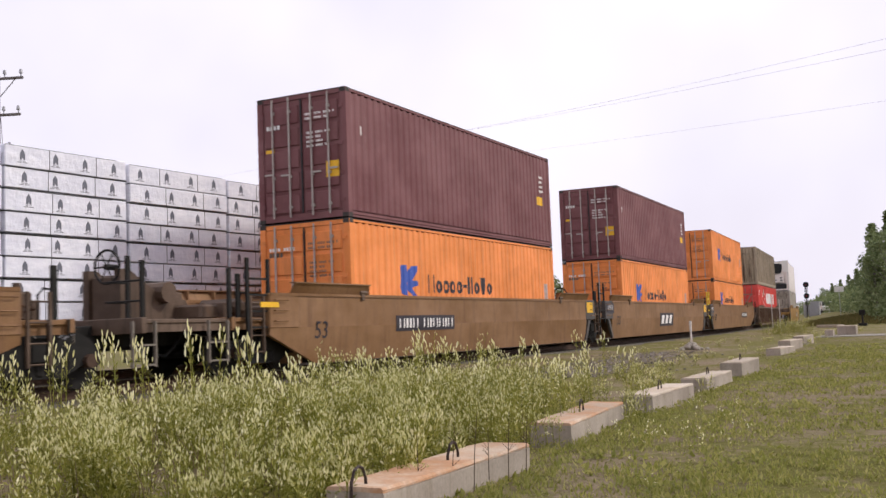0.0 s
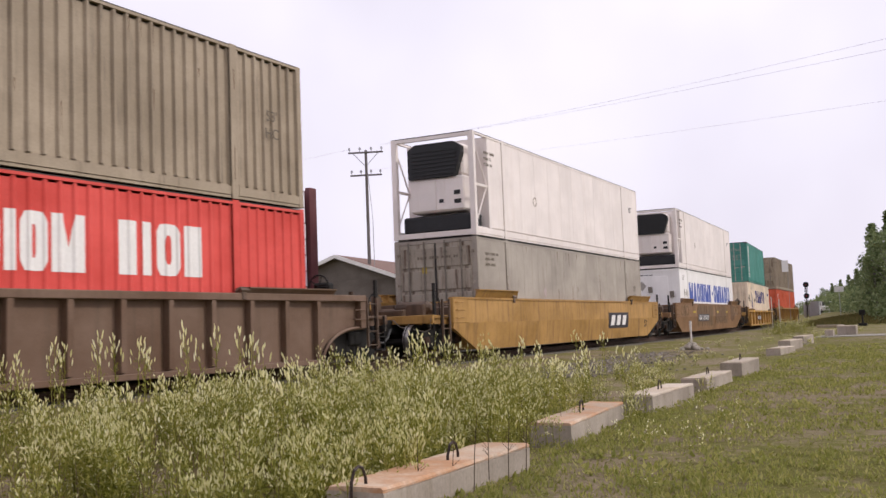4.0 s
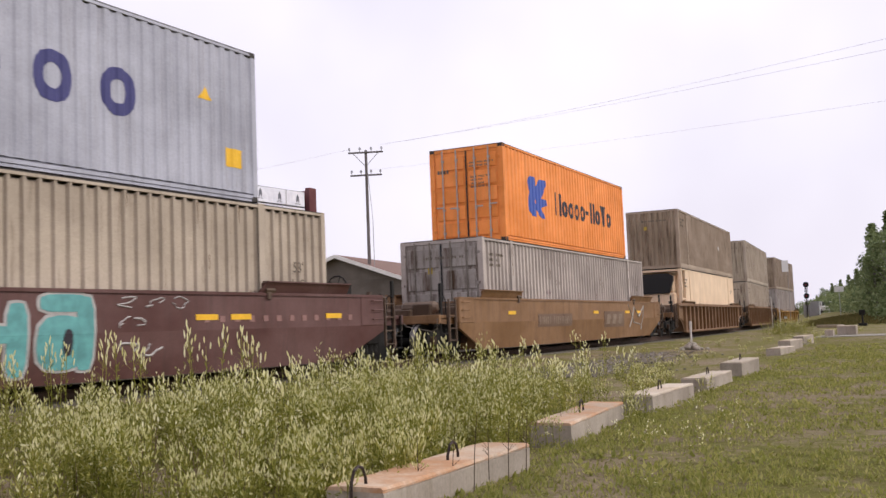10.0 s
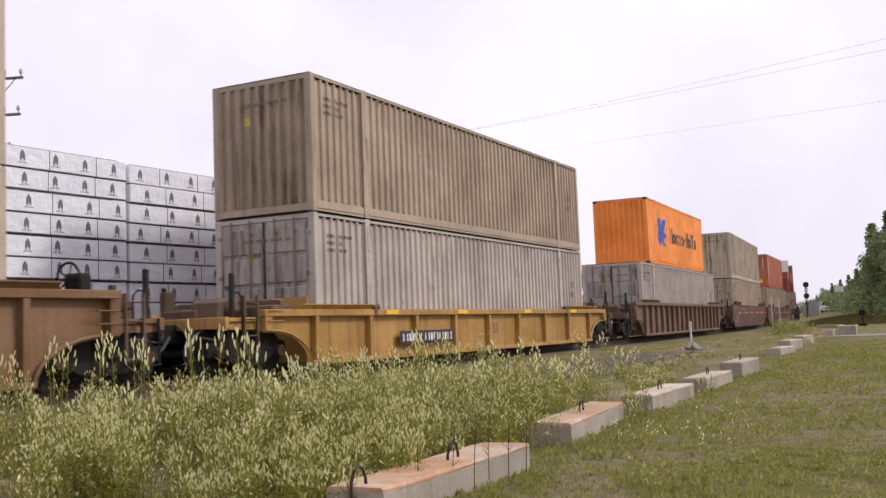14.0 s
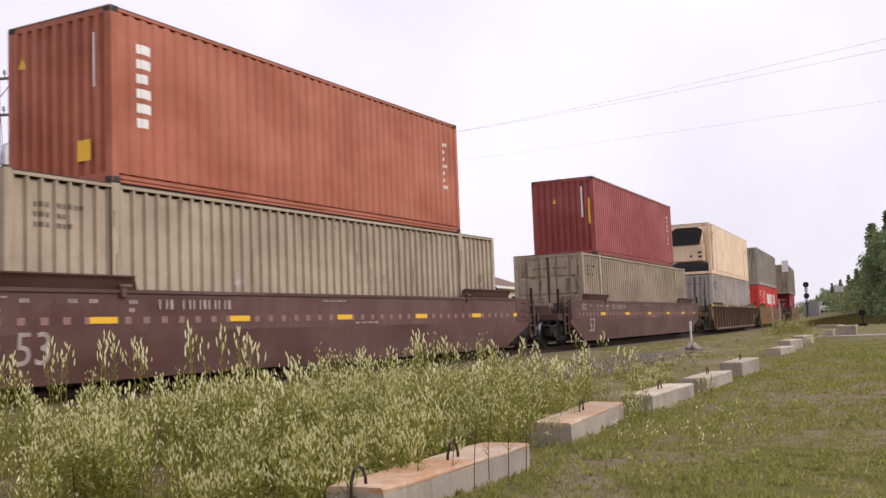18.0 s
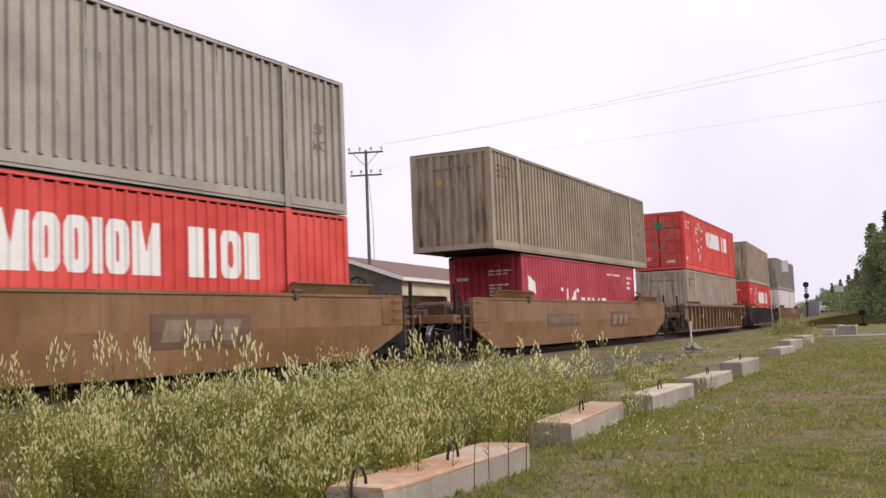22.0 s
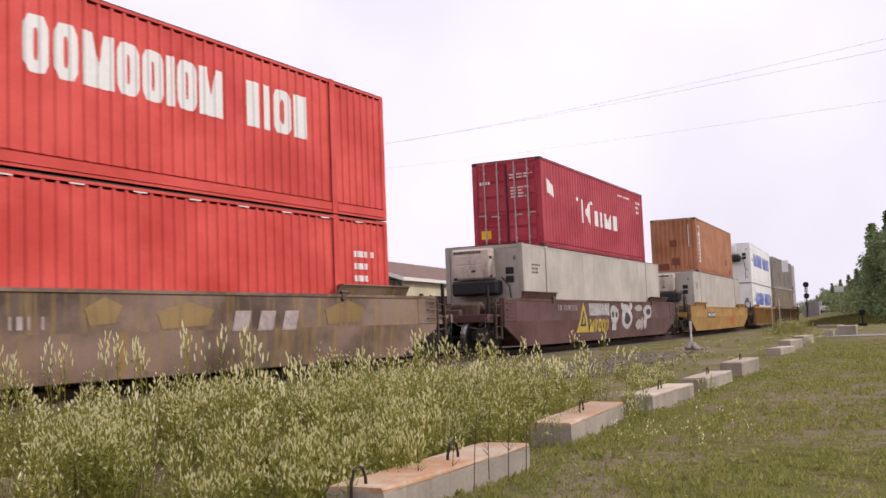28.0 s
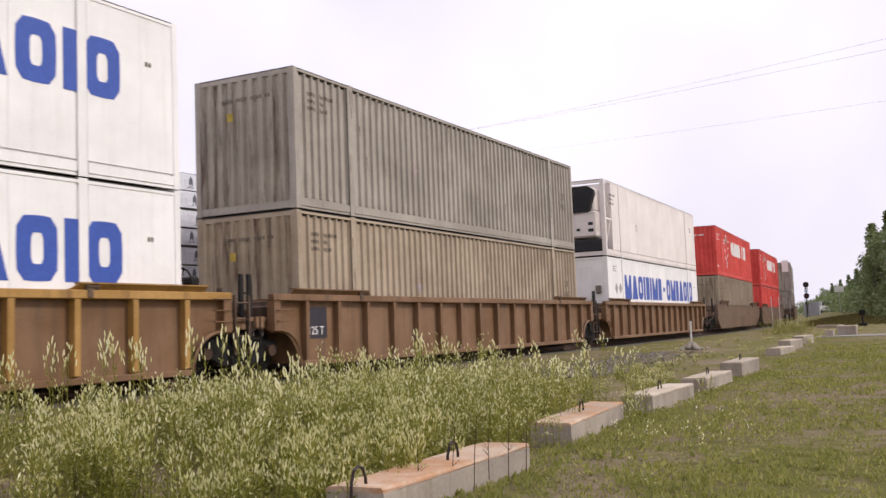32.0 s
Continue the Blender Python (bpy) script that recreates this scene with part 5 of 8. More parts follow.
def well_ribbed(label, mat, a, reach, near=True, far=True, top=1.5, rib_mat=None, step=1.03):
    car = thing("well_car", label, "freight car", "well cars of the train")
    cut = min(1.55, a - 8.2)
    arch = [(-a, 0.80)] + [(-a + 0.25 + (cut - 0.25) * math.sin(math.pi / 2 * k / 8), 0.12 + 0.68 * math.cos(math.pi / 2 * k / 8)) for k in range(9)]
    prof = arch + [(-y, z) for y, z in reversed(arch)] + [(a, top - 0.1), (-a, top - 0.1)]
    n = int((2 * a - 3.4) / step)
    for s in (-1, 1):
        part("side_sheet", shared(("side_sheet", s, a, top), lambda b: b.prism(prof, "x", min(s * 1.305, s * 1.33), max(s * 1.305, s * 1.33)), mat), mat, car)
        part("top_chord", shared(("top_chord", s, a, top), lambda b: b.box(min(s * 1.325, s * 1.475), max(s * 1.325, s * 1.475), -a, a, top - 0.135, top, 0.012), rib_mat or mat), mat, car)
        part("bottom_sill", shared(("bottom_sill", s, a), lambda b: b.box(min(s * 1.32, s * 1.46), max(s * 1.32, s * 1.46), -a + cut + 0.01, a - cut - 0.01, 0.09, 0.19, 0.01), mat), mat, car)
        rib = shared(("rib", s, top), lambda b: b.prism([(s * 1.33, 0.19), (s * 1.445, 0.22), (s * 1.462, top - 0.135), (s * 1.33, top - 0.135)], "y", -0.055, 0.055), rib_mat or mat)
        for i in range(n + 1):
            part("rib", rib, mat, car, "", Matrix.Translation((0, -a + cut + 0.17 + i * (2 * a - 2 * cut - 0.34) / n, 0)))
        pieces("arch_flange", ("arch_flange", s, a), lambda b: [b.tube([(s * 1.40, k * y, z) for y, z in arch], 0.035, 4) for k in (-1, 1)], mat, car)
        pieces("end_post", ("end_post", s, a, top), lambda b: [b.box(min(s * 1.331, s * 1.465), max(s * 1.331, s * 1.465), k * (a - 0.12) - 0.1, k * (a - 0.12) + 0.1, 0.80, top - 0.13) for k in (-1, 1)], mat, car)
    lock = shared(("box_lock", top), lambda b: (b.prism([(1.34, top - 0.005), (1.47, top - 0.005), (1.50, top + 0.05), (1.47, top + 0.09), (1.36, top + 0.09)], "y", -0.13, 0.13), b.box(1.455, 1.49, -0.10, 0.02, top - 0.12, top + 0.02, 0.01), b.tube([(1.40, -0.2, top + 0.03), (1.44, -0.12, top + 0.1), (1.44, 0.16, top + 0.1)], 0.016, 5)), END_BROWN)
    for y in (-6.0, 6.0):
        part("box_lock", lock, END_BROWN, car, "rusty box lock bracket", Matrix.Translation((0, y, 0)))
        part("box_lock", lock, END_BROWN, car, "rusty box lock bracket", pose(0, y, 0, 0, 0, 180))
    part("well_floor", shared(("well_floor", a), lambda b: (b.box(-1.32, 1.32, -a + 1.6, a - 1.6, 0.14, 0.26), [b.box(-1.32, 1.32, k - 0.25, k + 0.25, 0.26, 0.315) for k in (-a + 2.0, -3, 3, a - 2.0)]), GRIME), GRIME, car)
    guide_plates(car, rib_mat or mat, (-7.4, 7.4) if a > 9.5 else (-7.05, 7.05), top, top + 0.09)
    car_ends(car, mat, a, reach, near, far, top)
    return car


def brake_deck(car):
    """Long end deck with the hand brake: sill, deck plate, braced gear housing, wheel, posts and steps."""
    part("draft_sill", shared("long_sill", lambda b: b.box(-0.24, 0.24, -12.9, -9.4, 0.60, 0.98, 0.02), GRIME), GRIME, car)
    part("coupler", shared("long_coupler", lambda b: (b.box(-0.09, 0.09, -13.1, -12.8, 0.70, 0.92, 0.02), b.box(-0.17, 0.17, -13.15, -12.95, 0.64, 0.98, 0.05)), GRIME), GRIME, car)
    part("end_deck", shared("long_deck", lambda b: (b.box(-1.28, 1.28, -12.4, -10.2, 0.98, 1.05, 0.01), b.box(-1.34, 1.34, -12.5, -12.38, 0.82, 1.08, 0.01), [b.box(x - 0.05, x + 0.05, -12.4, -10.2, 0.84, 0.98) for x in (-1.2, 1.2)]), END_BROWN), END_BROWN, car, "rusty end deck")
    part("gear_housing", shared("gear_housing", lambda b: (b.prism([(-11.9, 1.05), (-10.0, 1.05), (-10.3, 1.42), (-11.0, 1.55), (-11.7, 1.95), (-11.9, 1.95)], "x", 0.15, 0.28), b.prism([(-11.9, 1.05), (-10.0, 1.05), (-10.3, 1.42), (-11.0, 1.55), (-11.7, 1.95), (-11.9, 1.95)], "x", -0.6, -0.47),
                                                           b.box(-0.47, 0.15, -11.85, -11.55, 1.05, 1.85, 0.04), b.tube([(-0.55, -10.9, 1.55), (0.45, -10.9, 1.55)], 0.19, 12), b.box(-0.3, 0.9, -10.6, -10.1, 1.05, 1.32, 0.04)), END_BROWN), END_BROWN, car, "rusty braced brake housing")
    rim = [(0.1 + 0.29 * math.cos(2 * math.pi * i / 18), -12.02, 1.98 + 0.29 * math.sin(2 * math.pi * i / 18)) for i in range(19)]
    part("brake_wheel", shared("end_brake_wheel", lambda b: (b.tube(rim, 0.022, 5, False), [b.tube([(0.1, -12.02, 1.98), rim[3 * k]], 0.014, 4) for k in range(6)], b.tube([(0.1, -12.06, 1.98), (0.1, -11.8, 1.98)], 0.05, 8)), GRIME), GRIME, car, "spoked black hand wheel")
    for x, y, top in ((1.3, -12.44, 2.0), (0.5, -11.95, 2.15), (1.3, -10.3, 1.95), (-0.9, -10.5, 1.9)):
        part("post", shared(("deck_post", top), lambda b: b.box(-0.03, 0.03, -0.04, 0.04, 1.05, top, 0.006), GRIME), GRIME, car, "", Matrix.Translation((x, y, 0)))
    part("hand_rail", shared("deck_rail", lambda b: [b.tube([(1.3, -12.44, z), (0.5, -12.44, z), (0.5, -11.95, z)], 0.018, 5) for z in (1.35, 1.68)], GRIME), GRIME, car)
    for y in (-12.2, -10.4):
        part("step", shared(("deck_step", y), lambda b: ([b.box(1.31, 1.36, y - q - 0.015, y - q + 0.015, 0.28, 1.02) for q in (0.0, 0.5)], [b.box(1.27, 1.36, y - 0.5, y, z, z + 0.03) for z in (0.3, 0.62)]), BAR_STEEL), BAR_STEEL, car, "worn steel steps")


def side_number(car, x, y, z, wide, high, ink=INK_WHITE, ground=INK_BLACK, n=10):
    if ground:
        mark(car, ground, lambda b: b.box(x - 0.01, x + 0.004, y, y + wide, z, z + high))
    mark(car, ink, lambda b: shapes(b, x + 0.004, y + wide * 0.05, y + wide * 0.96, z + high * 0.2, z + high * 0.8, "HIIH HIHHIH" if n > 8 else "HI HHIHHI", 0.24, 0.22))


def owner_panel(car, x, y, z, ground=INK_BLACK, ink=None):
    """Owner's drawing: three heavy blocks on a dark panel."""
    if ground:
        mark(car, ground, lambda b: b.box(x - 0.01, x + 0.004, y, y + 2.5, z, z + 0.58))
    mark(car, ink or INK_WHITE, lambda b: [b.prism([(y + 0.22 + k * 0.72, z + 0.11), (y + 0.66 + k * 0.72, z + 0.11), (y + 0.78 + k * 0.72, z + 0.48), (y + 0.34 + k * 0.72, z + 0.48)], "x", x + 0.004, x + 0.008) for k in range(3)])


def reflectors(car, x, z, ys, ink=INK_YELLOW):
    mark(car, ink, lambda b: [b.box(x - 0.01, x + 0.005, y, y + 0.55, z, z + 0.10) for y in ys], "yellow reflective strips")


def fifty_three(car, x, y, z, size, ink):
    low = x > 1.4 and z < 0.84
    part("marking", lettering("53", size, ink), ink, car, "stencilled number", pose(1.36 + 0.08 * (z - 0.12) / 0.72 + 0.006 if low else x + 0.003, y, z, 0, 6.3 if low else 0, 0))


SX = 1.446

# ---- the train, car by car: car, its place along the line, lower box, upper box ----
MOVERS = []


def ride(ob, place, z):
    MOVERS.append((ob, place, z))


MADE = {}


def box(kind):
    """A box of a kind: built once, then copied."""
    if kind in MADE:
        return copy_thing(MADE[kind], Matrix.Identity(4))
    make = {
        "maroon": lambda: box_forty("maroon steel shipping container with white door lettering", MAROON, HC, "doors", tex_marks),
        "old_orange": lambda: box_forty("faded orange steel shipping container with dark wording", FADED_ORANGE, HC, "doors", orange_marks),
        "low_orange": lambda: box_forty("lower faded orange steel shipping container with dark wording", FADED_ORANGE, STD, "doors", orange_marks),
        "bright_orange": lambda: box_forty("bright orange steel shipping container with blue emblem", ORANGE, HC, "doors", bright_orange_marks),
        "plain_orange": lambda: box_forty("bright orange shipping container with a closed end wall", ORANGE, HC, "wall", plain_orange_marks),
        "teal": lambda: box_forty("teal green shipping container with white side panel", TEAL, HC, "doors", teal_marks),
        "grey_blue": lambda: box_forty("pale blue-grey shipping container with navy wording", GREY_BLUE, HC, "wall", grey_blue_marks),
        "terracotta": lambda: box_forty("terracotta red shipping container with white upright wording", TERRA, HC, "wall", terracotta_marks),
        "oxide": lambda: box_forty("dark oxide red shipping container, closed end", OXIDE, HC, "wall", oxide_marks),
        "low_crimson": lambda: box_forty("low crimson shipping container with white wording", CRIMSON, STD, "wall", liner_red_marks),
        "crimson": lambda: box_forty("crimson shipping container with white flag and wording", CRIMSON, HC, "doors", liner_red_marks),
        "clay": lambda: box_forty("patched clay brown shipping container with white label strip", CLAY, HC, "wall", clay_marks),
        "khaki": lambda: box_fifty_three("long khaki corrugated container, rust-streaked end wall", KHAKI, "wall", olive_marks, end_mat=STREAKED["khaki"]),
        "khaki_doors": lambda: box_fifty_three("long khaki corrugated container with end doors", KHAKI, "doors", olive_marks, end_mat=STREAKED["khaki"]),
        "brown_olive": lambda: box_fifty_three("long olive-brown corrugated container, rust-streaked", BROWN_OLIVE, "wall", brown_olive_marks, end_mat=STREAKED["brown_olive"]),
        "plain_brown_olive": lambda: box_fifty_three("long olive-brown corrugated container with a torn sticker", BROWN_OLIVE, "wall", olive_marks, end_mat=STREAKED["brown_olive"]),
        "tan_khaki": lambda: box_fifty_three("long tan-khaki corrugated container, rust-streaked end wall", TAN_KHAKI, "wall", olive_marks, end_mat=STREAKED["tan"]),
        "tan_khaki_doors": lambda: box_fifty_three("long tan-khaki corrugated container with end doors", TAN_KHAKI, "doors", olive_marks, end_mat=STREAKED["tan"]),
        "olive": lambda: box_fifty_three("long dark olive corrugated container, stained end wall", OLIVE, "wall", olive_marks, end_mat=STREAKED["olive"]),
        "olive_doors": lambda: box_fifty_three("long dark olive corrugated container with dirty doors", OLIVE, "doors", olive_marks, end_mat=STREAKED["olive"]),
        "sage": lambda: box_fifty_three("long grey-green corrugated container, stained end wall", SAGE, "wall", olive_marks, end_mat=STREAKED["sage"]),
        "sage_doors": lambda: box_fifty_three("long grey-green container with grimy end doors", SAGE, "doors", olive_marks, "panels", end_mat=STREAKED["sage"]),
        "silver": lambda: box_fifty_three("long silver-grey corrugated container, closed end", SILVER, "wall", olive_marks, end_mat=STREAKED["silver"]),
        "silver_doors": lambda: box_fifty_three("long silver-grey corrugated container with end doors", SILVER, "doors", olive_marks, end_mat=STREAKED["silver"]),
        "white_doors": lambda: box_fifty_three("long white smooth-sided container with end doors", OFFWHITE, "doors", putty_marks, "panels"),
        "red_doors": lambda: box_fifty_three("long bright red container with leaf triangle, doors leading", TARE_RED, "doors", red_door_marks),
        "red": lambda: box_fifty_three("long bright red container with leaf triangle emblem", TARE_RED, "wall", red_marks),
        "bright_red": lambda: box_fifty_three("clean bright red long container with grey lozenges", TARE_RED, "wall", bright_red_marks),
        "plain_red": lambda: box_fifty_three("long bright red corrugated container, no emblem", TARE_RED, "wall", plain_red_marks),
        "orange_red": lambda: box_fifty_three("long orange-red corrugated container with white number", ORANGE_RED, "wall", orange_red_marks),
        "cream": lambda: box_fifty_three("long cream corrugated container with navy wording", CREAM, "wall", cream_marks),
        "white_cooler": lambda: box_reefer("off-white cooling container, machine in open end frame", OFFWHITE, "framed", reefer_marks),
        "beige_cooler": lambda: box_reefer("beige cooling container, machine in open end frame", BEIGE, "framed", reefer_marks),
        "blue_word": lambda: box_reefer("white smooth cooling container with blue wording", WHITE, "nose", blue_word_marks),
        "panelled_blue_word": lambda: box_reefer("white smooth insulated container with blue wording, panelled end", WHITE, "panelled", blue_word_marks),
        "putty_cooler": lambda: box_reefer("putty grey smooth cooling container, black tank", PUTTY, "nose", putty_marks),
    }[kind]
    MADE[kind] = make()
    return MADE[kind]


FLOOR = 0.32
LOW = ("low_orange", "low_crimson")


def load(car, centre, lower=None, upper=None, shift=0.0, upper_shift=0.0):
    ride(car, centre, 0.0)
    z = FLOOR
    for kind, off in ((lower, shift), (upper, upper_shift)):
        if kind:
            ride(box(kind), centre + off, z)
            z += (STD if kind in LOW else HC) + 0.03


TAN = "tan-brown smooth-sided well car, dusty and scratched"
A53, R53 = 10.0, 11.78

c = well_smooth(TAN, CAR_TAN, 9.3, 11.0)
ride(c, -315.2, 0.0)
c = well_smooth(TAN + ", first of three", CAR_TAN, 9.3, 9.95, True, True, GRIME, 1.51, (False, True))
side_number(c, SX, -4.6, 0.70, 2.95, 0.36), fifty_three(c, SX, -7.6, 0.62, 0.5, INK_BLACK), mark(c, INK_YELLOW, lambda b: b.box(SX - 0.02, SX + 0.016, 8.5, 9.1, 1.08, 1.44), "yellow warning panel"), reflectors(c, SX + 0.02, 1.24, [-9.6], INK_YELLOW)
brake_deck(c)
load(c, -291.15, "old_orange", "maroon")
c = well_smooth(TAN + ", middle of three", CAR_TAN, 9.3, 9.95, False, True, GRIME, 1.51, (True, True))
owner_panel(c, SX, -1.05, 0.47), fifty_three(c, SX, -7.6, 0.62, 0.5, INK_BLACK), mark(c, INK_YELLOW, lambda b: b.box(SX - 0.02, SX + 0.016, 8.5, 9.1, 1.08, 1.44), "yellow warning panel")
mark(c, INK_BLACK, lambda b: b.box(SX - 0.02, SX + 0.014, -9.2, -8.25, 1.07, 1.43))
part("marking", lettering("125 T", 0.26, INK_WHITE), INK_WHITE, c, "white stencilled load figure", Matrix.Translation((SX + 0.018, -8.72, 1.16)))
load(c, -271.3, "old_orange", "maroon")
c = well_smooth(TAN + ", last of three, yellow ladder", CAR_TAN, 9.3, 10.8, False, True, LADDER_YELLOW, 1.51, (True, False))
side_number(c, SX, 3.0, 0.72, 2.5, 0.34), fifty_three(c, SX, -7.6, 0.62, 0.5, INK_BLACK)
mark(c, INK_BLACK, lambda b: b.box(SX - 0.02, SX + 0.014, -9.2, -8.25, 1.07, 1.43))
part("marking", lettering("125 T", 0.26, INK_WHITE), INK_WHITE, c, "white stencilled load figure", Matrix.Translation((SX + 0.018, -8.72, 1.16)))
load(c, -251.65, "low_orange", "old_orange")
c = well_ribbed("brown rib-sided well car, rust-streaked", CAR_BROWN, A53, R53)
load(c, -228.1, "red_doors", "olive")
c = well_smooth("yellow smooth-sided well car with brown lower edge", CAR_YELLOW, A53, R53)
fifty_three(c, SX, 8.0, 0.5, 0.4, INK_BLACK), owner_panel(c, SX, 3.0, 0.5)
load(c, -204.0, "sage_doors", "white_cooler")
c = well_smooth("rusty tan smooth-sided well car with faint graffiti", CAR_TAN, A53, R53)
side_number(c, SX, -4.6, 0.60, 3.1, 0.38), mark(c, INK_TONE, lambda b: (shapes(b, SX - 0.001, -4.7, -0.2, 0.34, 1.44, "FvHFB", 0.24, 0.1), shapes(b, SX - 0.001, 0.5, 4.6, 0.42, 1.42, "IOOHF", 0.22, 0.1), shapes(b, SX - 0.001, 5.9, 8.9, 0.9, 1.42, "HOF", 0.2, 0.12), shapes(b, SX - 0.001, -8.9, -7.0, 0.9, 1.4, "OIO", 0.16, 0.1)), "faint sprayed shapes"), mark(c, RUST_RUN, lambda b: [ring(b, SX - 0.003, y, 0.98, 0.75, 0.46, 2.0, 2.6) for y in (-4.1, -2.6, -1.0, 1.6, 3.0, 6.6)], "brown blurs of old spray"), mark(c, INK_OCHRE, lambda b: [b.box(SX - 0.01, SX + 0.006, y, y + 0.7, 1.03, 1.14) for y in (-5.9, 0.9, 4.1)], "yellow reflective strips")
load(c, -180.57, "panelled_blue_word", "white_cooler")
c = well_ribbed("yellow shallow rib-sided well car", CAR_YELLOW, A53, R53, True, True, 1.20, None, 1.9)
side_number(c, 1.466, -4.1, 0.52, 2.5, 0.30), reflectors(c, 1.478, 1.09, [-6.6, -1.5, 3.4, 7.3])
load(c, -156.62, "cream", "teal", 0.0, -0.1)
c = well_ribbed("ochre rib-sided well car with patches of rust", CAR_YELLOW, A53, R53, True, True, 1.5, CAR_YELLOW)
fifty_three(c, 1.334, 5.85, 0.72, 0.45, INK_BLACK), mark(c, INK_SHADE, lambda b: b.box(1.325, 1.335, 2.7, 4.95, 0.6, 1.0)), mark(c, INK_WORN, lambda b: blocks(b, 1.335, 2.9, 4.8, 0.66, 0.94, 3, 0.85))
load(c, -132.9, "orange_red", "olive_doors")
c = well_smooth("maroon smooth-sided well car with turquoise graffiti", CAR_MAROON, A53, R53)
BUBBLES = ((-2.95, 0.72, 0.55, 0.42, 3.0), (-2.75, 1.28, 0.55, 0.15, 4.0), (-2.05, 0.92, 0.22, 0.52, 4.0), (-1.75, 0.5, 0.42, 0.2, 3.0), (-1.05, 0.78, 0.27, 0.60, 4.0), (-0.72, 1.12, 0.36, 0.30, 2.6),
           (-0.1, 0.85, 0.17, 0.58, 5.0), (0.42, 0.78, 0.17, 0.52, 5.0), (0.15, 0.86, 0.3, 0.12, 4.0), (1.2, 0.72, 0.45, 0.40, 3.0), (1.25, 1.3, 0.45, 0.13, 4.0), (1.62, 0.85, 0.16, 0.55, 5.0))
mark(c, INK_CYAN, lambda b: [ring(b, SX + 0.002 + 0.0006 * k, y, z, ry, rz, 2.0, pw) for k, (y, z, ry, rz, pw) in enumerate(BUBBLES)], "turquoise sprayed bubble shapes")
mark(c, INK_GHOST, lambda b: [ring(b, SX - 0.001, y, z, ry + 0.05, rz + 0.04, 2.0, pw) for k, (y, z, ry, rz, pw) in enumerate(BUBBLES)], "pale outline of the graffiti")
mark(c, INK_BLACK, lambda b: (ring(b, SX + 0.012, -2.72, 0.72, 0.09, 0.22, 2.0, 2.5), ring(b, SX + 0.012, -0.66, 1.0, 0.07, 0.14, 2.0, 2.5), ring(b, SX + 0.012, 1.3, 0.72, 0.09, 0.2, 2.0, 2.5), scrawl(b, SX + 0.012, -3.4, -2.2, 1.08, 1.16, 5, 0.012)), "dark sprayed gaps")
mark(c, INK_WORN, lambda b: shapes(b, SX, -6.9, -4.4, 1.14, 1.40, "HI HIHHIH", 0.2, 0.22))
mark(c, INK_PINK, lambda b: [b.box(SX - 0.01, SX + 0.004, -8.9 + i * 0.40, -8.76 + i * 0.40, 0.98, 1.09) for i in range(13)] + [b.box(SX - 0.01, SX + 0.004, 4.2 + i * 0.40, 4.34 + i * 0.40, 0.98, 1.09) for i in range(12)], "row of faded pink reflectors")
mark(c, INK_GHOST, lambda b: (scrawl(b, SX, 2.2, 3.9, 1.22, 1.42, 21, 0.012), scrawl(b, SX, 2.2, 2.9, 0.92, 1.1, 22, 0.012), scrawl(b, SX, 2.2, 3.3, 0.46, 0.72, 23, 0.02)), "white painted scrawl")
reflectors(c, SX, 1.02, [-8.6, -6.3, 4.0, 4.9, 7.8]), fifty_three(c, SX - 0.03, -7.3, 0.40, 0.64, INK_WORN), mark(c, INK_YELLOW, lambda b: b.box(SX + 0.01, SX + 0.022, -9.75, -9.15, 1.05, 1.30), "yellow warning panel")
load(c, -109.13, "khaki", "grey_blue", 0.0, -0.08)
c = well_smooth("tan-brown smooth-sided well car with pale scrawl", CAR_TAN, A53, R53)
side_number(c, SX, -4.5, 0.66, 3.1, 0.4, INK_FADED, CAR_BROWN), owner_panel(c, SX, 2.1, 0.55, CAR_BROWN, INK_FADED), reflectors(c, SX, 1.05, [-6.8, 0.9, 4.8, 6.4])
mark(c, INK_GREY, lambda b: (b.tube([(SX, 5.4, 0.5), (SX, 6.0, 1.3), (SX, 6.6, 0.9), (SX, 7.4, 1.35), (SX, 7.0, 0.4)], 0.03, 4), b.tube([(SX, 5.2, 1.4), (SX, 5.9, 0.7), (SX, 6.9, 0.6)], 0.025, 4)), "pale painted scrawl")
load(c, -85.42, "silver_doors", "bright_orange", 0.0, -0.08)
c = well_ribbed("orange-brown rib-sided well car, dusty", CAR_RUSTY, A53, R53)
load(c, -61.87, "beige_cooler", "brown_olive")
c = well_ribbed("red-brown rib-sided well car, dusty", CAR_RUSTY, A53, R53)
load(c, -38.2, "khaki", "khaki")
c = well_ribbed("yellow shallow rib-sided well car, worn", CAR_YELLOW, A53, R53, True, True, 1.20, None, 1.9)
side_number(c, 1.466, -5.0, 0.40, 2.7, 0.30, INK_WHITE, INK_BLACK), reflectors(c, 1.478, 1.09, [-5.6, -2.0, 2.4, 6.3]), fifty_three(c, 1.334, 0.6, 0.55, 0.4, INK_SHADE)
load(c, -14.75, "silver_doors", "plain_brown_olive")
c = well_ribbed("dark brown rib-sided well car", CAR_BROWN, A53, R53)
load(c, 9.23, "silver_doors", "plain_orange", 0.0, -0.13)
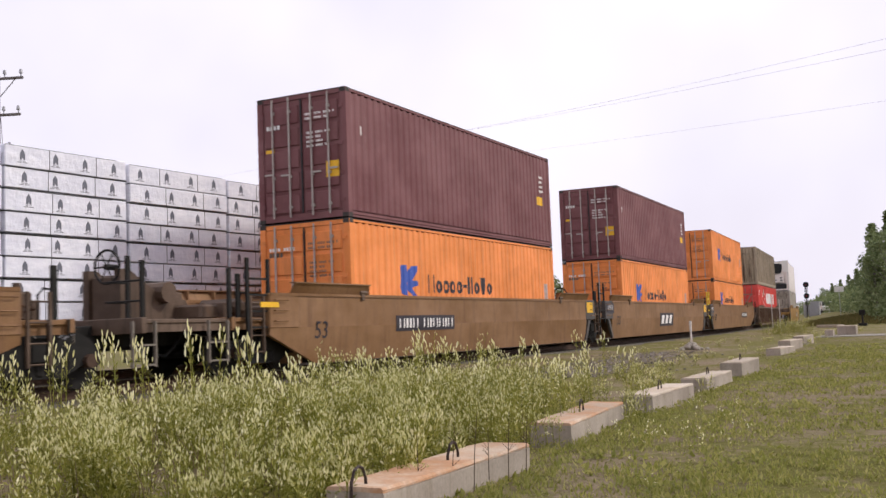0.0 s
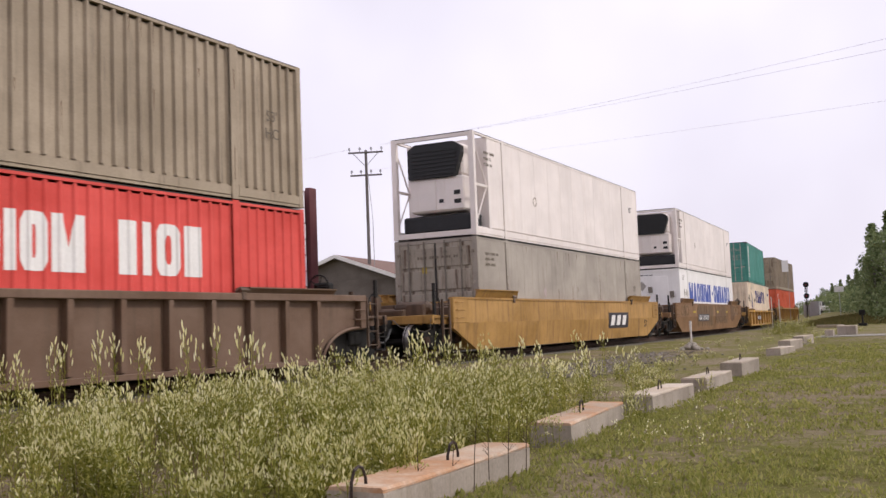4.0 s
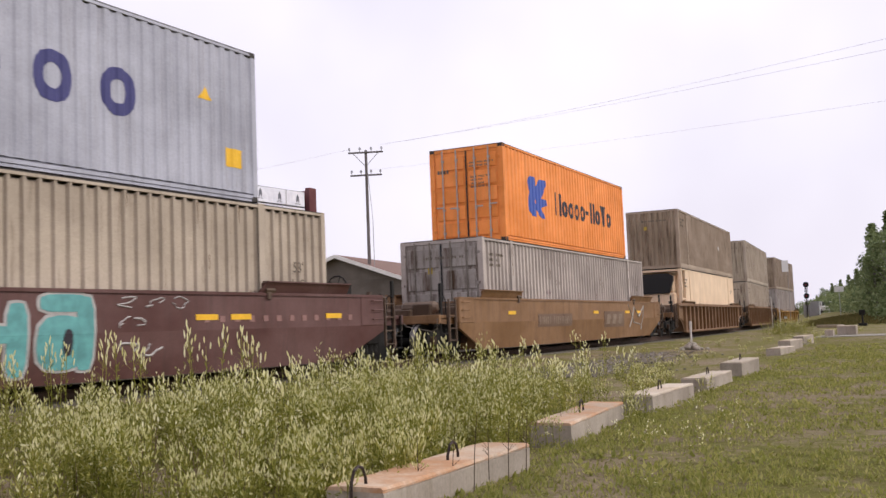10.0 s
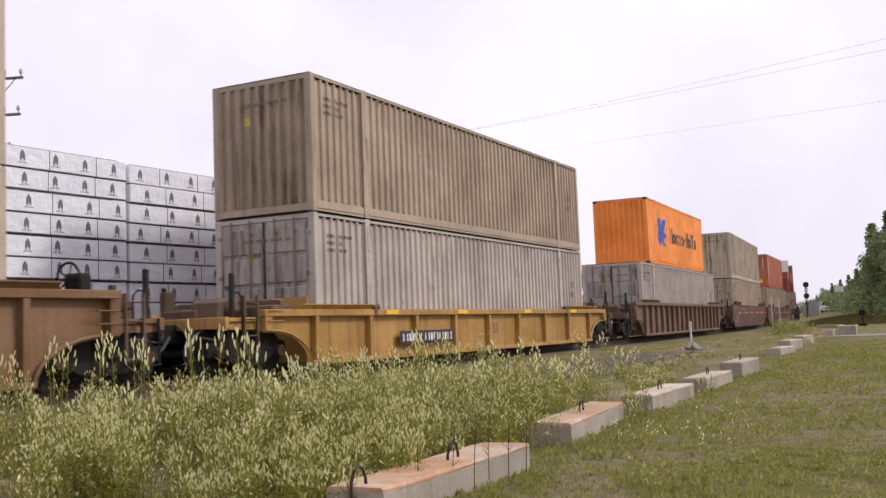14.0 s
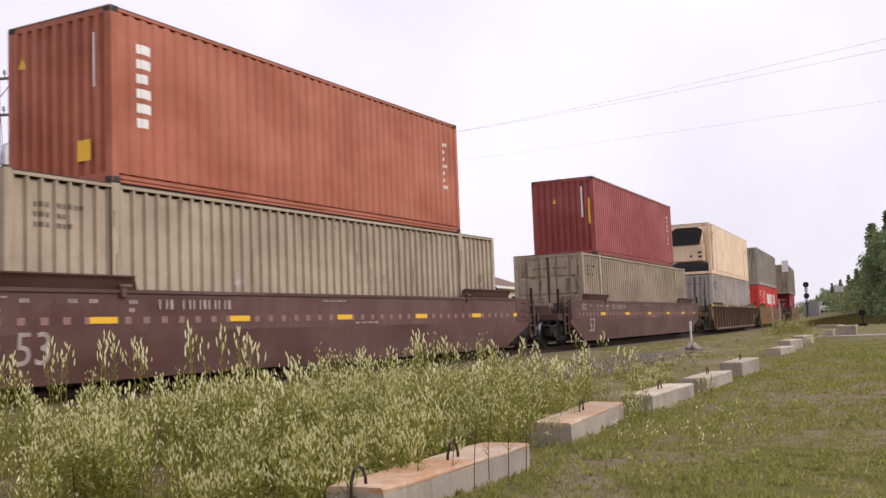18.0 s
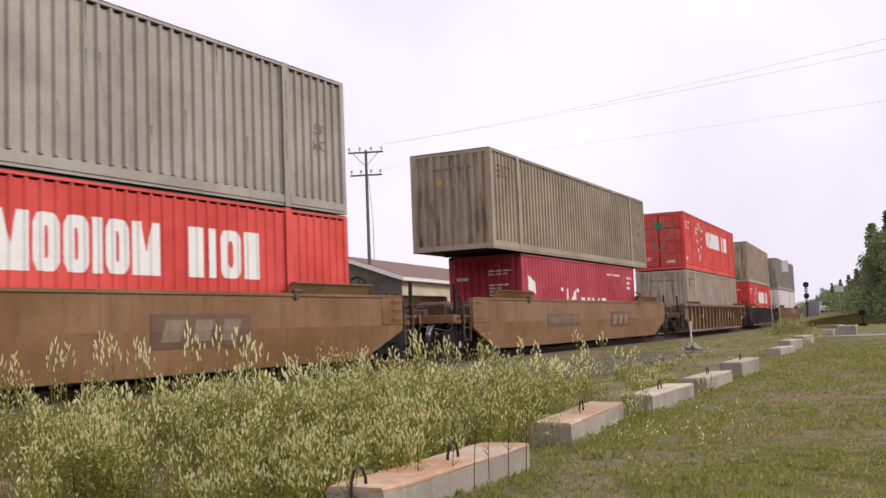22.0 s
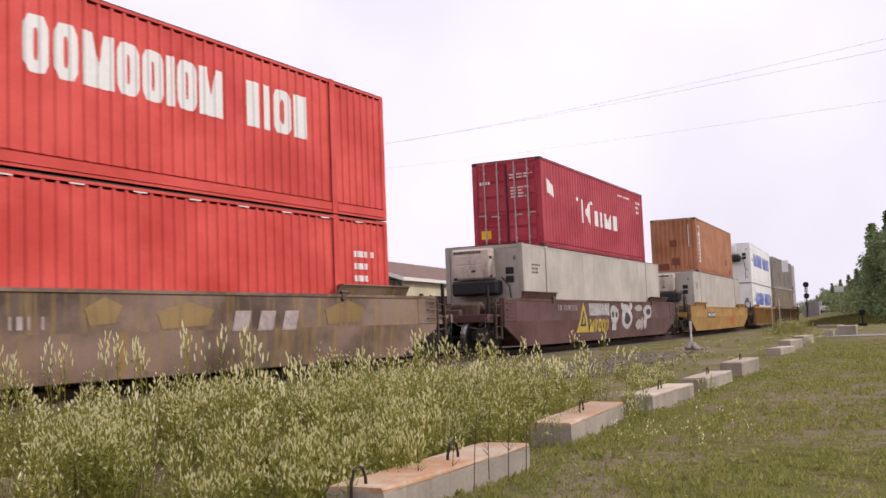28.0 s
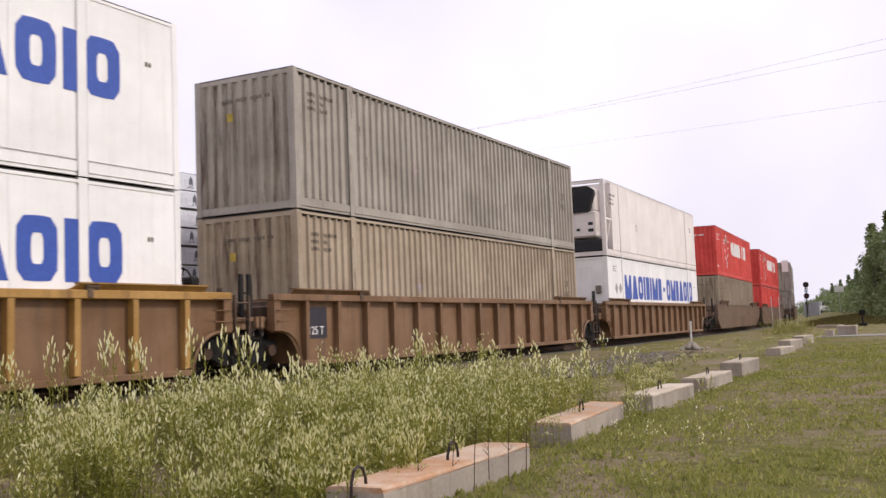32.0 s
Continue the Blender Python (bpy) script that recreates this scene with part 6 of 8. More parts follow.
def maroon_car():
    c = well_smooth("maroon smooth-sided well car with white number", CAR_MAROON, A53, R53)
    fifty_three(c, SX - 0.03, -7.7, 0.42, 0.68, INK_WORN), side_number(c, SX, -5.35, 1.15, 1.95, 0.27, INK_WORN, None, 8), reflectors(c, SX + 0.003, 0.99, [-9.65, -6.7, -3.5, -0.1, 3.2, 6.2, 8.9])
    mark(c, INK_PINK, lambda b: [b.box(SX - 0.01, SX + 0.004, -9.2 + i * 0.40, -9.06 + i * 0.40, 0.98, 1.09) for i in range(45)], "row of faded pink reflectors")
    mark(c, INK_WORN, lambda b: (lines(b, SX, -8.85, -8.05, 1.18, 1.42, 4), lines(b, SX, -7.95, -7.75, 1.3, 1.42, 1), lines(b, SX, -7.1, -6.9, 1.3, 1.42, 1), lines(b, SX, -6.7, -6.5, 1.3, 1.42, 1), lines(b, SX, -5.9, -5.7, 1.16, 1.42, 2), lines(b, SX, -0.6, 0.3, 1.36, 1.42, 1), lines(b, SX, 0.6, 1.5, 0.90, 0.97, 1)))
    return c


load(maroon_car(), 32.65, "tan_khaki_doors", "khaki")
MAROON_CAR = maroon_car()
load(MAROON_CAR, 56.4, "tan_khaki", "terracotta", 0.0, 0.1)
load(copy_thing(MAROON_CAR, Matrix.Identity(4)), 80.05, "tan_khaki_doors", "oxide", 0.0, -0.02)
c = well_ribbed("brown rib-sided well car with yellow strips", CAR_BROWN, A53, R53)
reflectors(c, 1.478, 1.39, [-9.9, -4.6, 0.3, 5.5, 9.3])
load(c, 103.63, "silver", "beige_cooler")
c = well_smooth("tan-brown smooth-sided well car with owner panel", CAR_TAN, A53, R53)
TAN_CAR = c
side_number(c, SX, -4.5, 0.66, 3.1, 0.4, INK_FADED, CAR_BROWN), owner_panel(c, SX, 2.1, 0.55, CAR_BROWN, INK_FADED)
load(c, 127.28, "red", "sage")
load(copy_thing(TAN_CAR, Matrix.Identity(4)), 150.95, "low_crimson", "olive", 0.15, -0.05)
c = well_ribbed("brown rib-sided well car with yellow patches", CAR_PATCHY, A53, R53, True, True, 1.5, CAR_RUSTY)
mark(c, INK_OCHRE, lambda b: [b.box(1.32, 1.334, y, y + 0.55, z, z + 0.4) for y, z in ((-7.7, 0.6), (-4.6, 0.8), (0.9, 0.75), (5.7, 0.6), (7.4, 0.55))], "yellow patches of old paint")
owner_panel(c, 1.332, 3.3, 0.62), side_number(c, 1.332, -5.4, 0.75, 1.9, 0.3)
fifty_three(c, 1.336, 7.0, 0.75, 0.38, INK_BLACK)
load(c, 174.97, "khaki", "red_doors")
c = well_ribbed("dark plum rib-sided well car with yellow strips", CAR_DARK, A53, R53)
reflectors(c, 1.478, 1.39, [-8.9, -7.6, -2.2, 2.8, 6.6])
load(c, 198.47, "red", "tan_khaki")
c = well_smooth("tan smooth-sided well car with pale graffiti", CAR_TAN, A53, R53)
mark(c, INK_GHOST, lambda b: (scrawl(b, SX - 0.002, 2.4, 5.7, 0.88, 1.42, 12, 0.03), scrawl(b, SX - 0.002, 2.8, 5.2, 0.90, 1.35, 13, 0.025)), "pale painted graffiti")
load(c, 222.0, "white_doors", "sage")
c = well_smooth("brown smooth-sided well car, blotched with yellow patches", CAR_PATCHY, A53, R53)
mark(c, INK_YELLOW, lambda b: b.box(SX - 0.01, SX + 0.003, -9.7, -9.2, 0.9, 1.15))
side_number(c, SX, -4.9, 0.85, 3.4, 0.32, INK_WORN, None, 10), owner_panel(c, SX, 2.2, 0.7, None, INK_WORN)
mark(c, paint("old_yellow_patch", (0.23, 0.14, 0.045), amount=0.6, rust=0.5), lambda b: [b.prism([(y, z), (y + w, z + 0.05), (y + w + 0.15, z + h * 0.7), (y + w * 0.6, z + h), (y - 0.1, z + h * 0.6)], "x", SX - 0.015, SX + 0.0025) for y, z, w, h in ((-6.9, 0.9, 0.8, 0.5), (-0.8, 0.95, 0.5, 0.45), (0.7, 0.88, 1.1, 0.45), (5.4, 0.9, 1.2, 0.5), (-8.6, 1.1, 0.9, 0.3))], "patches of old yellow paint")
load(c, 246.25, "plain_red", "bright_red")
c = well_smooth("maroon smooth-sided well car covered in graffiti", CAR_MAROON, A53, R53)
mark(c, INK_OCHRE, lambda b: (b.prism([(-3.75, 0.42), (-2.45, 0.40), (-3.05, 1.46)], "x", SX - 0.05, SX + 0.004), shapes(b, SX, -2.4, -0.2, 0.40, 0.86, "WvFFF", 0.24, 0.06)), "ochre painted graffiti")
mark(c, INK_BLACK, lambda b: (b.prism([(-3.42, 0.62), (-2.78, 0.61), (-3.07, 1.2)], "x", SX + 0.005, SX + 0.008), scrawl(b, SX + 0.001, -2.5, -0.1, 0.38, 0.9, 31, 0.012)))
mark(c, INK_OCHRE, lambda b: b.prism([(-3.22, 0.70), (-2.94, 0.70), (-3.07, 1.02)], "x", SX + 0.009, SX + 0.011))
mark(c, INK_GHOST, lambda b: (shapes(b, SX, -2.45, -0.1, 0.98, 1.42, "IFBBWFOOIOW", 0.22, 0.1), blob(b, 0.55, 1.0, 0.5, 0.38, SX - 0.06, SX + 0.003), b.box(SX - 0.07, SX + 0.003, 0.3, 0.8, 0.42, 0.66),
                               blob(b, 2.2, 0.92, 0.72, 0.46, SX - 0.06, SX + 0.003), blob(b, 1.65, 1.32, 0.2, 0.14, SX - 0.03, SX + 0.005), blob(b, 2.8, 1.34, 0.2, 0.14, SX - 0.03, SX + 0.005),
                               blob(b, 5.3, 1.1, 0.62, 0.3, SX - 0.06, SX + 0.003), blob(b, 4.9, 0.7, 0.25, 0.3, SX - 0.06, SX + 0.004), side_number(c, SX, -5.7, 1.1, 2.0, 0.3, INK_WORN, None, 8)), "chalky white graffiti figures")
mark(c, INK_BLACK, lambda b: (blob(b, 0.36, 1.0, 0.13, 0.12, SX - 0.05, SX + 0.006), blob(b, 0.78, 1.0, 0.13, 0.12, SX - 0.05, SX + 0.006), blob(b, 2.25, 0.85, 0.38, 0.22, SX - 0.05, SX + 0.006), blob(b, 5.4, 1.1, 0.36, 0.14, SX - 0.05, SX + 0.006)))
mark(c, INK_GREY, lambda b: (blob(b, 3.95, 1.25, 0.55, 0.12, SX - 0.03, SX + 0.003), blob(b, 3.9, 0.6, 0.4, 0.2, SX - 0.07, SX + 0.003), blob(b, 4.4, 0.62, 0.2, 0.25, SX - 0.07, SX + 0.003)))
load(c, 270.28, "putty_cooler", "crimson", 0.0, 0.12)
c = well_smooth("yellow smooth-sided well car, worn paint", CAR_YELLOW, A53, R53, True, True, None, 1.36)
side_number(c, SX, -5.3, 0.78, 2.3, 0.30), mark(c, ORANGE_RED, lambda b: shapes(b, SX, 2.4, 4.2, 0.38, 0.72, "BvB", 0.25))
load(c, 293.87, "putty_cooler", "clay", 0.0, 0.02)
RUSTY = "rusty ochre rib-sided well car, linked to the next"
c = well_ribbed(RUSTY, CAR_RUSTY, 9.15, 9.75, True, True, 1.5, CAR_YELLOW)
load(c, 317.52, "panelled_blue_word", "blue_word")
c = well_ribbed(RUSTY, CAR_RUSTY, 9.15, 9.75, False, True, 1.5, CAR_RUSTY)
mark(c, INK_BLACK, lambda b: b.box(1.32, 1.338, -8.0, -7.2, 0.62, 1.25))
part("marking", lettering("125 T", 0.24, INK_WHITE), INK_WHITE, c, "white stencilled load figure", Matrix.Translation((1.342, -7.6, 0.7)))
load(c, 336.95, "tan_khaki", "sage")
c = well_ribbed(RUSTY, CAR_RUSTY, 9.15, 10.9, False, True, 1.5, CAR_RUSTY)
load(c, 356.7, "panelled_blue_word", "white_cooler")
c = well_smooth("brown smooth-sided well car, dusty", CAR_BROWN, A53, R53)
BROWN_CAR = c
load(c, 379.4, "olive", "red")
load(copy_thing(BROWN_CAR, Matrix.Identity(4)), 403.0, "plain_red", "red")
load(copy_thing(BROWN_CAR, Matrix.Identity(4)), 426.6, "sage", "sage")
load(copy_thing(BROWN_CAR, Matrix.Identity(4)), 450.2, "khaki", "olive")
TRUCKS = ((-315.2, (-9.9, 9.9)), (-291.15, (-9.0, 9.95)), (-271.3, (9.9,)), (-251.65, (9.6,)), (317.52, (-9.2, 9.73)), (336.95, (9.87,)), (356.7, (9.6,)))
SPECIAL = dict(TRUCKS)
for ob, q, z in MOVERS:
    if ob.name.startswith("well_car"):
        for y in SPECIAL.get(q, (-10.0, 10.0)):
            truck(ob, y)


def travel(t):
    return 19.630 * (t - 16) - 0.004246 * (t - 16) ** 2

# ---- ground, ballast and rails ----
GROUND = -0.30


def ground_material():
    m, nt, bs = base_nodes("patchy_grass_and_gravel")
    tc = nt.nodes.new("ShaderNodeTexCoord")
    co = tc.outputs["Object"]
    big = noise_node(nt, co, 0.35, 5, 0.6)
    mid = noise_node(nt, co, 1.8, 6, 0.65)
    fine = noise_node(nt, co, 22.0, 6, 0.7)
    speck = noise_node(nt, co, 70.0, 3, 0.6)
    tuft = noise_node(nt, co, 6.5, 4, 0.65)
    dirt = mix_node(nt, ramp_node(nt, fine, 0.3, 0.7), (0.13, 0.098, 0.062), (0.27, 0.212, 0.145))
    dirt = mix_node(nt, ramp_node(nt, speck, 0.60, 0.72, (0, 0, 0, 1), (0.7, 0.7, 0.7, 1)), dirt, (0.34, 0.30, 0.25))
    grass = mix_node(nt, ramp_node(nt, fine, 0.3, 0.7), (0.078, 0.080, 0.018), (0.165, 0.155, 0.042))
    grass = mix_node(nt, ramp_node(nt, tuft, 0.45, 0.7), grass, (0.19, 0.165, 0.062))
    fac = mix_node(nt, 0.45, ramp_node(nt, big, 0.44, 0.58), ramp_node(nt, mid, 0.42, 0.60))
    fac = mix_node(nt, 0.3, fac, ramp_node(nt, tuft, 0.35, 0.65))
    for place, reach, amount in (((9.9, 14.6, GROUND), 3.2, 0.55), ((8.9, 21.0, GROUND), 3.0, 0.4), ((9.5, 6.0, GROUND), 1.3, 0.3), ((2.6, 30.0, GROUND), 4.0, 0.4)):
        far = nt.nodes.new("ShaderNodeVectorMath")
        far.operation = "DISTANCE"
        nt.links.new(co, far.inputs[0])
        far.inputs[1].default_value = place
        fall = nt.nodes.new("ShaderNodeMapRange")
        fall.inputs["From Max"].default_value = reach
        fall.inputs["To Min"].default_value, fall.inputs["To Max"].default_value = amount, 0.0
        nt.links.new(far.outputs["Value"], fall.inputs["Value"])
        fac = mix_node(nt, fall.outputs["Result"], fac, (1, 1, 1))
    c = mix_node(nt, ramp_node(nt, fac, 0.40, 0.75), grass, dirt)
    nt.links.new(c, bs.inputs["Base Color"])
    bs.inputs["Roughness"].default_value = 0.95
    bs.inputs["Specular IOR Level"].default_value = 0.1
    bump_node(nt, bs, fine, 0.8, 0.03)
    return m


def gravel_material(name, dark, light, scale):
    m, nt, bs = base_nodes(name)
    tc = nt.nodes.new("ShaderNodeTexCoord")
    v = nt.nodes.new("ShaderNodeTexVoronoi")
    v.inputs["Scale"].default_value = scale
    nt.links.new(tc.outputs["Object"], v.inputs["Vector"])
    bw = nt.nodes.new("ShaderNodeRGBToBW")
    nt.links.new(v.outputs["Color"], bw.inputs["Color"])
    big = noise_node(nt, tc.outputs["Object"], 0.6, 5)
    c = mix_node(nt, bw.outputs["Val"], dark, light)
    c = mix_node(nt, ramp_node(nt, big, 0.35, 0.6, (0, 0, 0, 1), (0.75, 0.75, 0.75, 1)), c, (0.10, 0.085, 0.045))
    nt.links.new(c, bs.inputs["Base Color"])
    bs.inputs["Roughness"].default_value = 0.9
    bump_node(nt, bs, v.outputs["Distance"], 1.0, 0.04)
    return m


def spread(a, b, fine, far, grow=1.35):
    """Even steps from a to b, then ever wider ones out to far on both sides."""
    vals = list(np.arange(a, b + 1e-6, fine))
    s = fine
    while vals[-1] < far:
        s *= grow
        vals.append(vals[-1] + s)
    s = fine
    while vals[0] > -far:
        s *= grow
        vals.insert(0, vals[0] - s)
    return vals


def ground_height(x, y):
    h = GROUND
    d = x - (line_x(y) + TRACK)
    if abs(y) < 220:
        h += 0.035 * noise.noise(Vector((x * 0.5, y * 0.5, 0))) + 0.02 * noise.noise(Vector((x * 1.7, y * 1.7, 3)))
    if 1.42 <= d < 3.6:
        h += 0.115 * (3.6 - d) / 2.18
    if -12 < d < 1.42:
        h = min(h, GROUND - 0.06)
    elif d > 2 and y > 75:
        k, e = min(1.0, (y - 75) / 75), min(1.0, (d - 2) / 7)
        h += 1.4 * k * k * (3 - 2 * k) * e
    return h


gx, gy = spread(-6, 17, 0.33, 2600), spread(2, 60, 0.5, 2600)
gv = [(x, y, ground_height(x, y)) for y in gy for x in gx]
nx = len(gx)
gf = [(j * nx + i, j * nx + i + 1, (j + 1) * nx + i + 1, (j + 1) * nx + i) for j in range(len(gy) - 1) for i in range(nx - 1)]
gm = bpy.data.meshes.new("ground")
gm.from_pydata(gv, [], gf)
gm.materials.append(ground_material())
thing("ground", "patchy grass and bare gravelly dirt beside the railway", "ground", "", None, "structure", gm)

BALLAST = gravel_material("crushed_stone_ballast", (0.05, 0.042, 0.034), (0.15, 0.128, 0.105), 16.0)


def strip(name, label, ys, profile, mat, category, side=0.0):
    """A long body that follows the line of the track; profile is drawn across it."""
    v, f, n = [], [], len(profile)
    for y in ys:
        m = on_line(y, 0, side)
        v += [tuple(m @ Vector((px, 0, pz))) for px, pz in profile]
    for j in range(len(ys) - 1):
        for i in range(n - 1):
            f.append((j * n + i, j * n + i + 1, (j + 1) * n + i + 1, (j + 1) * n + i))
    me = bpy.data.meshes.new(name)
    me.from_pydata(v, [], f)
    me.materials.append(mat)
    return thing(name, label, category, "", None, "structure", me)


YS = [-600, -300, -150, -60, -20] + list(range(0, 160, 4)) + [200, 300, 450, 700, 1000]
SECOND = -5.75
for k, side in enumerate((0.0, SECOND)):
    prof = [(-2.5, -0.42), (-1.6, -0.20), (-1.3, -0.17), (1.3, -0.17), (1.42, -0.20), (1.65, -0.30), (1.8, -0.42)]
    bed = strip("ballast_bed", "grey crushed stone ballast under the track", YS, prof, BALLAST, "ballast", side)
    for s in (-1, 1):
        g = s * 0.754
        rail = [(g - 0.07, -0.165), (g - 0.07, -0.15), (g - 0.015, -0.13), (g - 0.015, -0.045), (g - 0.036, -0.035), (g - 0.036, 0.0), (g + 0.036, 0.0), (g + 0.036, -0.035), (g + 0.015, -0.045), (g + 0.015, -0.13), (g + 0.07, -0.15), (g + 0.07, -0.165)]
        strip("rail", "rusty steel rail with polished head", YS, rail, RAIL_RUST, "rail", side)
    tie = shared("tie", lambda b: b.box(-1.3, 1.3, -0.115, 0.115, -0.30, -0.158, 0.012), plain("weathered_tie_wood", (0.07, 0.055, 0.045), 0.9, 0, 5, 0.35))
    for i in range(110 if k == 0 else 40):
        part("tie", tie, None, bed, "", on_line(7.0 + i * 0.53, 0, side))

# ---- parked flat car with wrapped lumber on the second track ----
LUMBER_AT = pose(-7.13, 14.0, 0, 0, 0, -1.6)
def film_material():
    m, nt, bs = base_nodes("white_wrap_film")
    fold = noise_node(nt, coords(nt, (2.0, 2.6, 7.0)), 1.0, 5, 0.65)
    crease = noise_node(nt, coords(nt, (3.0, 9.0, 5.0)), 1.0, 3, 0.5)
    big = noise_node(nt, coords(nt, (0.8, 0.8, 0.8)), 1.0, 3)
    c = mix_node(nt, ramp_node(nt, fold, 0.40, 0.62), (0.74, 0.745, 0.82), (0.87, 0.87, 0.93))
    c = mix_node(nt, ramp_node(nt, big, 0.4, 0.65, (0, 0, 0, 1), (0.5, 0.5, 0.5, 1)), c, (0.66, 0.67, 0.77))
    nt.links.new(c, bs.inputs["Base Color"])
    bs.inputs["Roughness"].default_value = 0.28
    both = nt.nodes.new("ShaderNodeMath")
    both.operation = "ADD"
    nt.links.new(fold, both.inputs[0])
    nt.links.new(crease, both.inputs[1])
    bump_node(nt, bs, both.outputs[0], 0.35, 0.06)
    return m


wrap_white = film_material()
wrap_ink = plain("grey_wrap_print", (0.16, 0.165, 0.20), 0.5, 0, 20, 0.2, 0.05)
flat = thing("lumber_flat_car", "dark red bulkhead flat car parked on second track", "freight car", "", LUMBER_AT)
flat_red = paint("dark_red_flat_car_paint", (0.10, 0.02, 0.025), amount=0.3)
part("deck", shared("deck", lambda b: (b.box(-1.4, 1.4, -9.0, 9.9, 0.95, 1.12, 0.02), b.box(-0.25, 0.25, -9.0, 9.9, 0.6, 0.95)), flat_red), flat_red, flat)
part("bulkhead", shared("flat_bulkhead", lambda b: (b.box(-1.4, 1.4, 9.45, 9.6, 1.12, 4.9), [b.box(x - 0.08, x + 0.08, 9.42, 9.75, 1.12, 4.98, 0.01) for x in (-1.38, -0.5, 0.5, 1.38)]), flat_red), flat_red, flat)
# added sheet and deep sills that hide the bright ground behind the car
part("underframe", shared("underframe", lambda b: (b.box(-1.15, 1.15, -8.6, 9.4, 0.50, 0.60), [b.box(s * 1.32 - 0.05, s * 1.32 + 0.05, -8.9, 9.8, 0.62, 0.95) for s in (-1, 1)], [b.box(-1.3, 1.3, y - 0.08, y + 0.08, 0.6, 0.95) for y in (-4.0, -1.0, 2.0, 5.0)]), GRIME), GRIME, flat, "grimy sills and bearers with an added sheet blocking the view beneath")
for y in (-7.0, 8.0):
    truck(flat, y)


def house_print(b, x, y, z):
    """A small printed two-legged gable shape with two short bars of writing."""
    b.prism([(y - 0.065, z - 0.10), (y - 0.022, z - 0.10), (y - 0.012, z - 0.06), (y + 0.012, z - 0.06), (y + 0.022, z - 0.10), (y + 0.065, z - 0.10), (y + 0.06, z + 0.04), (y, z + 0.13), (y - 0.06, z + 0.04)], "x", x, x + 0.004)
    for w, d in ((0.07, -0.135), (0.12, -0.165)):
        b.box(x, x + 0.003, y - w, y - w * 0.15, z + d, z + d + 0.014)
        b.box(x, x + 0.003, y + w * 0.1, y + w, z + d, z + d + 0.014)


TIER = 0.472
for stack, (y0, y1) in enumerate(((-4.2, -0.55), (-0.50, 2.72), (2.80, 6.08), (6.14, 9.36))):
    for tier in range(8):
        rr = random.Random(stack * 31 + tier)
        z0 = 1.14 + tier * TIER * (1.0, 1.0, 0.99, 0.98)[stack] + 0.002
        oy, ox = rr.uniform(-0.02, 0.02), rr.uniform(-0.012, 0.012)
        pack = thing("lumber_bundle", "bundle of lumber in white printed wrap on flat car", "lumber", "wrapped lumber bundles", LUMBER_AT @ Matrix.Translation((ox, (y0 + y1) / 2 + oy, z0)))
        half = (y1 - y0) / 2 - 0.012
        part("wrap", shared(("wrap", stack, tier % 2), lambda b: b.box(-1.36, 1.36, -half, half, 0.03 if tier % 2 == 0 else 0.012, TIER - 0.004, 0.018), wrap_white), wrap_white, pack)
        part("bearer", shared("bearer", lambda b: [b.box(-1.33, 1.33, k - 0.05, k + 0.05, 0.0, 0.032) for k in (-1.2, 0, 1.2)], plain("raw_lumber", (0.16, 0.11, 0.07), 0.8)), None, pack)
        n = 4
        off = rr.uniform(-0.15, 0.15)
        # black strip stands in for the shade between stacked bundles
        part("gap_line", shared(("gap_line", stack), lambda b: b.box(-1.30, 1.366, -half, half, -0.006, 0.012 if stack % 2 else 0.008), RUBBER), RUBBER, pack, "dark strip painted as shade in the gap under the bundle")
        pr = Build()
        for i in range(n):
            house_print(pr, 1.361, -half + (i + 0.5) * 2 * half / n + off * 0.9 + rr.uniform(-0.05, 0.05), 0.26 + rr.uniform(-0.02, 0.02))
        tagged(part("print", pr, wrap_ink, pack, "small grey printed gable emblems"), kind="stuff")
        seam = Build()
        for yy in (-half * 0.36 + off, half * 0.42 + off):
            seam.box(1.358, 1.365, yy - 0.006, yy + 0.006, 0.03, TIER - 0.01)
        if tier % 2:
            seam.box(1.357, 1.363, -half, half * rr.uniform(0.4, 1.0), TIER - 0.02, TIER - 0.012)
        part("strap", seam, RUBBER, pack, "black banding strap")

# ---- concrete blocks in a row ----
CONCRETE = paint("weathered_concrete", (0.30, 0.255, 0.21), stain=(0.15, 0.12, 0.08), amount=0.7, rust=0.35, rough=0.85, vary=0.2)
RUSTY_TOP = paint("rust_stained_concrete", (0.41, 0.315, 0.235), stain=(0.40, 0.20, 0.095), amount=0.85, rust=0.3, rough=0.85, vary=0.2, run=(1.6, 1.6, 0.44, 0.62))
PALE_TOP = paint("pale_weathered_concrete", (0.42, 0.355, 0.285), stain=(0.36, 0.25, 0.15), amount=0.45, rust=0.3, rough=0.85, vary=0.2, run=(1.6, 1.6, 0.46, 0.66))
LOOP = plain("rusty_lifting_loop", (0.05, 0.035, 0.03), 0.6, 0.4)


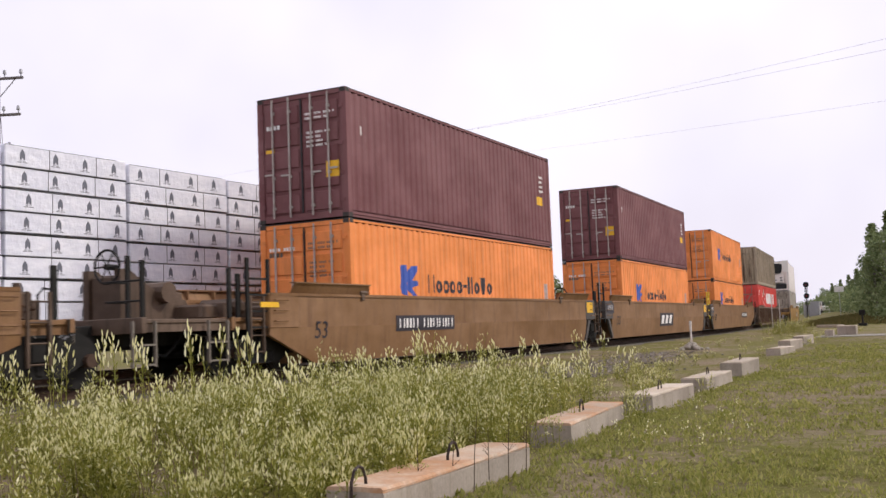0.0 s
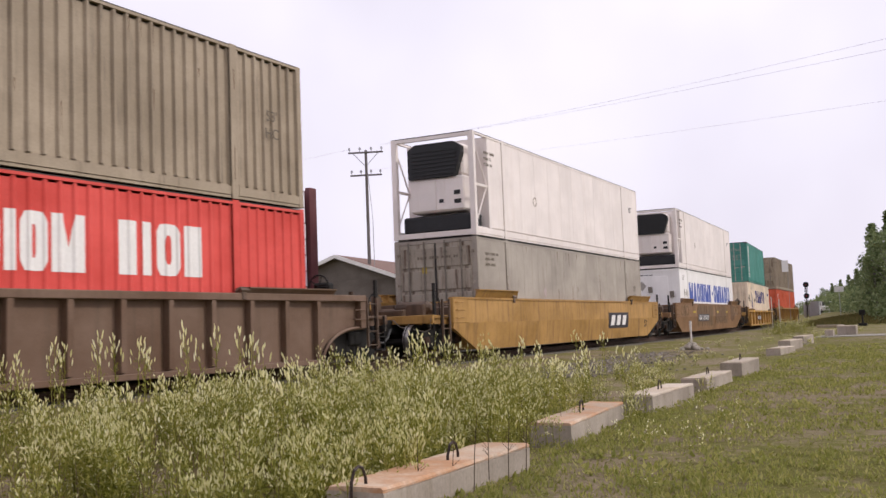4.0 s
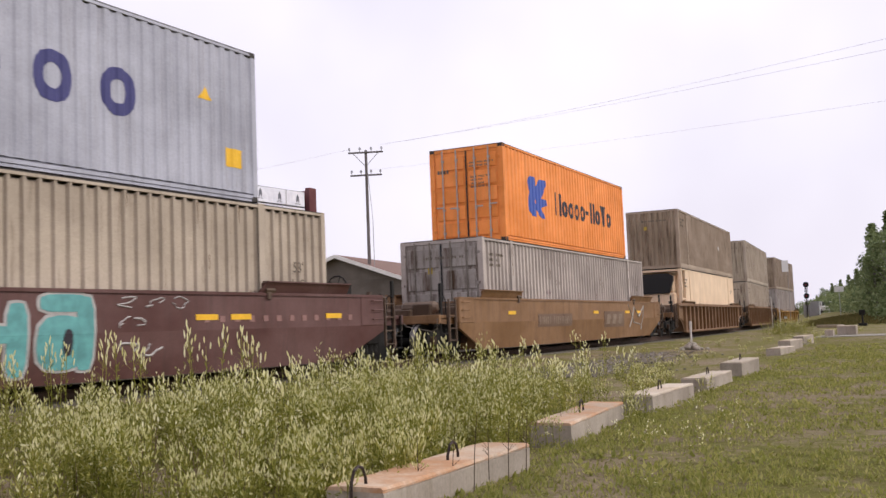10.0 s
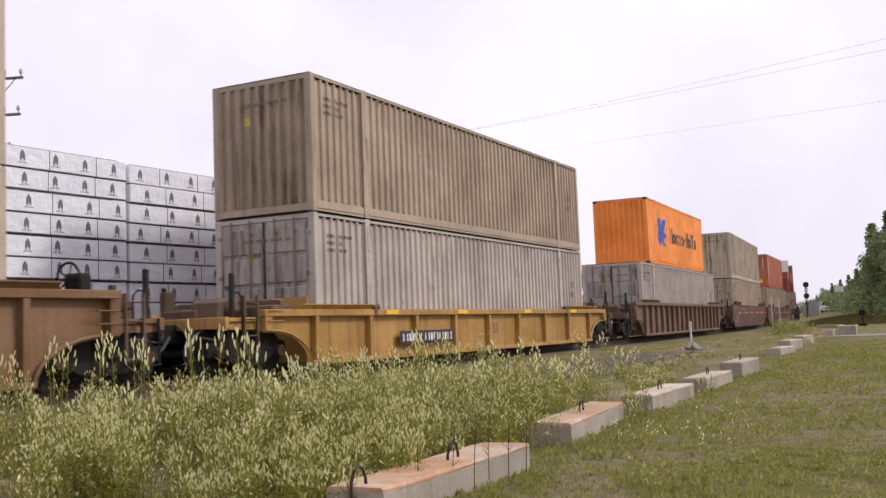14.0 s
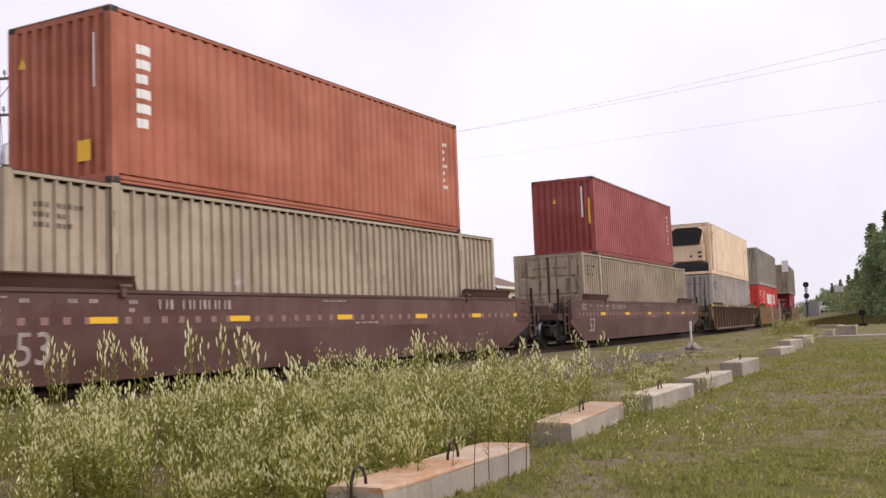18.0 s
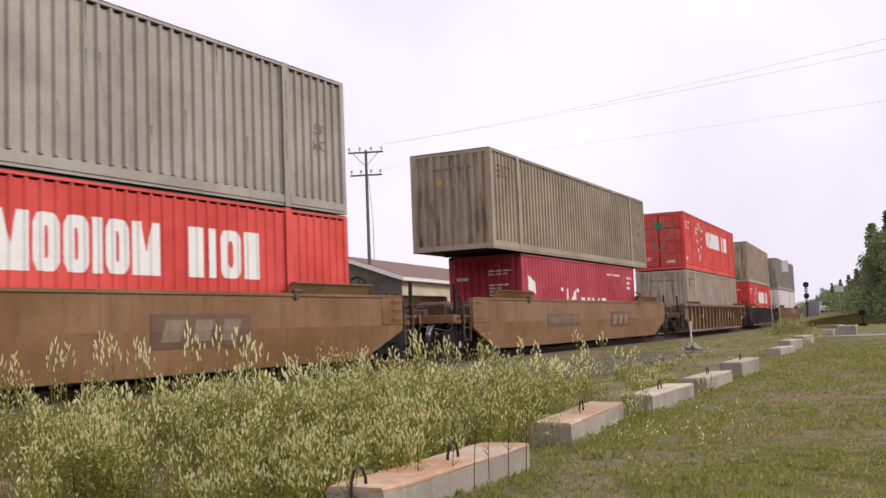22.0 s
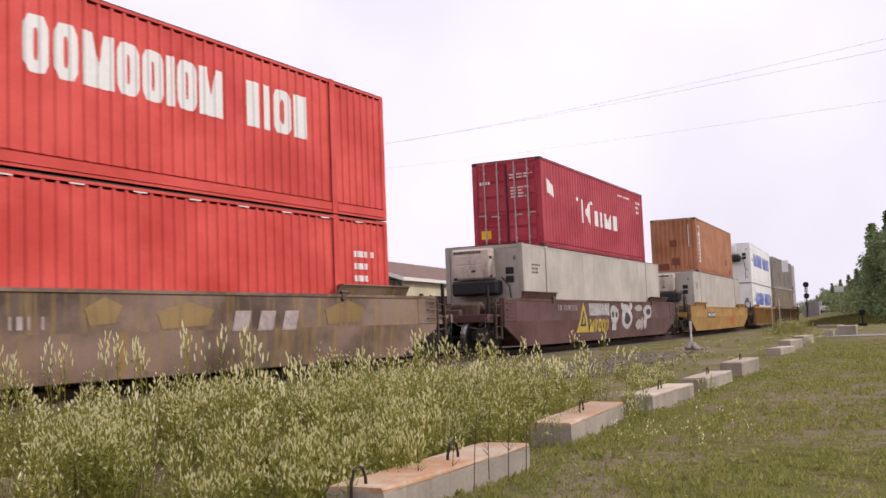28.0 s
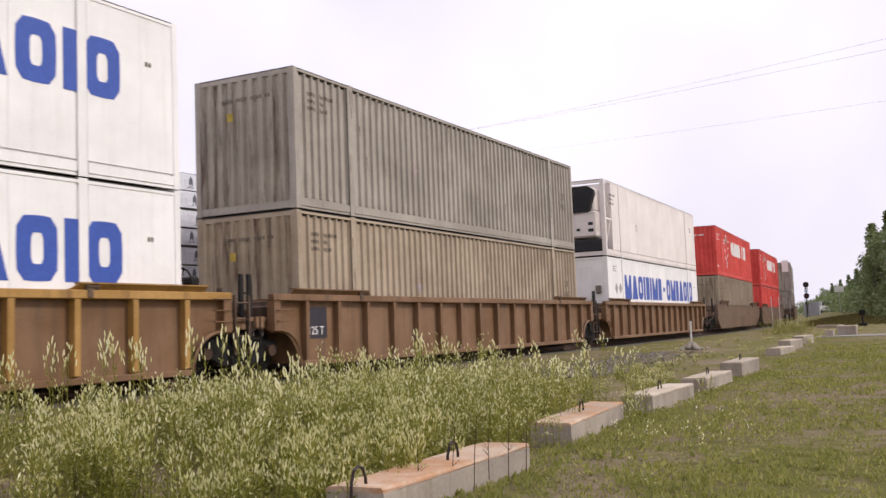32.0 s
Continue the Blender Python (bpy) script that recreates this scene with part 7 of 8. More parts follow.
def rough_block(b, wide, length, z0, z1, seed, edge=0.004):
    """A cast block with slightly chipped, uneven edges."""
    r = random.Random(seed)
    n = max(4, int(length / 0.22))
    v, f, m = [], [], 9
    for k in range(n + 1):
        y = -length / 2 + length * k / n
        for x, z in [(-wide / 2, z0), (wide / 2, z0), (wide / 2, (z0 + z1) / 2), (wide / 2, z1 - 0.012), (wide / 2 - 0.014, z1), (0, z1), (-wide / 2 + 0.014, z1), (-wide / 2, z1 - 0.012), (-wide / 2, (z0 + z1) / 2)]:
            v.append((x + r.uniform(-edge, 0.001), y, z + (r.uniform(-edge, 0.001) if z > z1 - 0.015 else 0)))
    for k in range(n):
        for i in range(m):
            f.append((k * m + i, k * m + (i + 1) % m, (k + 1) * m + (i + 1) % m, (k + 1) * m + i))
    f += [tuple(range(m)), tuple(range(n * m, n * m + m))]
    b.add(v, f)


def concrete_block(x, y, turn, length, wide=0.46, top=-0.10, loops=(0.25,), top_mat=None):
    rusty = top_mat is RUSTY_TOP
    ob = thing("concrete_block", "grey concrete block with rust-stained top on grass" if rusty else "pale grey weathered concrete block on grass", "concrete block", "row of concrete blocks", pose(x, y, GROUND - 0.03, 0, random.uniform(-1.5, 1.5), turn))
    h = top - GROUND + 0.03
    key = (length, wide, round(h, 3))
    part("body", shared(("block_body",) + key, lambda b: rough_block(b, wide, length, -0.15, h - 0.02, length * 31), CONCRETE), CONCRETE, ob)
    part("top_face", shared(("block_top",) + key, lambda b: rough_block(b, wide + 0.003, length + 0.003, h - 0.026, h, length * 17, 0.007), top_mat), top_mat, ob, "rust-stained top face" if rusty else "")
    for k in loops:
        part("lifting_loop", shared("lifting_loop", lambda b: b.tube([(0, -0.075, -0.05), (0, -0.07, 0.03), (0, -0.04, 0.09), (0, 0.0, 0.105), (0, 0.04, 0.09), (0, 0.07, 0.03), (0, 0.075, -0.05)], 0.009, 6), LOOP), LOOP, ob, "bent steel lifting loop", Matrix.Translation((0, length * (k - 0.5), h - 0.006)))


BLOCKS = [(9.045, 5.35, 1.97, 2.3, -0.10), (8.61, 8.74, 2.15, 8.0, -0.10), (8.44, 11.68, 1.95, 2.6, -0.10), (8.21, 14.73, 1.9, 3.2, -0.10), (7.95, 17.9, 2.0, 4.2, -0.03),
          (6.85, 27.2, 2.1, 0.5, -0.10), (6.25, 31.8, 2.1, 0.4, -0.02), (5.75, 36.9, 2.3, 1.2, 0.0), (4.95, 48.2, 0.9, 4.0, 0.0), (5.48, 49.9, 1.5, 4.0, 0.15)]
for i, (bx, by, bl, bt, top) in enumerate(BLOCKS):
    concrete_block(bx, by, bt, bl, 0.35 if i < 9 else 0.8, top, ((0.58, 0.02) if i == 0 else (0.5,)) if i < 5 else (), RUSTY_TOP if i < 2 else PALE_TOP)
slab = thing("concrete_slab", "long low pale concrete slab at the road edge", "concrete slab", "", pose(0.35, 79.5, GROUND, 0, 0, 37))
part("body", shared("slab_body", lambda b: b.box(-0.3, 0.3, -1.5, 1.5, -0.1, 0.22, 0.02), PALE_TOP), PALE_TOP, slab)

# ---- weeds ----
WEED = foliage("weed_leaves", (0.13, 0.145, 0.022), (0.29, 0.29, 0.055), (0.50, 0.46, 0.14), 0.55, 0.5)
SOFT_SPIKE = foliage("greenish_seed_spikes", (0.52, 0.52, 0.21), (0.74, 0.70, 0.37), (0.95, 0.90, 0.64), 0.4, 0.45)
SPIKE = foliage("pale_seed_spikes", (0.70, 0.67, 0.32), (0.92, 0.88, 0.56), (0.97, 0.95, 0.76), 0.35, 0.4)
GRASS = foliage("short_grass", (0.135, 0.135, 0.036), (0.205, 0.195, 0.058), (0.32, 0.275, 0.12), 0.85, 0.5)
HERB = foliage("low_green_herbs", (0.17, 0.185, 0.04), (0.28, 0.28, 0.065), (0.42, 0.38, 0.14), 0.75, 0.5)
DRY = plain("dry_brown_stalk", (0.075, 0.05, 0.03), 0.9, 0, 20, 0.3)
DARK_LEAF = foliage("woodland_leaves", (0.105, 0.145, 0.06), (0.19, 0.235, 0.10), (0.30, 0.335, 0.16), 0.6, 0.4)


def leaf_faces(v, f, p, d, s, length, width):
    m = p + d * (length * 0.45)
    n = len(v)
    v += [tuple(p), tuple(m + s * width), tuple(p + d * length), tuple(m - s * width)]
    f.append((n, n + 1, n + 2, n + 3))


def up_facing(v, f):
    """Turns every leaf's upper side to the sky."""
    out = []
    for q in f:
        (ax, ay, _), (bx, by, _), (cx, cy, _) = v[q[0]], v[q[1]], v[q[2]]
        out.append(q if (bx - ax) * (cy - ay) - (by - ay) * (cx - ax) > 0 else q[::-1])
    return out


def weed_plant(v, f, pale, rr, x, y, z, height, stems, density, spreading, big):
    """Wispy green stems with small leaves; upcurved side shoots that end in pale seed spikes."""
    for k in range(stems):
        a, tilt = rr.uniform(0, 2 * math.pi), rr.uniform(0.02, spreading)
        h = height * rr.uniform(0.6, 1.0)
        root = Vector((x + rr.uniform(-0.1, 0.1), y + rr.uniform(-0.1, 0.1), z))
        tip = root + Vector((math.cos(a) * math.sin(tilt), math.sin(a) * math.sin(tilt), math.cos(tilt))) * h
        bow = Vector((math.cos(a), math.sin(a), 0)) * rr.uniform(-0.05, 0.05)
        n0 = len(v)
        for j in range(4):
            t = j / 3
            c = root.lerp(tip, t) + bow * (t - t * t) * 2
            r = 0.0045 * (1 - 0.75 * t)
            v += [tuple(c + Vector((r, 0, 0))), tuple(c + Vector((-r * 0.5, r * 0.87, 0))), tuple(c + Vector((-r * 0.5, -r * 0.87, 0)))]
        for j in range(3):
            for i in range(3):
                f.append((n0 + j * 3 + i, n0 + j * 3 + (i + 1) % 3, n0 + j * 3 + 3 + (i + 1) % 3, n0 + j * 3 + 3 + i))
        count = int(density * h)
        for j in range(count):
            t = 0.06 + 0.86 * j / count
            c = root.lerp(tip, t) + bow * (t - t * t) * 2
            b = rr.uniform(0, 2 * math.pi)
            up = rr.uniform(-0.1, 1.3)
            d = Vector((math.cos(b) * math.cos(up), math.sin(b) * math.cos(up), math.sin(up)))
            s = d.cross(Vector((rr.uniform(-1, 1), rr.uniform(-1, 1), rr.uniform(-0.3, 0.3)))).normalized()
            c2 = c + Vector((math.cos(b), math.sin(b), 0.4)) * rr.uniform(0.0, 0.09) * (1.25 - t)
            fleck = rr.random() < 0.03 + 0.14 * t
            leaf_faces(v, f, c2, d, s, rr.uniform(0.022, 0.05), rr.uniform(0.004, 0.0075))
            if fleck:
                pale.add(len(f) - 1)
        fan = rr.uniform(0, 6.28)
        for j in range(rr.randint(6, 11) if h > 0.78 * height else rr.randint(1, 3)):
            t = 1.0 - 0.30 * rr.random() ** 1.3
            c = root.lerp(tip, t) + bow * (t - t * t) * 2
            b = fan + (0 if j % 2 else math.pi) + rr.gauss(0, 0.7)
            out = Vector((math.cos(b), math.sin(b), 0))
            reach = rr.uniform(0.01, 0.045) * (1.0 + 2.2 * (1 - t))
            e = c + out * reach + Vector((0, 0, rr.uniform(0.02, 0.07)))
            side = out.cross(Vector((0, 0, 1))) * 0.0025
            n0 = len(v)
            v += [tuple(c - side), tuple(c + side), tuple(e + side), tuple(e - side)]
            f.append((n0, n0 + 1, n0 + 2, n0 + 3))
            d = (out * rr.uniform(0.1, 0.7) + Vector((0, 0, 1))).normalized()
            size, fat = rr.uniform(0.024, 0.046), rr.uniform(0.0048, 0.0072)
            for turn in (0.4, 1.97):
                s = (out * math.sin(turn + b) + out.cross(Vector((0, 0, 1))) * math.cos(turn + b)).normalized()
                leaf_faces(v, f, e, d, s, size * big, fat * big)
                pale.add(len(f) - 1)


def weed_mesh(name, plants, seed, density=90, big=1.0):
    v, f, pale = [], [], set()
    rr = random.Random(seed)
    for x, y, z, h, st, sp in plants:
        weed_plant(v, f, pale, rr, x, y, z, h, st, density, sp, big)
    me = bpy.data.meshes.new(name)
    me.from_pydata(v, [], f)
    me.materials.append(WEED)
    me.materials.append(SOFT_SPIKE)
    me.polygons.foreach_set("material_index", [1 if i in pale else 0 for i in range(len(f))])
    return me


def curved_spike(v, f, pale, p, d, side, length, width):
    """A plump, slightly bent catkin in two crossed blades of three joints."""
    bend = side * length * 0.12
    for s in (side, d.cross(side).normalized()):
        n = len(v)
        for t, w in ((0.0, 0.35), (0.35, 1.0), (0.75, 0.85), (1.0, 0.15)):
            c = p + d * (length * t) + bend * t * t
            v += [tuple(c - s * width * w), tuple(c + s * width * w)]
        for k in range(3):
            f.append((n + 2 * k, n + 2 * k + 1, n + 2 * k + 3, n + 2 * k + 2))
            pale.add(len(f) - 1)


def candle_weed(seed):
    """One tall plant, a metre high: a straight stem with small leaves and a branched head of pale catkins."""
    rr = random.Random(seed)
    v, f, pale = [], [], set()
    for stem in range(2):
        lean = Vector((rr.uniform(-0.10, 0.10), rr.uniform(-0.10, 0.10), 0))
        root, tip = Vector((stem * 0.05, 0, -0.02)), Vector((stem * 0.05, 0, 0.90 - 0.10 * stem)) + lean
        n0 = len(v)
        for t, r in ((0, 0.006), (0.5, 0.0045), (1, 0.002)):
            c = root.lerp(tip, t)
            v += [tuple(c + Vector((r, 0, 0))), tuple(c + Vector((-r * 0.5, r * 0.87, 0))), tuple(c + Vector((-r * 0.5, -r * 0.87, 0)))]
        f += [(n0 + j * 3 + i, n0 + j * 3 + (i + 1) % 3, n0 + j * 3 + 3 + (i + 1) % 3, n0 + j * 3 + 3 + i) for j in range(2) for i in range(3)]
        for j in range(46):
            t = 0.15 + 0.7 * j / 46
            b, up = rr.uniform(0, 6.28), rr.uniform(0.1, 1.2)
            d = Vector((math.cos(b) * math.cos(up), math.sin(b) * math.cos(up), math.sin(up)))
            leaf_faces(v, f, root.lerp(tip, t) + d * rr.uniform(0, 0.05), d, d.cross(Vector((0.1, 0.2, 1))).normalized(), rr.uniform(0.03, 0.065), rr.uniform(0.005, 0.009))
        heads = rr.randint(6, 9) if stem == 0 else rr.randint(3, 5)
        for j in range(heads):
            t = 1.0 - 0.28 * j / heads
            c = root.lerp(tip, t)
            b = j * 2.4 + rr.uniform(-0.5, 0.5)
            out = Vector((math.cos(b), math.sin(b), 0))
            e = c + out * (0.012 + 0.30 * (1 - t)) * rr.uniform(0.6, 1.25) + Vector((0, 0, 0.02 + 0.16 * (1 - t)))
            side = out.cross(Vector((0, 0, 1))) * 0.002
            n = len(v)
            v += [tuple(c - side), tuple(c + side), tuple(e + side), tuple(e - side)]
            f.append((n, n + 1, n + 2, n + 3))
            d = (out * rr.uniform(-0.05, 0.4) + Vector((0, 0, 1))).normalized()
            curved_spike(v, f, pale, e, d, out.cross(d).normalized(), rr.uniform(0.045, 0.085), rr.uniform(0.0065, 0.0095))
    me = bpy.data.meshes.new("tall_weed")
    me.from_pydata(v, [], f)
    me.materials.append(WEED)
    me.materials.append(SPIKE)
    me.polygons.foreach_set("material_index", [1 if i in pale else 0 for i in range(len(f))])
    return me


SWAY = []
# patches of the weed belt: centre, reach across and along, number of plants, height
PATCHES = [
    (8.35, 4.6, 0.40, 0.7, 30, 0.62), (7.5, 4.7, 0.55, 0.8, 34, 0.74), (6.75, 5.4, 0.5, 0.8, 30, 0.82), (8.2, 6.3, 0.42, 0.9, 36, 0.64),
    (7.2, 6.7, 0.6, 1.0, 40, 0.76), (6.1, 7.2, 0.6, 1.0, 36, 0.84), (7.85, 8.2, 0.45, 1.0, 42, 0.80), (6.85, 8.9, 0.55, 1.1, 46, 0.98),
    (5.8, 9.6, 0.6, 1.1, 30, 0.74), (7.6, 10.4, 0.45, 1.1, 18, 0.52), (6.5, 11.4, 0.6, 1.2, 20, 0.66), (5.1, 8.2, 0.6, 1.2, 24, 0.80),
    (7.4, 12.9, 0.5, 1.3, 8, 0.40), (6.1, 14.0, 0.6, 1.4, 9, 0.5), (4.9, 12.0, 0.6, 1.4, 14, 0.60), (6.8, 16.0, 0.7, 1.5, 7, 0.36),
    (8.68, 4.75, 0.16, 0.45, 16, 0.52), (5.5, 5.7, 0.5, 0.8, 26, 0.84), (4.9, 6.8, 0.5, 0.9, 22, 0.84), (4.3, 8.2, 0.6, 1.0, 20, 0.84),
]
for i, (px, py, rx, ry, n, h) in enumerate(PATCHES):
    rr = random.Random(900 + i)
    plants = []
    for k in range(n):
        if k % 5 == 0:
            hub = (rr.uniform(-rx, rx), rr.uniform(-ry, ry))
        plants.append((hub[0] + rr.gauss(0, 0.16), hub[1] + rr.gauss(0, 0.2), -0.02, 0.76 * h * rr.choice((0.5, 0.65, 0.8, 1.0, 1.15)) * rr.uniform(0.9, 1.1), rr.randint(4, 7), 0.34))
    ob = thing("weed_patch", "thick patch of pale leafy tall weeds by the track", "weeds", "", pose(px, py, GROUND), "stuff", weed_mesh("weed_patch", plants, 50 + i))
    SWAY.append((ob, px, py, 1.1, i))
TALL = [candle_weed(300 + i) for i in range(8)]
tall_spots = random.Random(7)
# heads that stand clear of the rest: place and height
SPOTS = [(3.58, 6.4, 1.03), (3.57, 6.6, 0.98), (4.06, 6.6, 1.09), (3.97, 6.8, 1.06), (4.73, 6.6, 1.15), (4.61, 6.9, 1.14), (4.74, 7.0, 1.06), (4.70, 7.2, 1.06), (5.83, 6.7, 1.19), (5.81, 6.9, 1.17), (6.36, 6.7, 1.13),
         (6.25, 7.0, 1.09), (6.50, 6.4, 0.79), (6.75, 6.6, 0.74), (5.96, 8.0, 0.85), (5.65, 8.2, 0.83), (5.88, 8.4, 0.74), (5.99, 9.2, 0.89), (5.98, 9.0, 0.81), (6.48, 9.4, 1.03), (6.50, 9.6, 1.03), (6.55, 9.8, 0.94),
         (6.72, 9.8, 0.96), (6.32, 9.2, 0.88), (6.11, 12.0, 0.86), (6.36, 12.3, 0.89), (6.44, 12.6, 0.81), (5.98, 15.4, 0.96), (6.03, 15.6, 0.75), (5.87, 16.8, 0.90), (5.86, 18.6, 0.55)]
for k in range(70):
    py = tall_spots.uniform(4.6, 11.5)
    SPOTS.append((tall_spots.uniform(max(3.4, 6.6 - 0.3 * py), 8.35), py, tall_spots.uniform(0.5, 0.78)))
for k, (px, py, s) in enumerate(SPOTS):
    ob = thing("tall_weed", "single tall pale-leaved weed standing above the patch", "weed", "tall weeds", None, "", TALL[k % 6])
    ob.scale = (1, 1, s)
    ob.matrix_basis = pose(px, py, GROUND, 0, 0, k * 67 % 360) @ Matrix.Diagonal((1, 1, s, 1))
    SWAY.append((ob, px, py, 2.6, 40 + k))

# thin dry stems and litter at the foot of the belt
b = Build()
rd = random.Random(61)
for k in range(420):
    py = rd.uniform(3.9, 8.5)
    px = rd.uniform(max(3.3, 6.3 - 0.35 * (py - 4.4)), 8.7)
    h, a = rd.uniform(0.12, 0.42), rd.uniform(0, 6.28)
    lean = rd.uniform(0.0, 0.16)
    b.tube([(px, py, GROUND - 0.03), (px + lean * math.cos(a) * 0.4, py + lean * math.sin(a) * 0.4, GROUND + h * 0.6), (px + lean * math.cos(a), py + lean * math.sin(a), GROUND + h)], [0.0035, 0.003, 0.0015], 3, False)
thing("dry_stems", "thin dry brown stems at the foot of the weeds", "weeds", "", None, "stuff", b.mesh("dry_stems", plain("pale_dry_stem", (0.20, 0.145, 0.085), 0.9, 0, 20, 0.3)))

# ---- short grass and low herbs on the verge ----
v, f = [], []
rg = random.Random(11)
for k in range(230000):
    u = rg.random()
    y = 3.0 + 42 * u ** 1.9
    x = rg.uniform(max(3.0, 8.3 - 0.08 * y), 16.5 - 0.05 * y)
    d = noise.noise(Vector((x * 0.7, y * 0.5, 9))) + 0.5 * noise.noise(Vector((x * 2.1, y * 1.7, 4)))
    if d < rg.uniform(-0.9, 0.28):
        continue
    h = rg.uniform(0.006, 0.024) * (2.0 if rg.random() < 0.04 else 1.0)
    a = rg.uniform(0, 6.28)
    w = rg.uniform(0.003, 0.007) * (1 + y * 0.05)
    z = ground_height(x, y) - 0.01
    n = len(v)
    v += [(x - math.cos(a) * w, y - math.sin(a) * w, z), (x + math.cos(a) * w, y + math.sin(a) * w, z), (x + rg.uniform(-0.05, 0.05), y + rg.uniform(-0.05, 0.05), z + h)]
    f.append((n, n + 1, n + 2))
me = bpy.data.meshes.new("verge_grass")
me.from_pydata(v, [], up_facing(v, f))
me.materials.append(GRASS)
me.polygons.foreach_set("use_smooth", [True] * len(f))
me.normals_split_custom_set_from_vertices([(0.0, 0.0, 1.0)] * len(v))
thing("verge_grass", "short patchy trodden grass on the verge", "grass", "", None, "stuff", me)

# ---- low weeds further along and a tall flowering clump ----
rr = random.Random(77)
low = [(rr.uniform(2.2, 7.0) - 0.03 * (yy - 15), yy, GROUND - 0.02, rr.uniform(0.10, 0.26), 3, 0.5) for yy in [rr.uniform(13, 62) for k in range(120)]]
low += [(px, py, GROUND - 0.02, h, 5, 0.4) for px, py, h in ((8.80, 9.85, 0.36), (8.72, 10.0, 0.3), (8.84, 7.45, 0.3), (8.66, 7.3, 0.36), (8.5, 7.2, 0.4), (8.62, 6.75, 0.34), (8.5, 13.4, 0.25), (8.42, 10.3, 0.3), (8.75, 4.25, 0.34), (8.62, 4.4, 0.4), (8.93, 9.2, 0.26))]
thing("low_weeds", "scattered low weeds between track and blocks", "weeds", "", None, "stuff", weed_mesh("low_weeds", low, 5, 60))
clump = [(1.75 + rr.gauss(0, 0.6), 58 + rr.uniform(-2.5, 2.5), GROUND, rr.uniform(0.5, 1.1), 8, 0.5) for k in range(30)]
thing("flowering_clump", "bushy clump of pale flowering weeds by the track", "weeds", "", None, "stuff", weed_mesh("flowering_clump", clump, 6, 60))

# tufts of broad-leaved herbs at the feet of the blocks and over the verge
v, f = [], []
rh = random.Random(31)
TUFTS = [(9.25, 6.1, 0.25, 16), (9.3, 5.5, 0.2, 10), (8.85, 7.4, 0.25, 14), (8.8, 9.9, 0.3, 12), (8.75, 10.6, 0.25, 12), (8.7, 13.1, 0.3, 12), (8.45, 15.9, 0.3, 10), (8.3, 17.6, 0.3, 10), (7.7, 23, 0.5, 10), (10.6, 7.0, 0.7, 22), (11.2, 8.4, 0.9, 24),
         (10.2, 6.2, 0.5, 16), (9.9, 9.5, 0.9, 22), (10.8, 11.5, 1.2, 24), (9.6, 13.5, 1.0, 20), (11.4, 15.0, 1.5, 26), (9.2, 17.5, 1.0, 20), (10.2, 21.0, 2.0, 30), (12.0, 6.6, 0.8, 16), (8.4, 26.0, 1.5, 24), (8.6, 33.0, 2.5, 30)]
for cx, cy, r, n in TUFTS:
    for k in range(n * 4):
        px, py = rh.gauss(cx, r * 0.7), rh.gauss(cy, r * 0.7)
        for j in range(rh.randint(8, 16)):
            a, up = rh.uniform(0, 6.28), rh.uniform(0.1, 1.1)
            d = Vector((math.cos(a) * math.cos(up), math.sin(a) * math.cos(up), math.sin(up)))
            leaf_faces(v, f, Vector((px + rh.uniform(-0.05, 0.05), py + rh.uniform(-0.05, 0.05), GROUND + rh.uniform(-0.01, 0.035))), d, d.cross(Vector((0, 0, 1))).normalized(), rh.uniform(0.012, 0.03), rh.uniform(0.004, 0.008))
for k in range(15000):
    py = 4.2 + 30 * rh.random() ** 1.8
    px = rh.uniform(9.35 - 0.075 * py, 14.5)
    if noise.noise(Vector((px * 0.9, py * 0.6, 21))) + 0.6 * noise.noise(Vector((px * 3.1, py * 2.3, 5))) < rh.uniform(-0.22, 0.38):
        continue
    for j in range(rh.randint(6, 12)):
        a, up = rh.uniform(0, 6.28), rh.uniform(0.5, 1.4)
        d = Vector((math.cos(a) * math.cos(up), math.sin(a) * math.cos(up), math.sin(up)))
        leaf_faces(v, f, Vector((px + rh.uniform(-0.05, 0.05), py + rh.uniform(-0.06, 0.06), GROUND + rh.uniform(-0.015, 0.02))), d, d.cross(Vector((0, 0, 1))).normalized(), rh.uniform(0.022, 0.055) * (1 + 0.02 * py), rh.uniform(0.0035, 0.007) * (1 + 0.05 * py))
for k in range(620):
    if k % 3:
        bx, by, bl, bt, top = BLOCKS[rh.choice((0, 0, 1, 1, 2, 3, 4, 5))]
        px, py = bx + rh.uniform(0.2, 0.42) + abs(rh.gauss(0, 0.12)), by + rh.uniform(-0.6, 0.6) * bl
    else:
        py = 4.6 + 14 * rh.random() ** 1.5
        px = rh.uniform(9.6 - 0.06 * py, 13.0)
    tall = rh.uniform(0.6, 1.3)
    for j in range(rh.randint(8, 15)):
        a, up = rh.uniform(0, 6.28), rh.uniform(0.5, 1.4)
        d = Vector((math.cos(a) * math.cos(up), math.sin(a) * math.cos(up), math.sin(up)))
        leaf_faces(v, f, Vector((px + rh.uniform(-0.04, 0.04), py + rh.uniform(-0.04, 0.04), GROUND + rh.uniform(-0.02, 0.03 * tall))), d, d.cross(Vector((0, 0, 1))).normalized(), rh.uniform(0.035, 0.075) * tall, rh.uniform(0.003, 0.007))
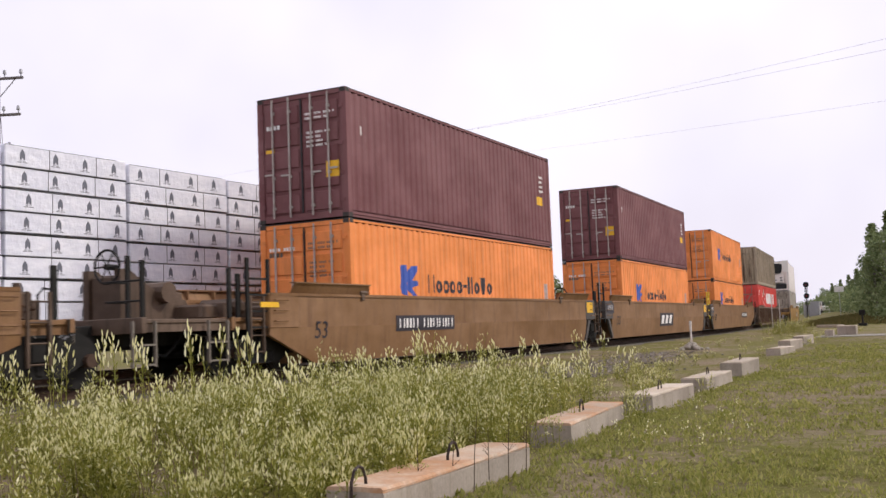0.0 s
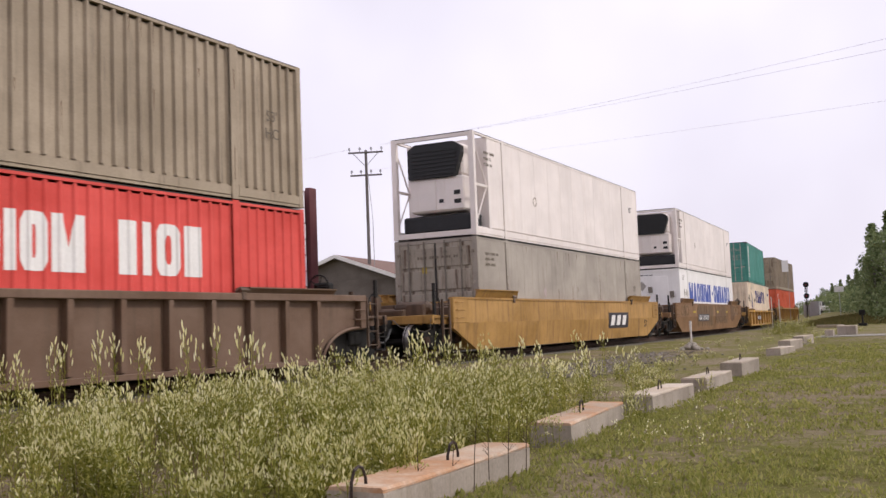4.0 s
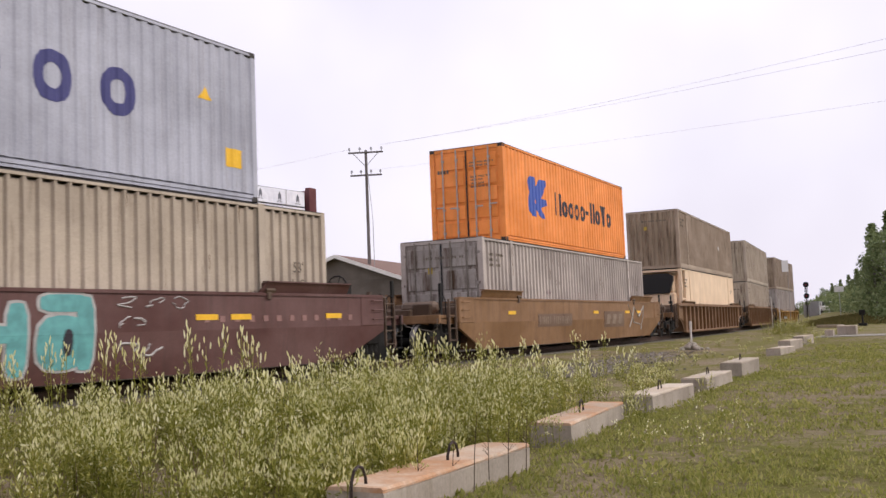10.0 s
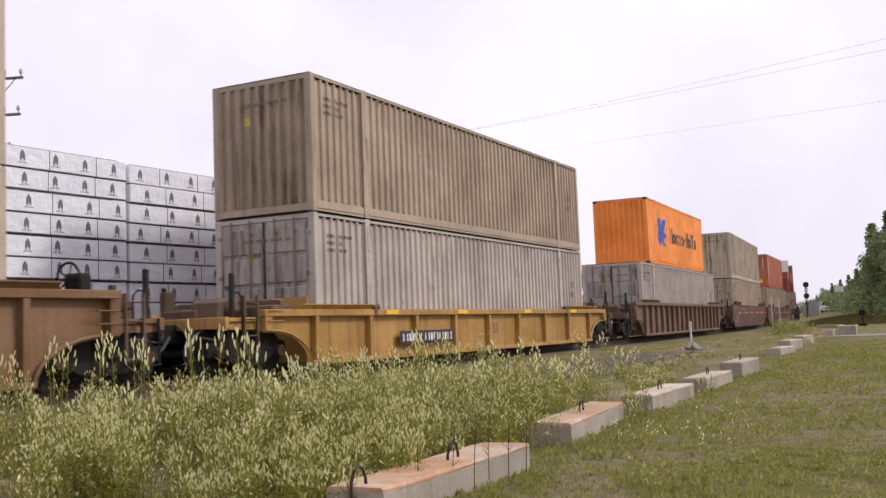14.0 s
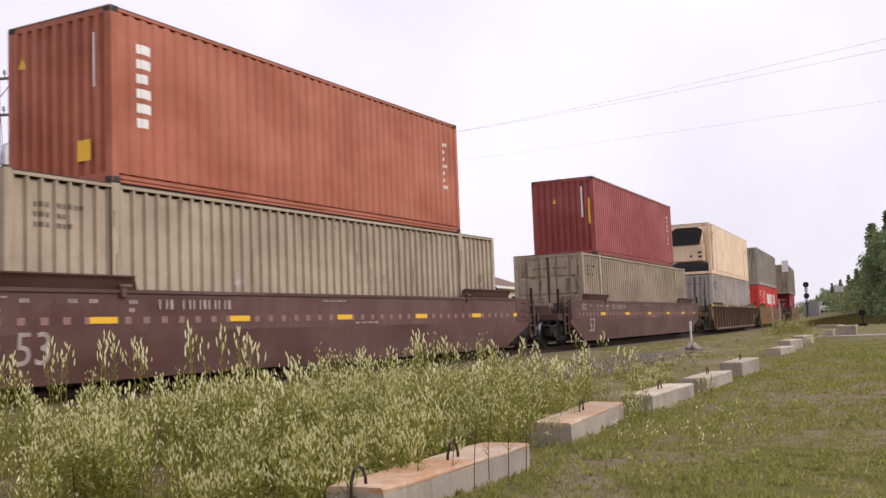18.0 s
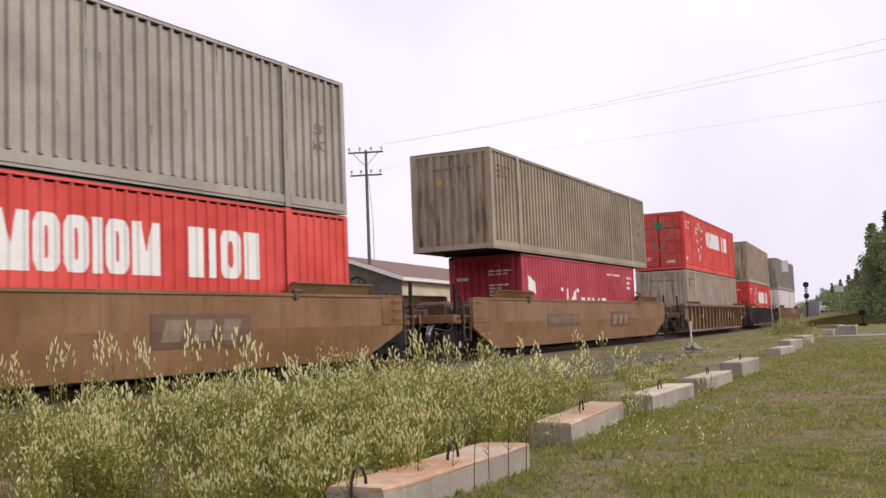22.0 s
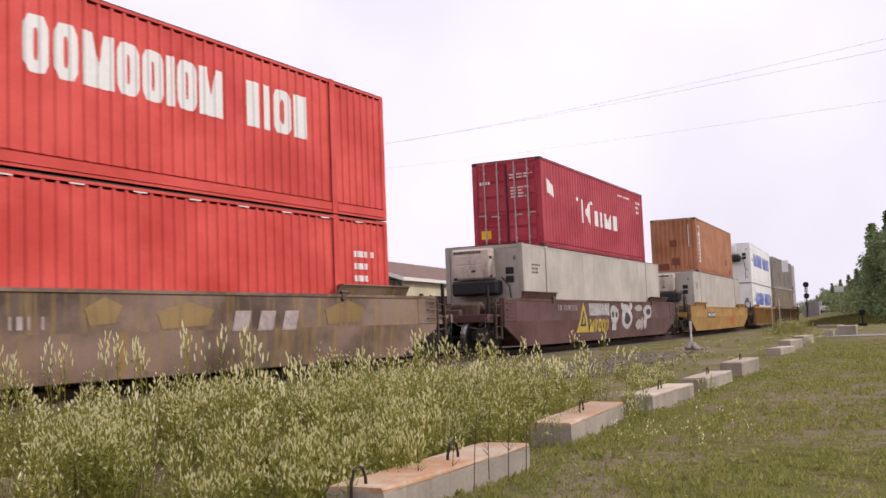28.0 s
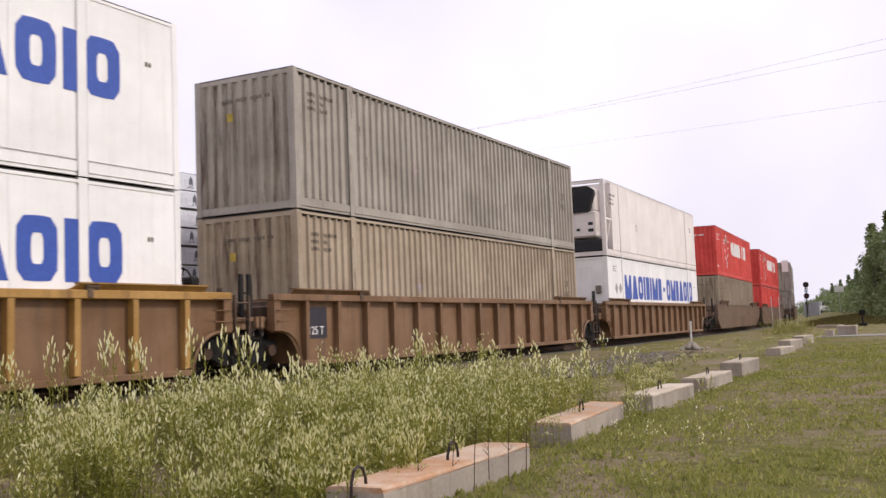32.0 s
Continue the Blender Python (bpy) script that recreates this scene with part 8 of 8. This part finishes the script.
for k in range(1500):
    py = 4.3 + 26 * rh.random() ** 1.6
    px = rh.uniform(9.5 - 0.075 * py, 14.5)
    if noise.noise(Vector((px * 0.55, py * 0.4, 33))) + 0.5 * noise.noise(Vector((px * 1.9, py * 1.4, 8))) < rh.uniform(-0.1, 0.4):
        continue
    size = rh.uniform(0.5, 1.3)
    for j in range(rh.randint(9, 18)):
        a, up = rh.uniform(0, 6.28), rh.uniform(0.15, 1.1)
        d = Vector((math.cos(a) * math.cos(up), math.sin(a) * math.cos(up), math.sin(up)))
        leaf_faces(v, f, Vector((px + rh.gauss(0, 0.05) * size, py + rh.gauss(0, 0.05) * size, GROUND + rh.uniform(-0.01, 0.03))), d, d.cross(Vector((0, 0, 1))).normalized(), rh.uniform(0.03, 0.07) * size, rh.uniform(0.008, 0.018) * size)
me = bpy.data.meshes.new("green_herbs")
me.from_pydata(v, [], up_facing(v, f))
me.materials.append(HERB)
me.polygons.foreach_set("use_smooth", [True] * len(f))
me.normals_split_custom_set_from_vertices([(0.0, 0.0, 1.0)] * len(v))
thing("green_herbs", "low tufts of fresh green herbs in the verge", "weeds", "", None, "stuff", me)
v, f, pale = [], [], set()
for k in range(60):
    px = rh.uniform(8.85, 10.3)
    py = 10.6 - 1.75 * (px - 8.75) + rh.gauss(0, 1.1)
    h = rh.uniform(0.08, 0.24)
    lean = Vector((rh.uniform(-0.3, 0.3), rh.uniform(-0.3, 0.3), 1)) * h
    p = Vector((px, py, GROUND - 0.02))
    leaf_faces(v, f, p, lean.normalized(), Vector((1, 0, 0)), h, 0.0025)
    for j in range(rh.randint(4, 8)):
        a, up = rh.uniform(0, 6.28), rh.uniform(-0.1, 1.2)
        d = Vector((math.cos(a) * math.cos(up), math.sin(a) * math.cos(up), math.sin(up)))
        leaf_faces(v, f, p + lean * rh.uniform(0.25, 1.0) + d * 0.02, d, d.cross(Vector((0.2, 0.1, 1))).normalized(), rh.uniform(0.02, 0.04), rh.uniform(0.004, 0.008))
        if rh.random() < 0.5:
            pale.add(len(f) - 1)
me = bpy.data.meshes.new("white_flecked_herbs")
me.from_pydata(v, [], f)
me.materials.append(HERB)
me.materials.append(SPIKE)
me.polygons.foreach_set("material_index", [1 if i in pale else 0 for i in range(len(f))])
thing("white_flecked_herbs", "thin low herbs with white seed heads in grass", "weeds", "", None, "stuff", me)
for k, (px, py, h) in enumerate(((9.20, 5.20, 0.42), (9.28, 5.32, 0.5), (9.24, 5.6, 0.38), (9.30, 5.75, 0.46), (9.12, 4.95, 0.4), (9.33, 5.95, 0.44), (8.62, 4.75, 0.36))):
    b = Build()
    bend = rh.uniform(-0.06, 0.10)
    b.tube([(0, 0, -0.03), (bend * 0.3, 0.01, h * 0.5), (bend, 0.02, h)], [0.0035, 0.003, 0.0018], 4)
    for j in range(5):
        a = rh.uniform(0, 6.28)
        z = h * rh.uniform(0.45, 0.95)
        b.tube([(bend * z / h, 0.01, z), (bend * z / h + 0.05 * math.cos(a), 0.01 + 0.05 * math.sin(a), z + 0.04)], [0.0018, 0.0012], 3)
    thing("dry_stalk", "thin dry brown weed stalk beside the block", "weed", "dry stalks", pose(px, py, GROUND), "", b.mesh("dry_stalk", DRY))
# loose grey stones spilled from the ballast
v, f = [], []
for k in range(1500):
    y = rh.uniform(17, 31)
    x = 4.6 - 0.155 * (y - 17) + rh.gauss(0, 0.75)
    s = rh.uniform(0.018, 0.05)
    z = ground_height(x, y) + s * 0.3
    n = len(v)
    v += [(x + s * i * rh.uniform(0.6, 1.2), y + s * j * rh.uniform(0.6, 1.2), z + s * l * rh.uniform(0.4, 0.9)) for i, j, l in ((1, 0, 0), (0, 1, 0), (-1, 0, 0), (0, -1, 0), (0, 0, 1), (0, 0, -1))]
    f += [(n + a, n + b, n + c) for a, b, c in ((0, 1, 4), (1, 2, 4), (2, 3, 4), (3, 0, 4), (1, 0, 5), (2, 1, 5), (3, 2, 5), (0, 3, 5))]
me = bpy.data.meshes.new("loose_stones")
me.from_pydata(v, [], f)
me.materials.append(foliage("spilled_stone", (0.11, 0.095, 0.08), (0.20, 0.175, 0.15), (0.34, 0.30, 0.26), 0.9, 0.0))
thing("loose_stones", "loose grey stones scattered in the grass", "stones", "", None, "stuff", me)

# ---- trackside: marker post, white posts, signal, huts, signs ----
GREY_POST = plain("dirty_white_post", (0.62, 0.59, 0.56), 0.7, 0, 12, 0.25)


def marker_post():
    ob = thing("marker_post", "short white marker post in a stone heap", "post", "", pose(2.9, 32.9, GROUND))
    part("post", shared("marker_stake", lambda b: (b.box(-0.026, 0.026, -0.022, 0.022, 0, 0.95, 0.006), b.box(-0.036, 0.036, -0.028, 0.028, 0.62, 0.95, 0.008)), GREY_POST), GREY_POST, ob)
    stone = plain("heap_stone", (0.33, 0.295, 0.25), 0.9, 0, 9, 0.3)
    r2 = random.Random(3)
    for k in range(26):
        a, d = r2.uniform(0, 6.28), abs(r2.gauss(0, 0.28))
        s = r2.uniform(0.05, 0.11)
        part("stone", shared(("stone", k % 5), lambda b: b.box(-0.5, 0.5, -0.4, 0.4, -0.35, 0.35, 0.18 + 0.02 * (k % 5)), stone), stone, ob, "", pose(d * math.cos(a), d * math.sin(a), max(0.02, 0.22 - d * 0.5), r2.uniform(0, 90), 0, r2.uniform(0, 360)) @ Matrix.Scale(s * 2, 4))


marker_post()
for px, py, top in ((-4.7, 84.0, 2.6), (-4.1, 84.0, 2.4)):
    ob = thing("white_post", "slim white post beside the track", "post", "white posts", pose(px, py, GROUND))
    part("shaft", shared(("shaft", top), lambda b: b.tube([(0, 0, 0), (0, 0, top)], 0.038, 8), GREY_POST), GREY_POST, ob)
GALV = plain("galvanised_steel", (0.36, 0.36, 0.38), 0.5, 0.5)
sig = thing("railway_signal", "two-headed black railway signal on a mast", "signal", "", pose(-13.0, 150, GROUND, 0, 0, 10))
part("mast", shared("mast", lambda b: b.tube([(0, 0, 0), (0, 0, 5.6)], 0.09, 8), GRIME), GRIME, sig)
for z in (5.35, 3.75):
    head = part("signal_head", shared("signal_head", lambda b: (b.tube([(0, -0.12, 0), (0, -0.16, 0)], 0.40, 16), b.tube([(0, -0.2, 0), (0, 0.25, 0)], 0.2, 10)), GRIME), GRIME, sig, "round black target head", Matrix.Translation((0, 0, z)))
    part("visor", shared("visor", lambda b: b.tube([(0, -0.16, 0), (0, -0.5, 0)], 0.13, 10), RUBBER), RUBBER, head)
    part("lens", shared("lens", lambda b: b.tube([(0, -0.50, 0), (0, -0.52, 0)], 0.10, 10), plain("red_signal_lens", (0.25, 0.01, 0.02), 0.2)), None, head, "dark red lens")
part("ladder", shared("signal_ladder", lambda b: ([b.tube([(x, 0.25, 0), (x, 0.25, 5.2)], 0.025, 5) for x in (-0.2, 0.2)], [b.tube([(-0.2, 0.25, 0.4 * k), (0.2, 0.25, 0.4 * k)], 0.018, 5) for k in range(1, 13)]), GRIME), GRIME, sig)
for px, py, w, h in ((-13.95, 156, 1.0, 1.8), (-12.85, 156, 1.2, 2.05)):
    ob = thing("equipment_cabinet", "grey metal railway equipment cabinet", "cabinet", "equipment cabinets", pose(px, py, ground_height(px, py) - 0.02))
    body = part("body", shared(("cabinet_body", w, h), lambda b: b.box(-w / 2, w / 2, -0.6, 0.6, 0, h, 0.03), GALV), GALV, ob)
    part("roof", shared(("cabinet_roof", w, h), lambda b: b.box(-w / 2 - 0.08, w / 2 + 0.08, -0.7, 0.7, h, h + 0.08, 0.02), GALV), GALV, ob)
    part("door", shared(("cabinet_door", w, h), lambda b: b.box(-w / 2 + 0.1, w / 2 - 0.1, -0.63, -0.60, 0.15, h - 0.15, 0.01), GALV), GALV, ob)

# white van far off on the crossing road
van = thing("white_van", "small white van far off beside the road", "van", "", pose(-16.5, 190, ground_height(-16.5, 190) - 0.02, 0, 0, 195))
part("body", shared("van_body", lambda b: b.prism([(-2.2, 0.35), (2.2, 0.35), (2.25, 1.0), (1.6, 1.15), (1.0, 1.95), (-2.1, 1.95), (-2.25, 1.2)], "x", -0.9, 0.9), WHITE), WHITE, van)
part("windscreen", shared("van_glass", lambda b: (b.prism([(1.55, 1.2), (1.62, 1.2), (1.07, 1.88), (1.0, 1.88)], "x", -0.8, 0.8), b.box(-0.905, 0.905, -0.2, 1.0, 1.25, 1.8)), RUBBER), RUBBER, van)
for x in (-0.85, 0.85):
    for y in (-1.4, 1.45):
        part("wheel", shared("van_wheel", lambda b: b.tube([(-0.1, 0, 0), (0.1, 0, 0)], 0.33, 14), RUBBER), RUBBER, van, "", Matrix.Translation((x, y, 0.33)))
board = thing("track_board", "square white board on a slim trackside post", "sign", "", pose(-5.3, 94.0, GROUND, 0, 0, 12))
part("post", shared("board_post", lambda b: b.tube([(0.2, 0.04, 0), (0.2, 0.04, 6.0)], 0.02, 6), GALV), GALV, board)
part("board", shared("white_board", lambda b: b.box(-0.28, 0.28, -0.02, 0.02, 4.98, 6.02, 0.01), INK_WHITE), INK_WHITE, board)
sign = thing("road_sign", "small pale roadside sign on a post", "sign", "", pose(-4.45, 120, ground_height(-4.45, 120) - 0.02, 0, 0, 10))
part("post", shared("sign_post", lambda b: b.tube([(0, 0, 0), (0, 0, 3.2)], 0.04, 6), GALV), GALV, sign)
part("board", shared("sign_board", lambda b: b.box(-0.5, 0.5, -0.03, 0.0, 2.95, 3.55, 0.02), INK_WHITE), INK_WHITE, sign)
stub = thing("switch_stand", "small black switch stand in the grass", "switch stand", "", pose(2.45, 81.0, GROUND))
part("stand", shared("stand", lambda b: (b.box(-0.3, 0.3, -0.2, 0.2, 0, 0.25, 0.03), b.tube([(0, 0, 0.2), (0, 0, 1.15)], 0.07, 8)), GRIME), GRIME, stub)
part("target", shared("target", lambda b: b.box(-0.22, 0.22, -0.03, 0.03, 0.85, 1.25, 0.03), GRIME), GRIME, stub)

# gravel road patch that crosses the verge
rv = [(4.6, 46.5), (7.0, 46.0), (14.0, 44.5), (30.0, 42.0), (60.0, 38.0), (60.0, 44.0), (30.0, 47.5), (14.0, 49.0), (7.0, 50.0), (4.2, 50.5)]
b = Build()
b.prism(rv, "z", GROUND - 0.05, GROUND + 0.03)
thing("gravel_road", "pale grey gravel road across the verge", "road", "", None, "structure", b.mesh("gravel_road", gravel_material("pale_road_gravel", (0.22, 0.20, 0.19), (0.48, 0.45, 0.43), 12.0)))

# ---- utility poles and wires ----
POLE_WOOD = plain("grey_pole_wood", (0.17, 0.15, 0.145), 0.85, 0, 6, 0.25)


def utility_pole(x, y, top, turn, drum=False):
    ob = thing("utility_pole", "weathered wooden utility pole with two crossarms", "utility pole", "utility poles", pose(x, y, GROUND, 0, 0, turn))
    h = top - GROUND
    part("shaft", shared(("pole_shaft", h), lambda b: b.tube([(0, 0, 0), (0, 0, h)], [0.115, 0.075], 8), POLE_WOOD), POLE_WOOD, ob)
    for z, w in ((h - 0.15, 1.0), (h - 1.45, 0.9)):
        arm = part("crossarm", shared(("crossarm", w), lambda b: b.box(-w, w, -0.04, 0.04, -0.045, 0.045, 0.01), POLE_WOOD), POLE_WOOD, ob, "", Matrix.Translation((0, -0.12, z)))
        for k in (-1, -0.35, 0.35, 1):
            part("insulator", shared("insulator", lambda b: (b.tube([(0, 0, 0.05), (0, 0, 0.2)], 0.02, 6), b.tube([(0, 0, 0.16), (0, 0, 0.30)], [0.07, 0.05], 8)), GALV), GALV, arm, "", Matrix.Translation((k * (w - 0.08), 0, 0)))
    part("brace", shared(("pole_brace", h), lambda b: (b.tube([(0.7, -0.12, h - 0.2), (0.05, -0.12, h - 0.9)], 0.02, 5), b.tube([(-0.7, -0.12, h - 0.2), (-0.05, -0.12, h - 0.9)], 0.02, 5), b.tube([(0.1, 0, h - 1.5), (0.28, 0, h - 4)], 0.015, 5), b.tube([(0.28, 0, h - 4), (0.3, 0, 0.2)], 0.02, 5)), GALV), GALV, ob)
    if drum:
        part("transformer", shared("transformer", lambda b: (b.tube([(0.42, 0, h - 3.6), (0.42, 0, h - 2.7)], 0.26, 12), b.tube([(0.42, 0, h - 2.7), (0.42, 0, h - 2.4)], [0.07, 0.04], 8)), GALV), GALV, ob)
    return ob


utility_pole(-19.0, 46.9, 11.0, 24)
utility_pole(-18.4, 22.7, 10.25, 24, True)
CABLE = plain("grey_cable", (0.42, 0.40, 0.46), 0.6)


def wire(p, q, sag, r=0.004):
    p, q = Vector(p), Vector(q)
    bld = Build()
    bld.tube([tuple(p.lerp(q, k / 14) - Vector((0, 0, 4 * sag * (k / 14) * (1 - k / 14)))) for k in range(15)], r, 4)
    ob = thing("overhead_wire", "thin black overhead wire between poles", "wire", "overhead wires", None, "", bld.mesh("overhead_wire", CABLE))


wire((-18.1, 46.9, 11.2), (27.5, 21.0, 7.75), 0.55)
wire((-18.1, 46.9, 11.2), (27.2, 21.0, 6.9), 0.35)
wire((-18.6, 46.7, 9.8), (27.0, 21.0, 5.25), 0.3, 0.0028)
wire((-19.8, 46.5, 11.1), (-40.0, 38.0, 9.2), 0.5, 0.004)

# ---- low house behind the tracks ----
house = thing("house", "low tan house with brown shingle roof and white fascia", "house", "", pose(-20.54, 46.0, GROUND, 0, 0, 9))
SIDING = paint("pale_yellow_siding", (0.52, 0.46, 0.32), amount=0.2, rust=0.0)
GABLE = paint("brown_gable_boards", (0.11, 0.09, 0.075), amount=0.3, rust=0.0)
SHINGLE = plain("brown_roof_shingles", (0.20, 0.125, 0.105), 0.9, 0, 12, 0.25)
HW, EV, RG, HLEN = 4.1, 3.95, 5.4, 26.0
part("wall", Build().prism([(-HW + 0.3, 0), (HW - 0.3, 0), (HW - 0.3, EV), (-HW + 0.3, EV)], "y", 0.15, HLEN - 0.15), SIDING, house)
part("gable", Build().prism([(-HW + 0.3, EV), (HW - 0.3, EV), (0, RG - 0.12)], "y", 0.1, HLEN - 0.1), GABLE, house, "dark boarded gable")
part("gable", Build().box(-HW + 0.29, HW - 0.29, 0.08, 0.14, 0.0, EV), GABLE, house, "dark boarded end wall")
for s in (-1, 1):
    slope = part("roof", Build().prism([(0, RG), (s * HW, EV - 0.02), (s * HW, EV - 0.14), (0, RG - 0.12)], "y", -0.35, HLEN + 0.35), SHINGLE, house)
    part("fascia", Build().prism([(0, RG + 0.01), (s * HW, EV - 0.01), (s * HW, EV - 0.22), (0, RG - 0.2)], "y", -0.40, -0.355), INK_WHITE, house, "white fascia board")
    part("fascia", Build().box(min(s * HW, s * (HW + 0.04)), max(s * HW, s * (HW + 0.04)), -0.36, HLEN + 0.35, EV - 0.2, EV - 0.01), INK_WHITE, house, "white eave board")
for y in (2.5, 7.0, 11.5):
    win = part("window", Build().box(HW - 0.30, HW - 0.25, y, y + 1.4, 1.2, 2.5), INK_WHITE, house, "white window frame")
    part("pane", Build().box(HW - 0.252, HW - 0.24, y + 0.1, y + 1.3, 1.3, 2.4), RUBBER, win)

# ---- woodland along the right of the line ----
def leaf_cloud(v, f, rr, centre, rad, n, size):
    for k in range(n):
        d = Vector((rr.gauss(0, 1), rr.gauss(0, 1), rr.gauss(0, 0.8))).normalized() * (rr.random() ** 0.45)
        p = centre + Vector((d.x * rad[0], d.y * rad[1], d.z * rad[2]))
        a = Vector((rr.uniform(-1, 1), rr.uniform(-1, 1), rr.uniform(-0.2, 1))).normalized()
        s = a.cross(Vector((rr.uniform(-1, 1), rr.uniform(-1, 1), rr.uniform(-1, 1)))).normalized()
        leaf_faces(v, f, p, a, s, size * rr.uniform(0.6, 1.3), size * rr.uniform(0.25, 0.5))


def tree_meshes(seed, conifer):
    rr = random.Random(seed)
    wood = Build()
    v, f = [], []
    if conifer:
        wood.tube([(0, 0, 0), (0.05, 0, 4), (0, 0.03, 9.6)], [0.16, 0.10, 0.02], 7)
        for k in range(34):
            z = 1.0 + 8.6 * (k / 34) ** 0.9
            reach = (1.9 * (1 - z / 10.2) + 0.15) * rr.uniform(0.7, 1.15)
            for j in range(5):
                a = rr.uniform(0, 6.28)
                e = Vector((math.cos(a) * reach, math.sin(a) * reach, z - 0.25 * reach))
                wood.tube([(0, 0, z), tuple(e)], [0.025, 0.006], 3, False)
                leaf_cloud(v, f, rr, Vector((0, 0, z)).lerp(e, 0.65), (reach * 0.42, reach * 0.42, 0.20), 14, 0.30)
    else:
        wood.tube([(0, 0, 0), (0.1, 0.05, 3), (-0.05, 0.1, 6)], [0.17, 0.12, 0.05], 7)
        for k in range(16):
            a, z = rr.uniform(0, 6.28), rr.uniform(1.6, 6.5)
            reach = rr.uniform(0.8, 2.1) * (1.15 - abs(z - 4) / 5)
            e = Vector((math.cos(a) * reach, math.sin(a) * reach, z + rr.uniform(0.5, 1.6)))
            wood.tube([(0, 0, z - 0.6), tuple(e)], [0.05, 0.012], 4, False)
            leaf_cloud(v, f, rr, e, (0.85, 0.85, 0.7), 130, 0.24)
    cm = bpy.data.meshes.new("crown")
    cm.from_pydata(v, [], f)
    cm.materials.append(DARK_LEAF)
    return wood.mesh("trunk", POLE_WOOD), cm


TREES = [tree_meshes(40 + i, i % 2 == 0) for i in range(5)]
rt = random.Random(21)


def plant_tree(x, y, s, kind):
    conifer = kind % 2 == 0
    ob = thing("conifer" if conifer else "birch_tree", "dark green conifer at the edge of the wood" if conifer else "leafy green tree at the edge of the wood", "tree", "trees of the wood", pose(x, y, ground_height(x, y) - 0.05, 0, 0, rt.uniform(0, 360)) @ Matrix.Scale(s, 4))
    part("trunk", TREES[kind][0], None, ob)
    part("crown", TREES[kind][1], None, ob)


for row in range(3):
    for k in range(40 if row == 0 else 26):
        y = 93 + k * (4.3 if row == 0 else 6.8) + rt.uniform(-1.6, 1.6)
        x = 4.0 - 0.155 * (y - 92) + row * 3.6 + rt.uniform(-1.2, 1.2) - (0.0003 * (y - 92) ** 2)
        tall = 1.08 if y < 114 else (0.66 if y < 150 else (0.60 if y < 225 else 0.48))
        plant_tree(x, y, rt.uniform(0.78, 1.02) * tall * (1.0 + 0.05 * row), rt.randrange(5))
for x, y, s in ((-15.0, 62.0, 0.62), (-12.5, 58.0, 0.5), (-17.0, 75.0, 0.7), (-24.0, 95.0, 0.8), (-20.0, 88.0, 0.7)):
    plant_tree(x, y, s, 1)
rb = random.Random(5)
v, f = [], []
for k in range(230):
    y = 88 + 190 * rb.random()
    x = 4.0 - 0.155 * (y - 92) + rb.uniform(-2.5, 1.0) - 0.0003 * (y - 92) ** 2
    leaf_cloud(v, f, rb, Vector((x, y, ground_height(x, y) + rb.choice((0.6, 0.8, 1.6, 2.2)))), (1.5, 1.5, 1.1), 70, 0.3)
me = bpy.data.meshes.new("undergrowth")
me.from_pydata(v, [], f)
me.materials.append(DARK_LEAF)
thing("undergrowth", "dark green bushes at the foot of the wood", "bushes", "", None, "stuff", me)


v, f = [], []
for k in range(6200):
    y = 84 + 32 * rb.random() ** 0.8
    x = line_x(y) + rb.uniform(2.6, 26.0)
    c = Vector((x, y, ground_height(x, y) + 0.02))
    for j in range(5):
        d = Vector((rb.uniform(-0.5, 0.5), rb.uniform(-0.5, 0.5), 1)).normalized()
        leaf_faces(v, f, c + Vector((rb.uniform(-0.2, 0.2), rb.uniform(-0.2, 0.2), 0)), d, d.cross(Vector((0.3, 1, 0))).normalized(), rb.uniform(0.2, 0.5), rb.uniform(0.02, 0.05))
me = bpy.data.meshes.new("rough_grass")
me.from_pydata(v, [], f)
me.materials.append(foliage("rough_brown_grass", (0.075, 0.072, 0.024), (0.125, 0.11, 0.036), (0.20, 0.16, 0.065), 0.85, 0.3))
thing("rough_grass", "rough brownish grass below the wood", "grass", "", None, "stuff", me)


def motions():
    times = [float(t) for t in range(33)]
    for ob, place, z in MOVERS:
        walk(ob, [(t, on_line(place - travel(t), z)) for t in times])
    steps = [k * 0.8 for k in range(41)]
    for ob, px, py, amount, phase in SWAY:
        base, size = ob.matrix_basis.copy(), tuple(ob.scale)
        rows = []
        for t in steps:
            gust = 0.6 + 0.4 * math.sin(t * 0.7 + px)
            lean = amount * gust * math.sin(2.4 * t + 0.9 * px + 0.6 * py + phase)
            side = 0.6 * amount * math.sin(1.7 * t + 1.3 * phase)
            rows.append((t, Matrix.Translation(base.translation) @ pose(0, 0, 0, side, lean - 0.8 * amount, 0) @ base.to_3x3().normalized().to_4x4()))
        walk(ob, rows)
        ob.scale = size


motions()
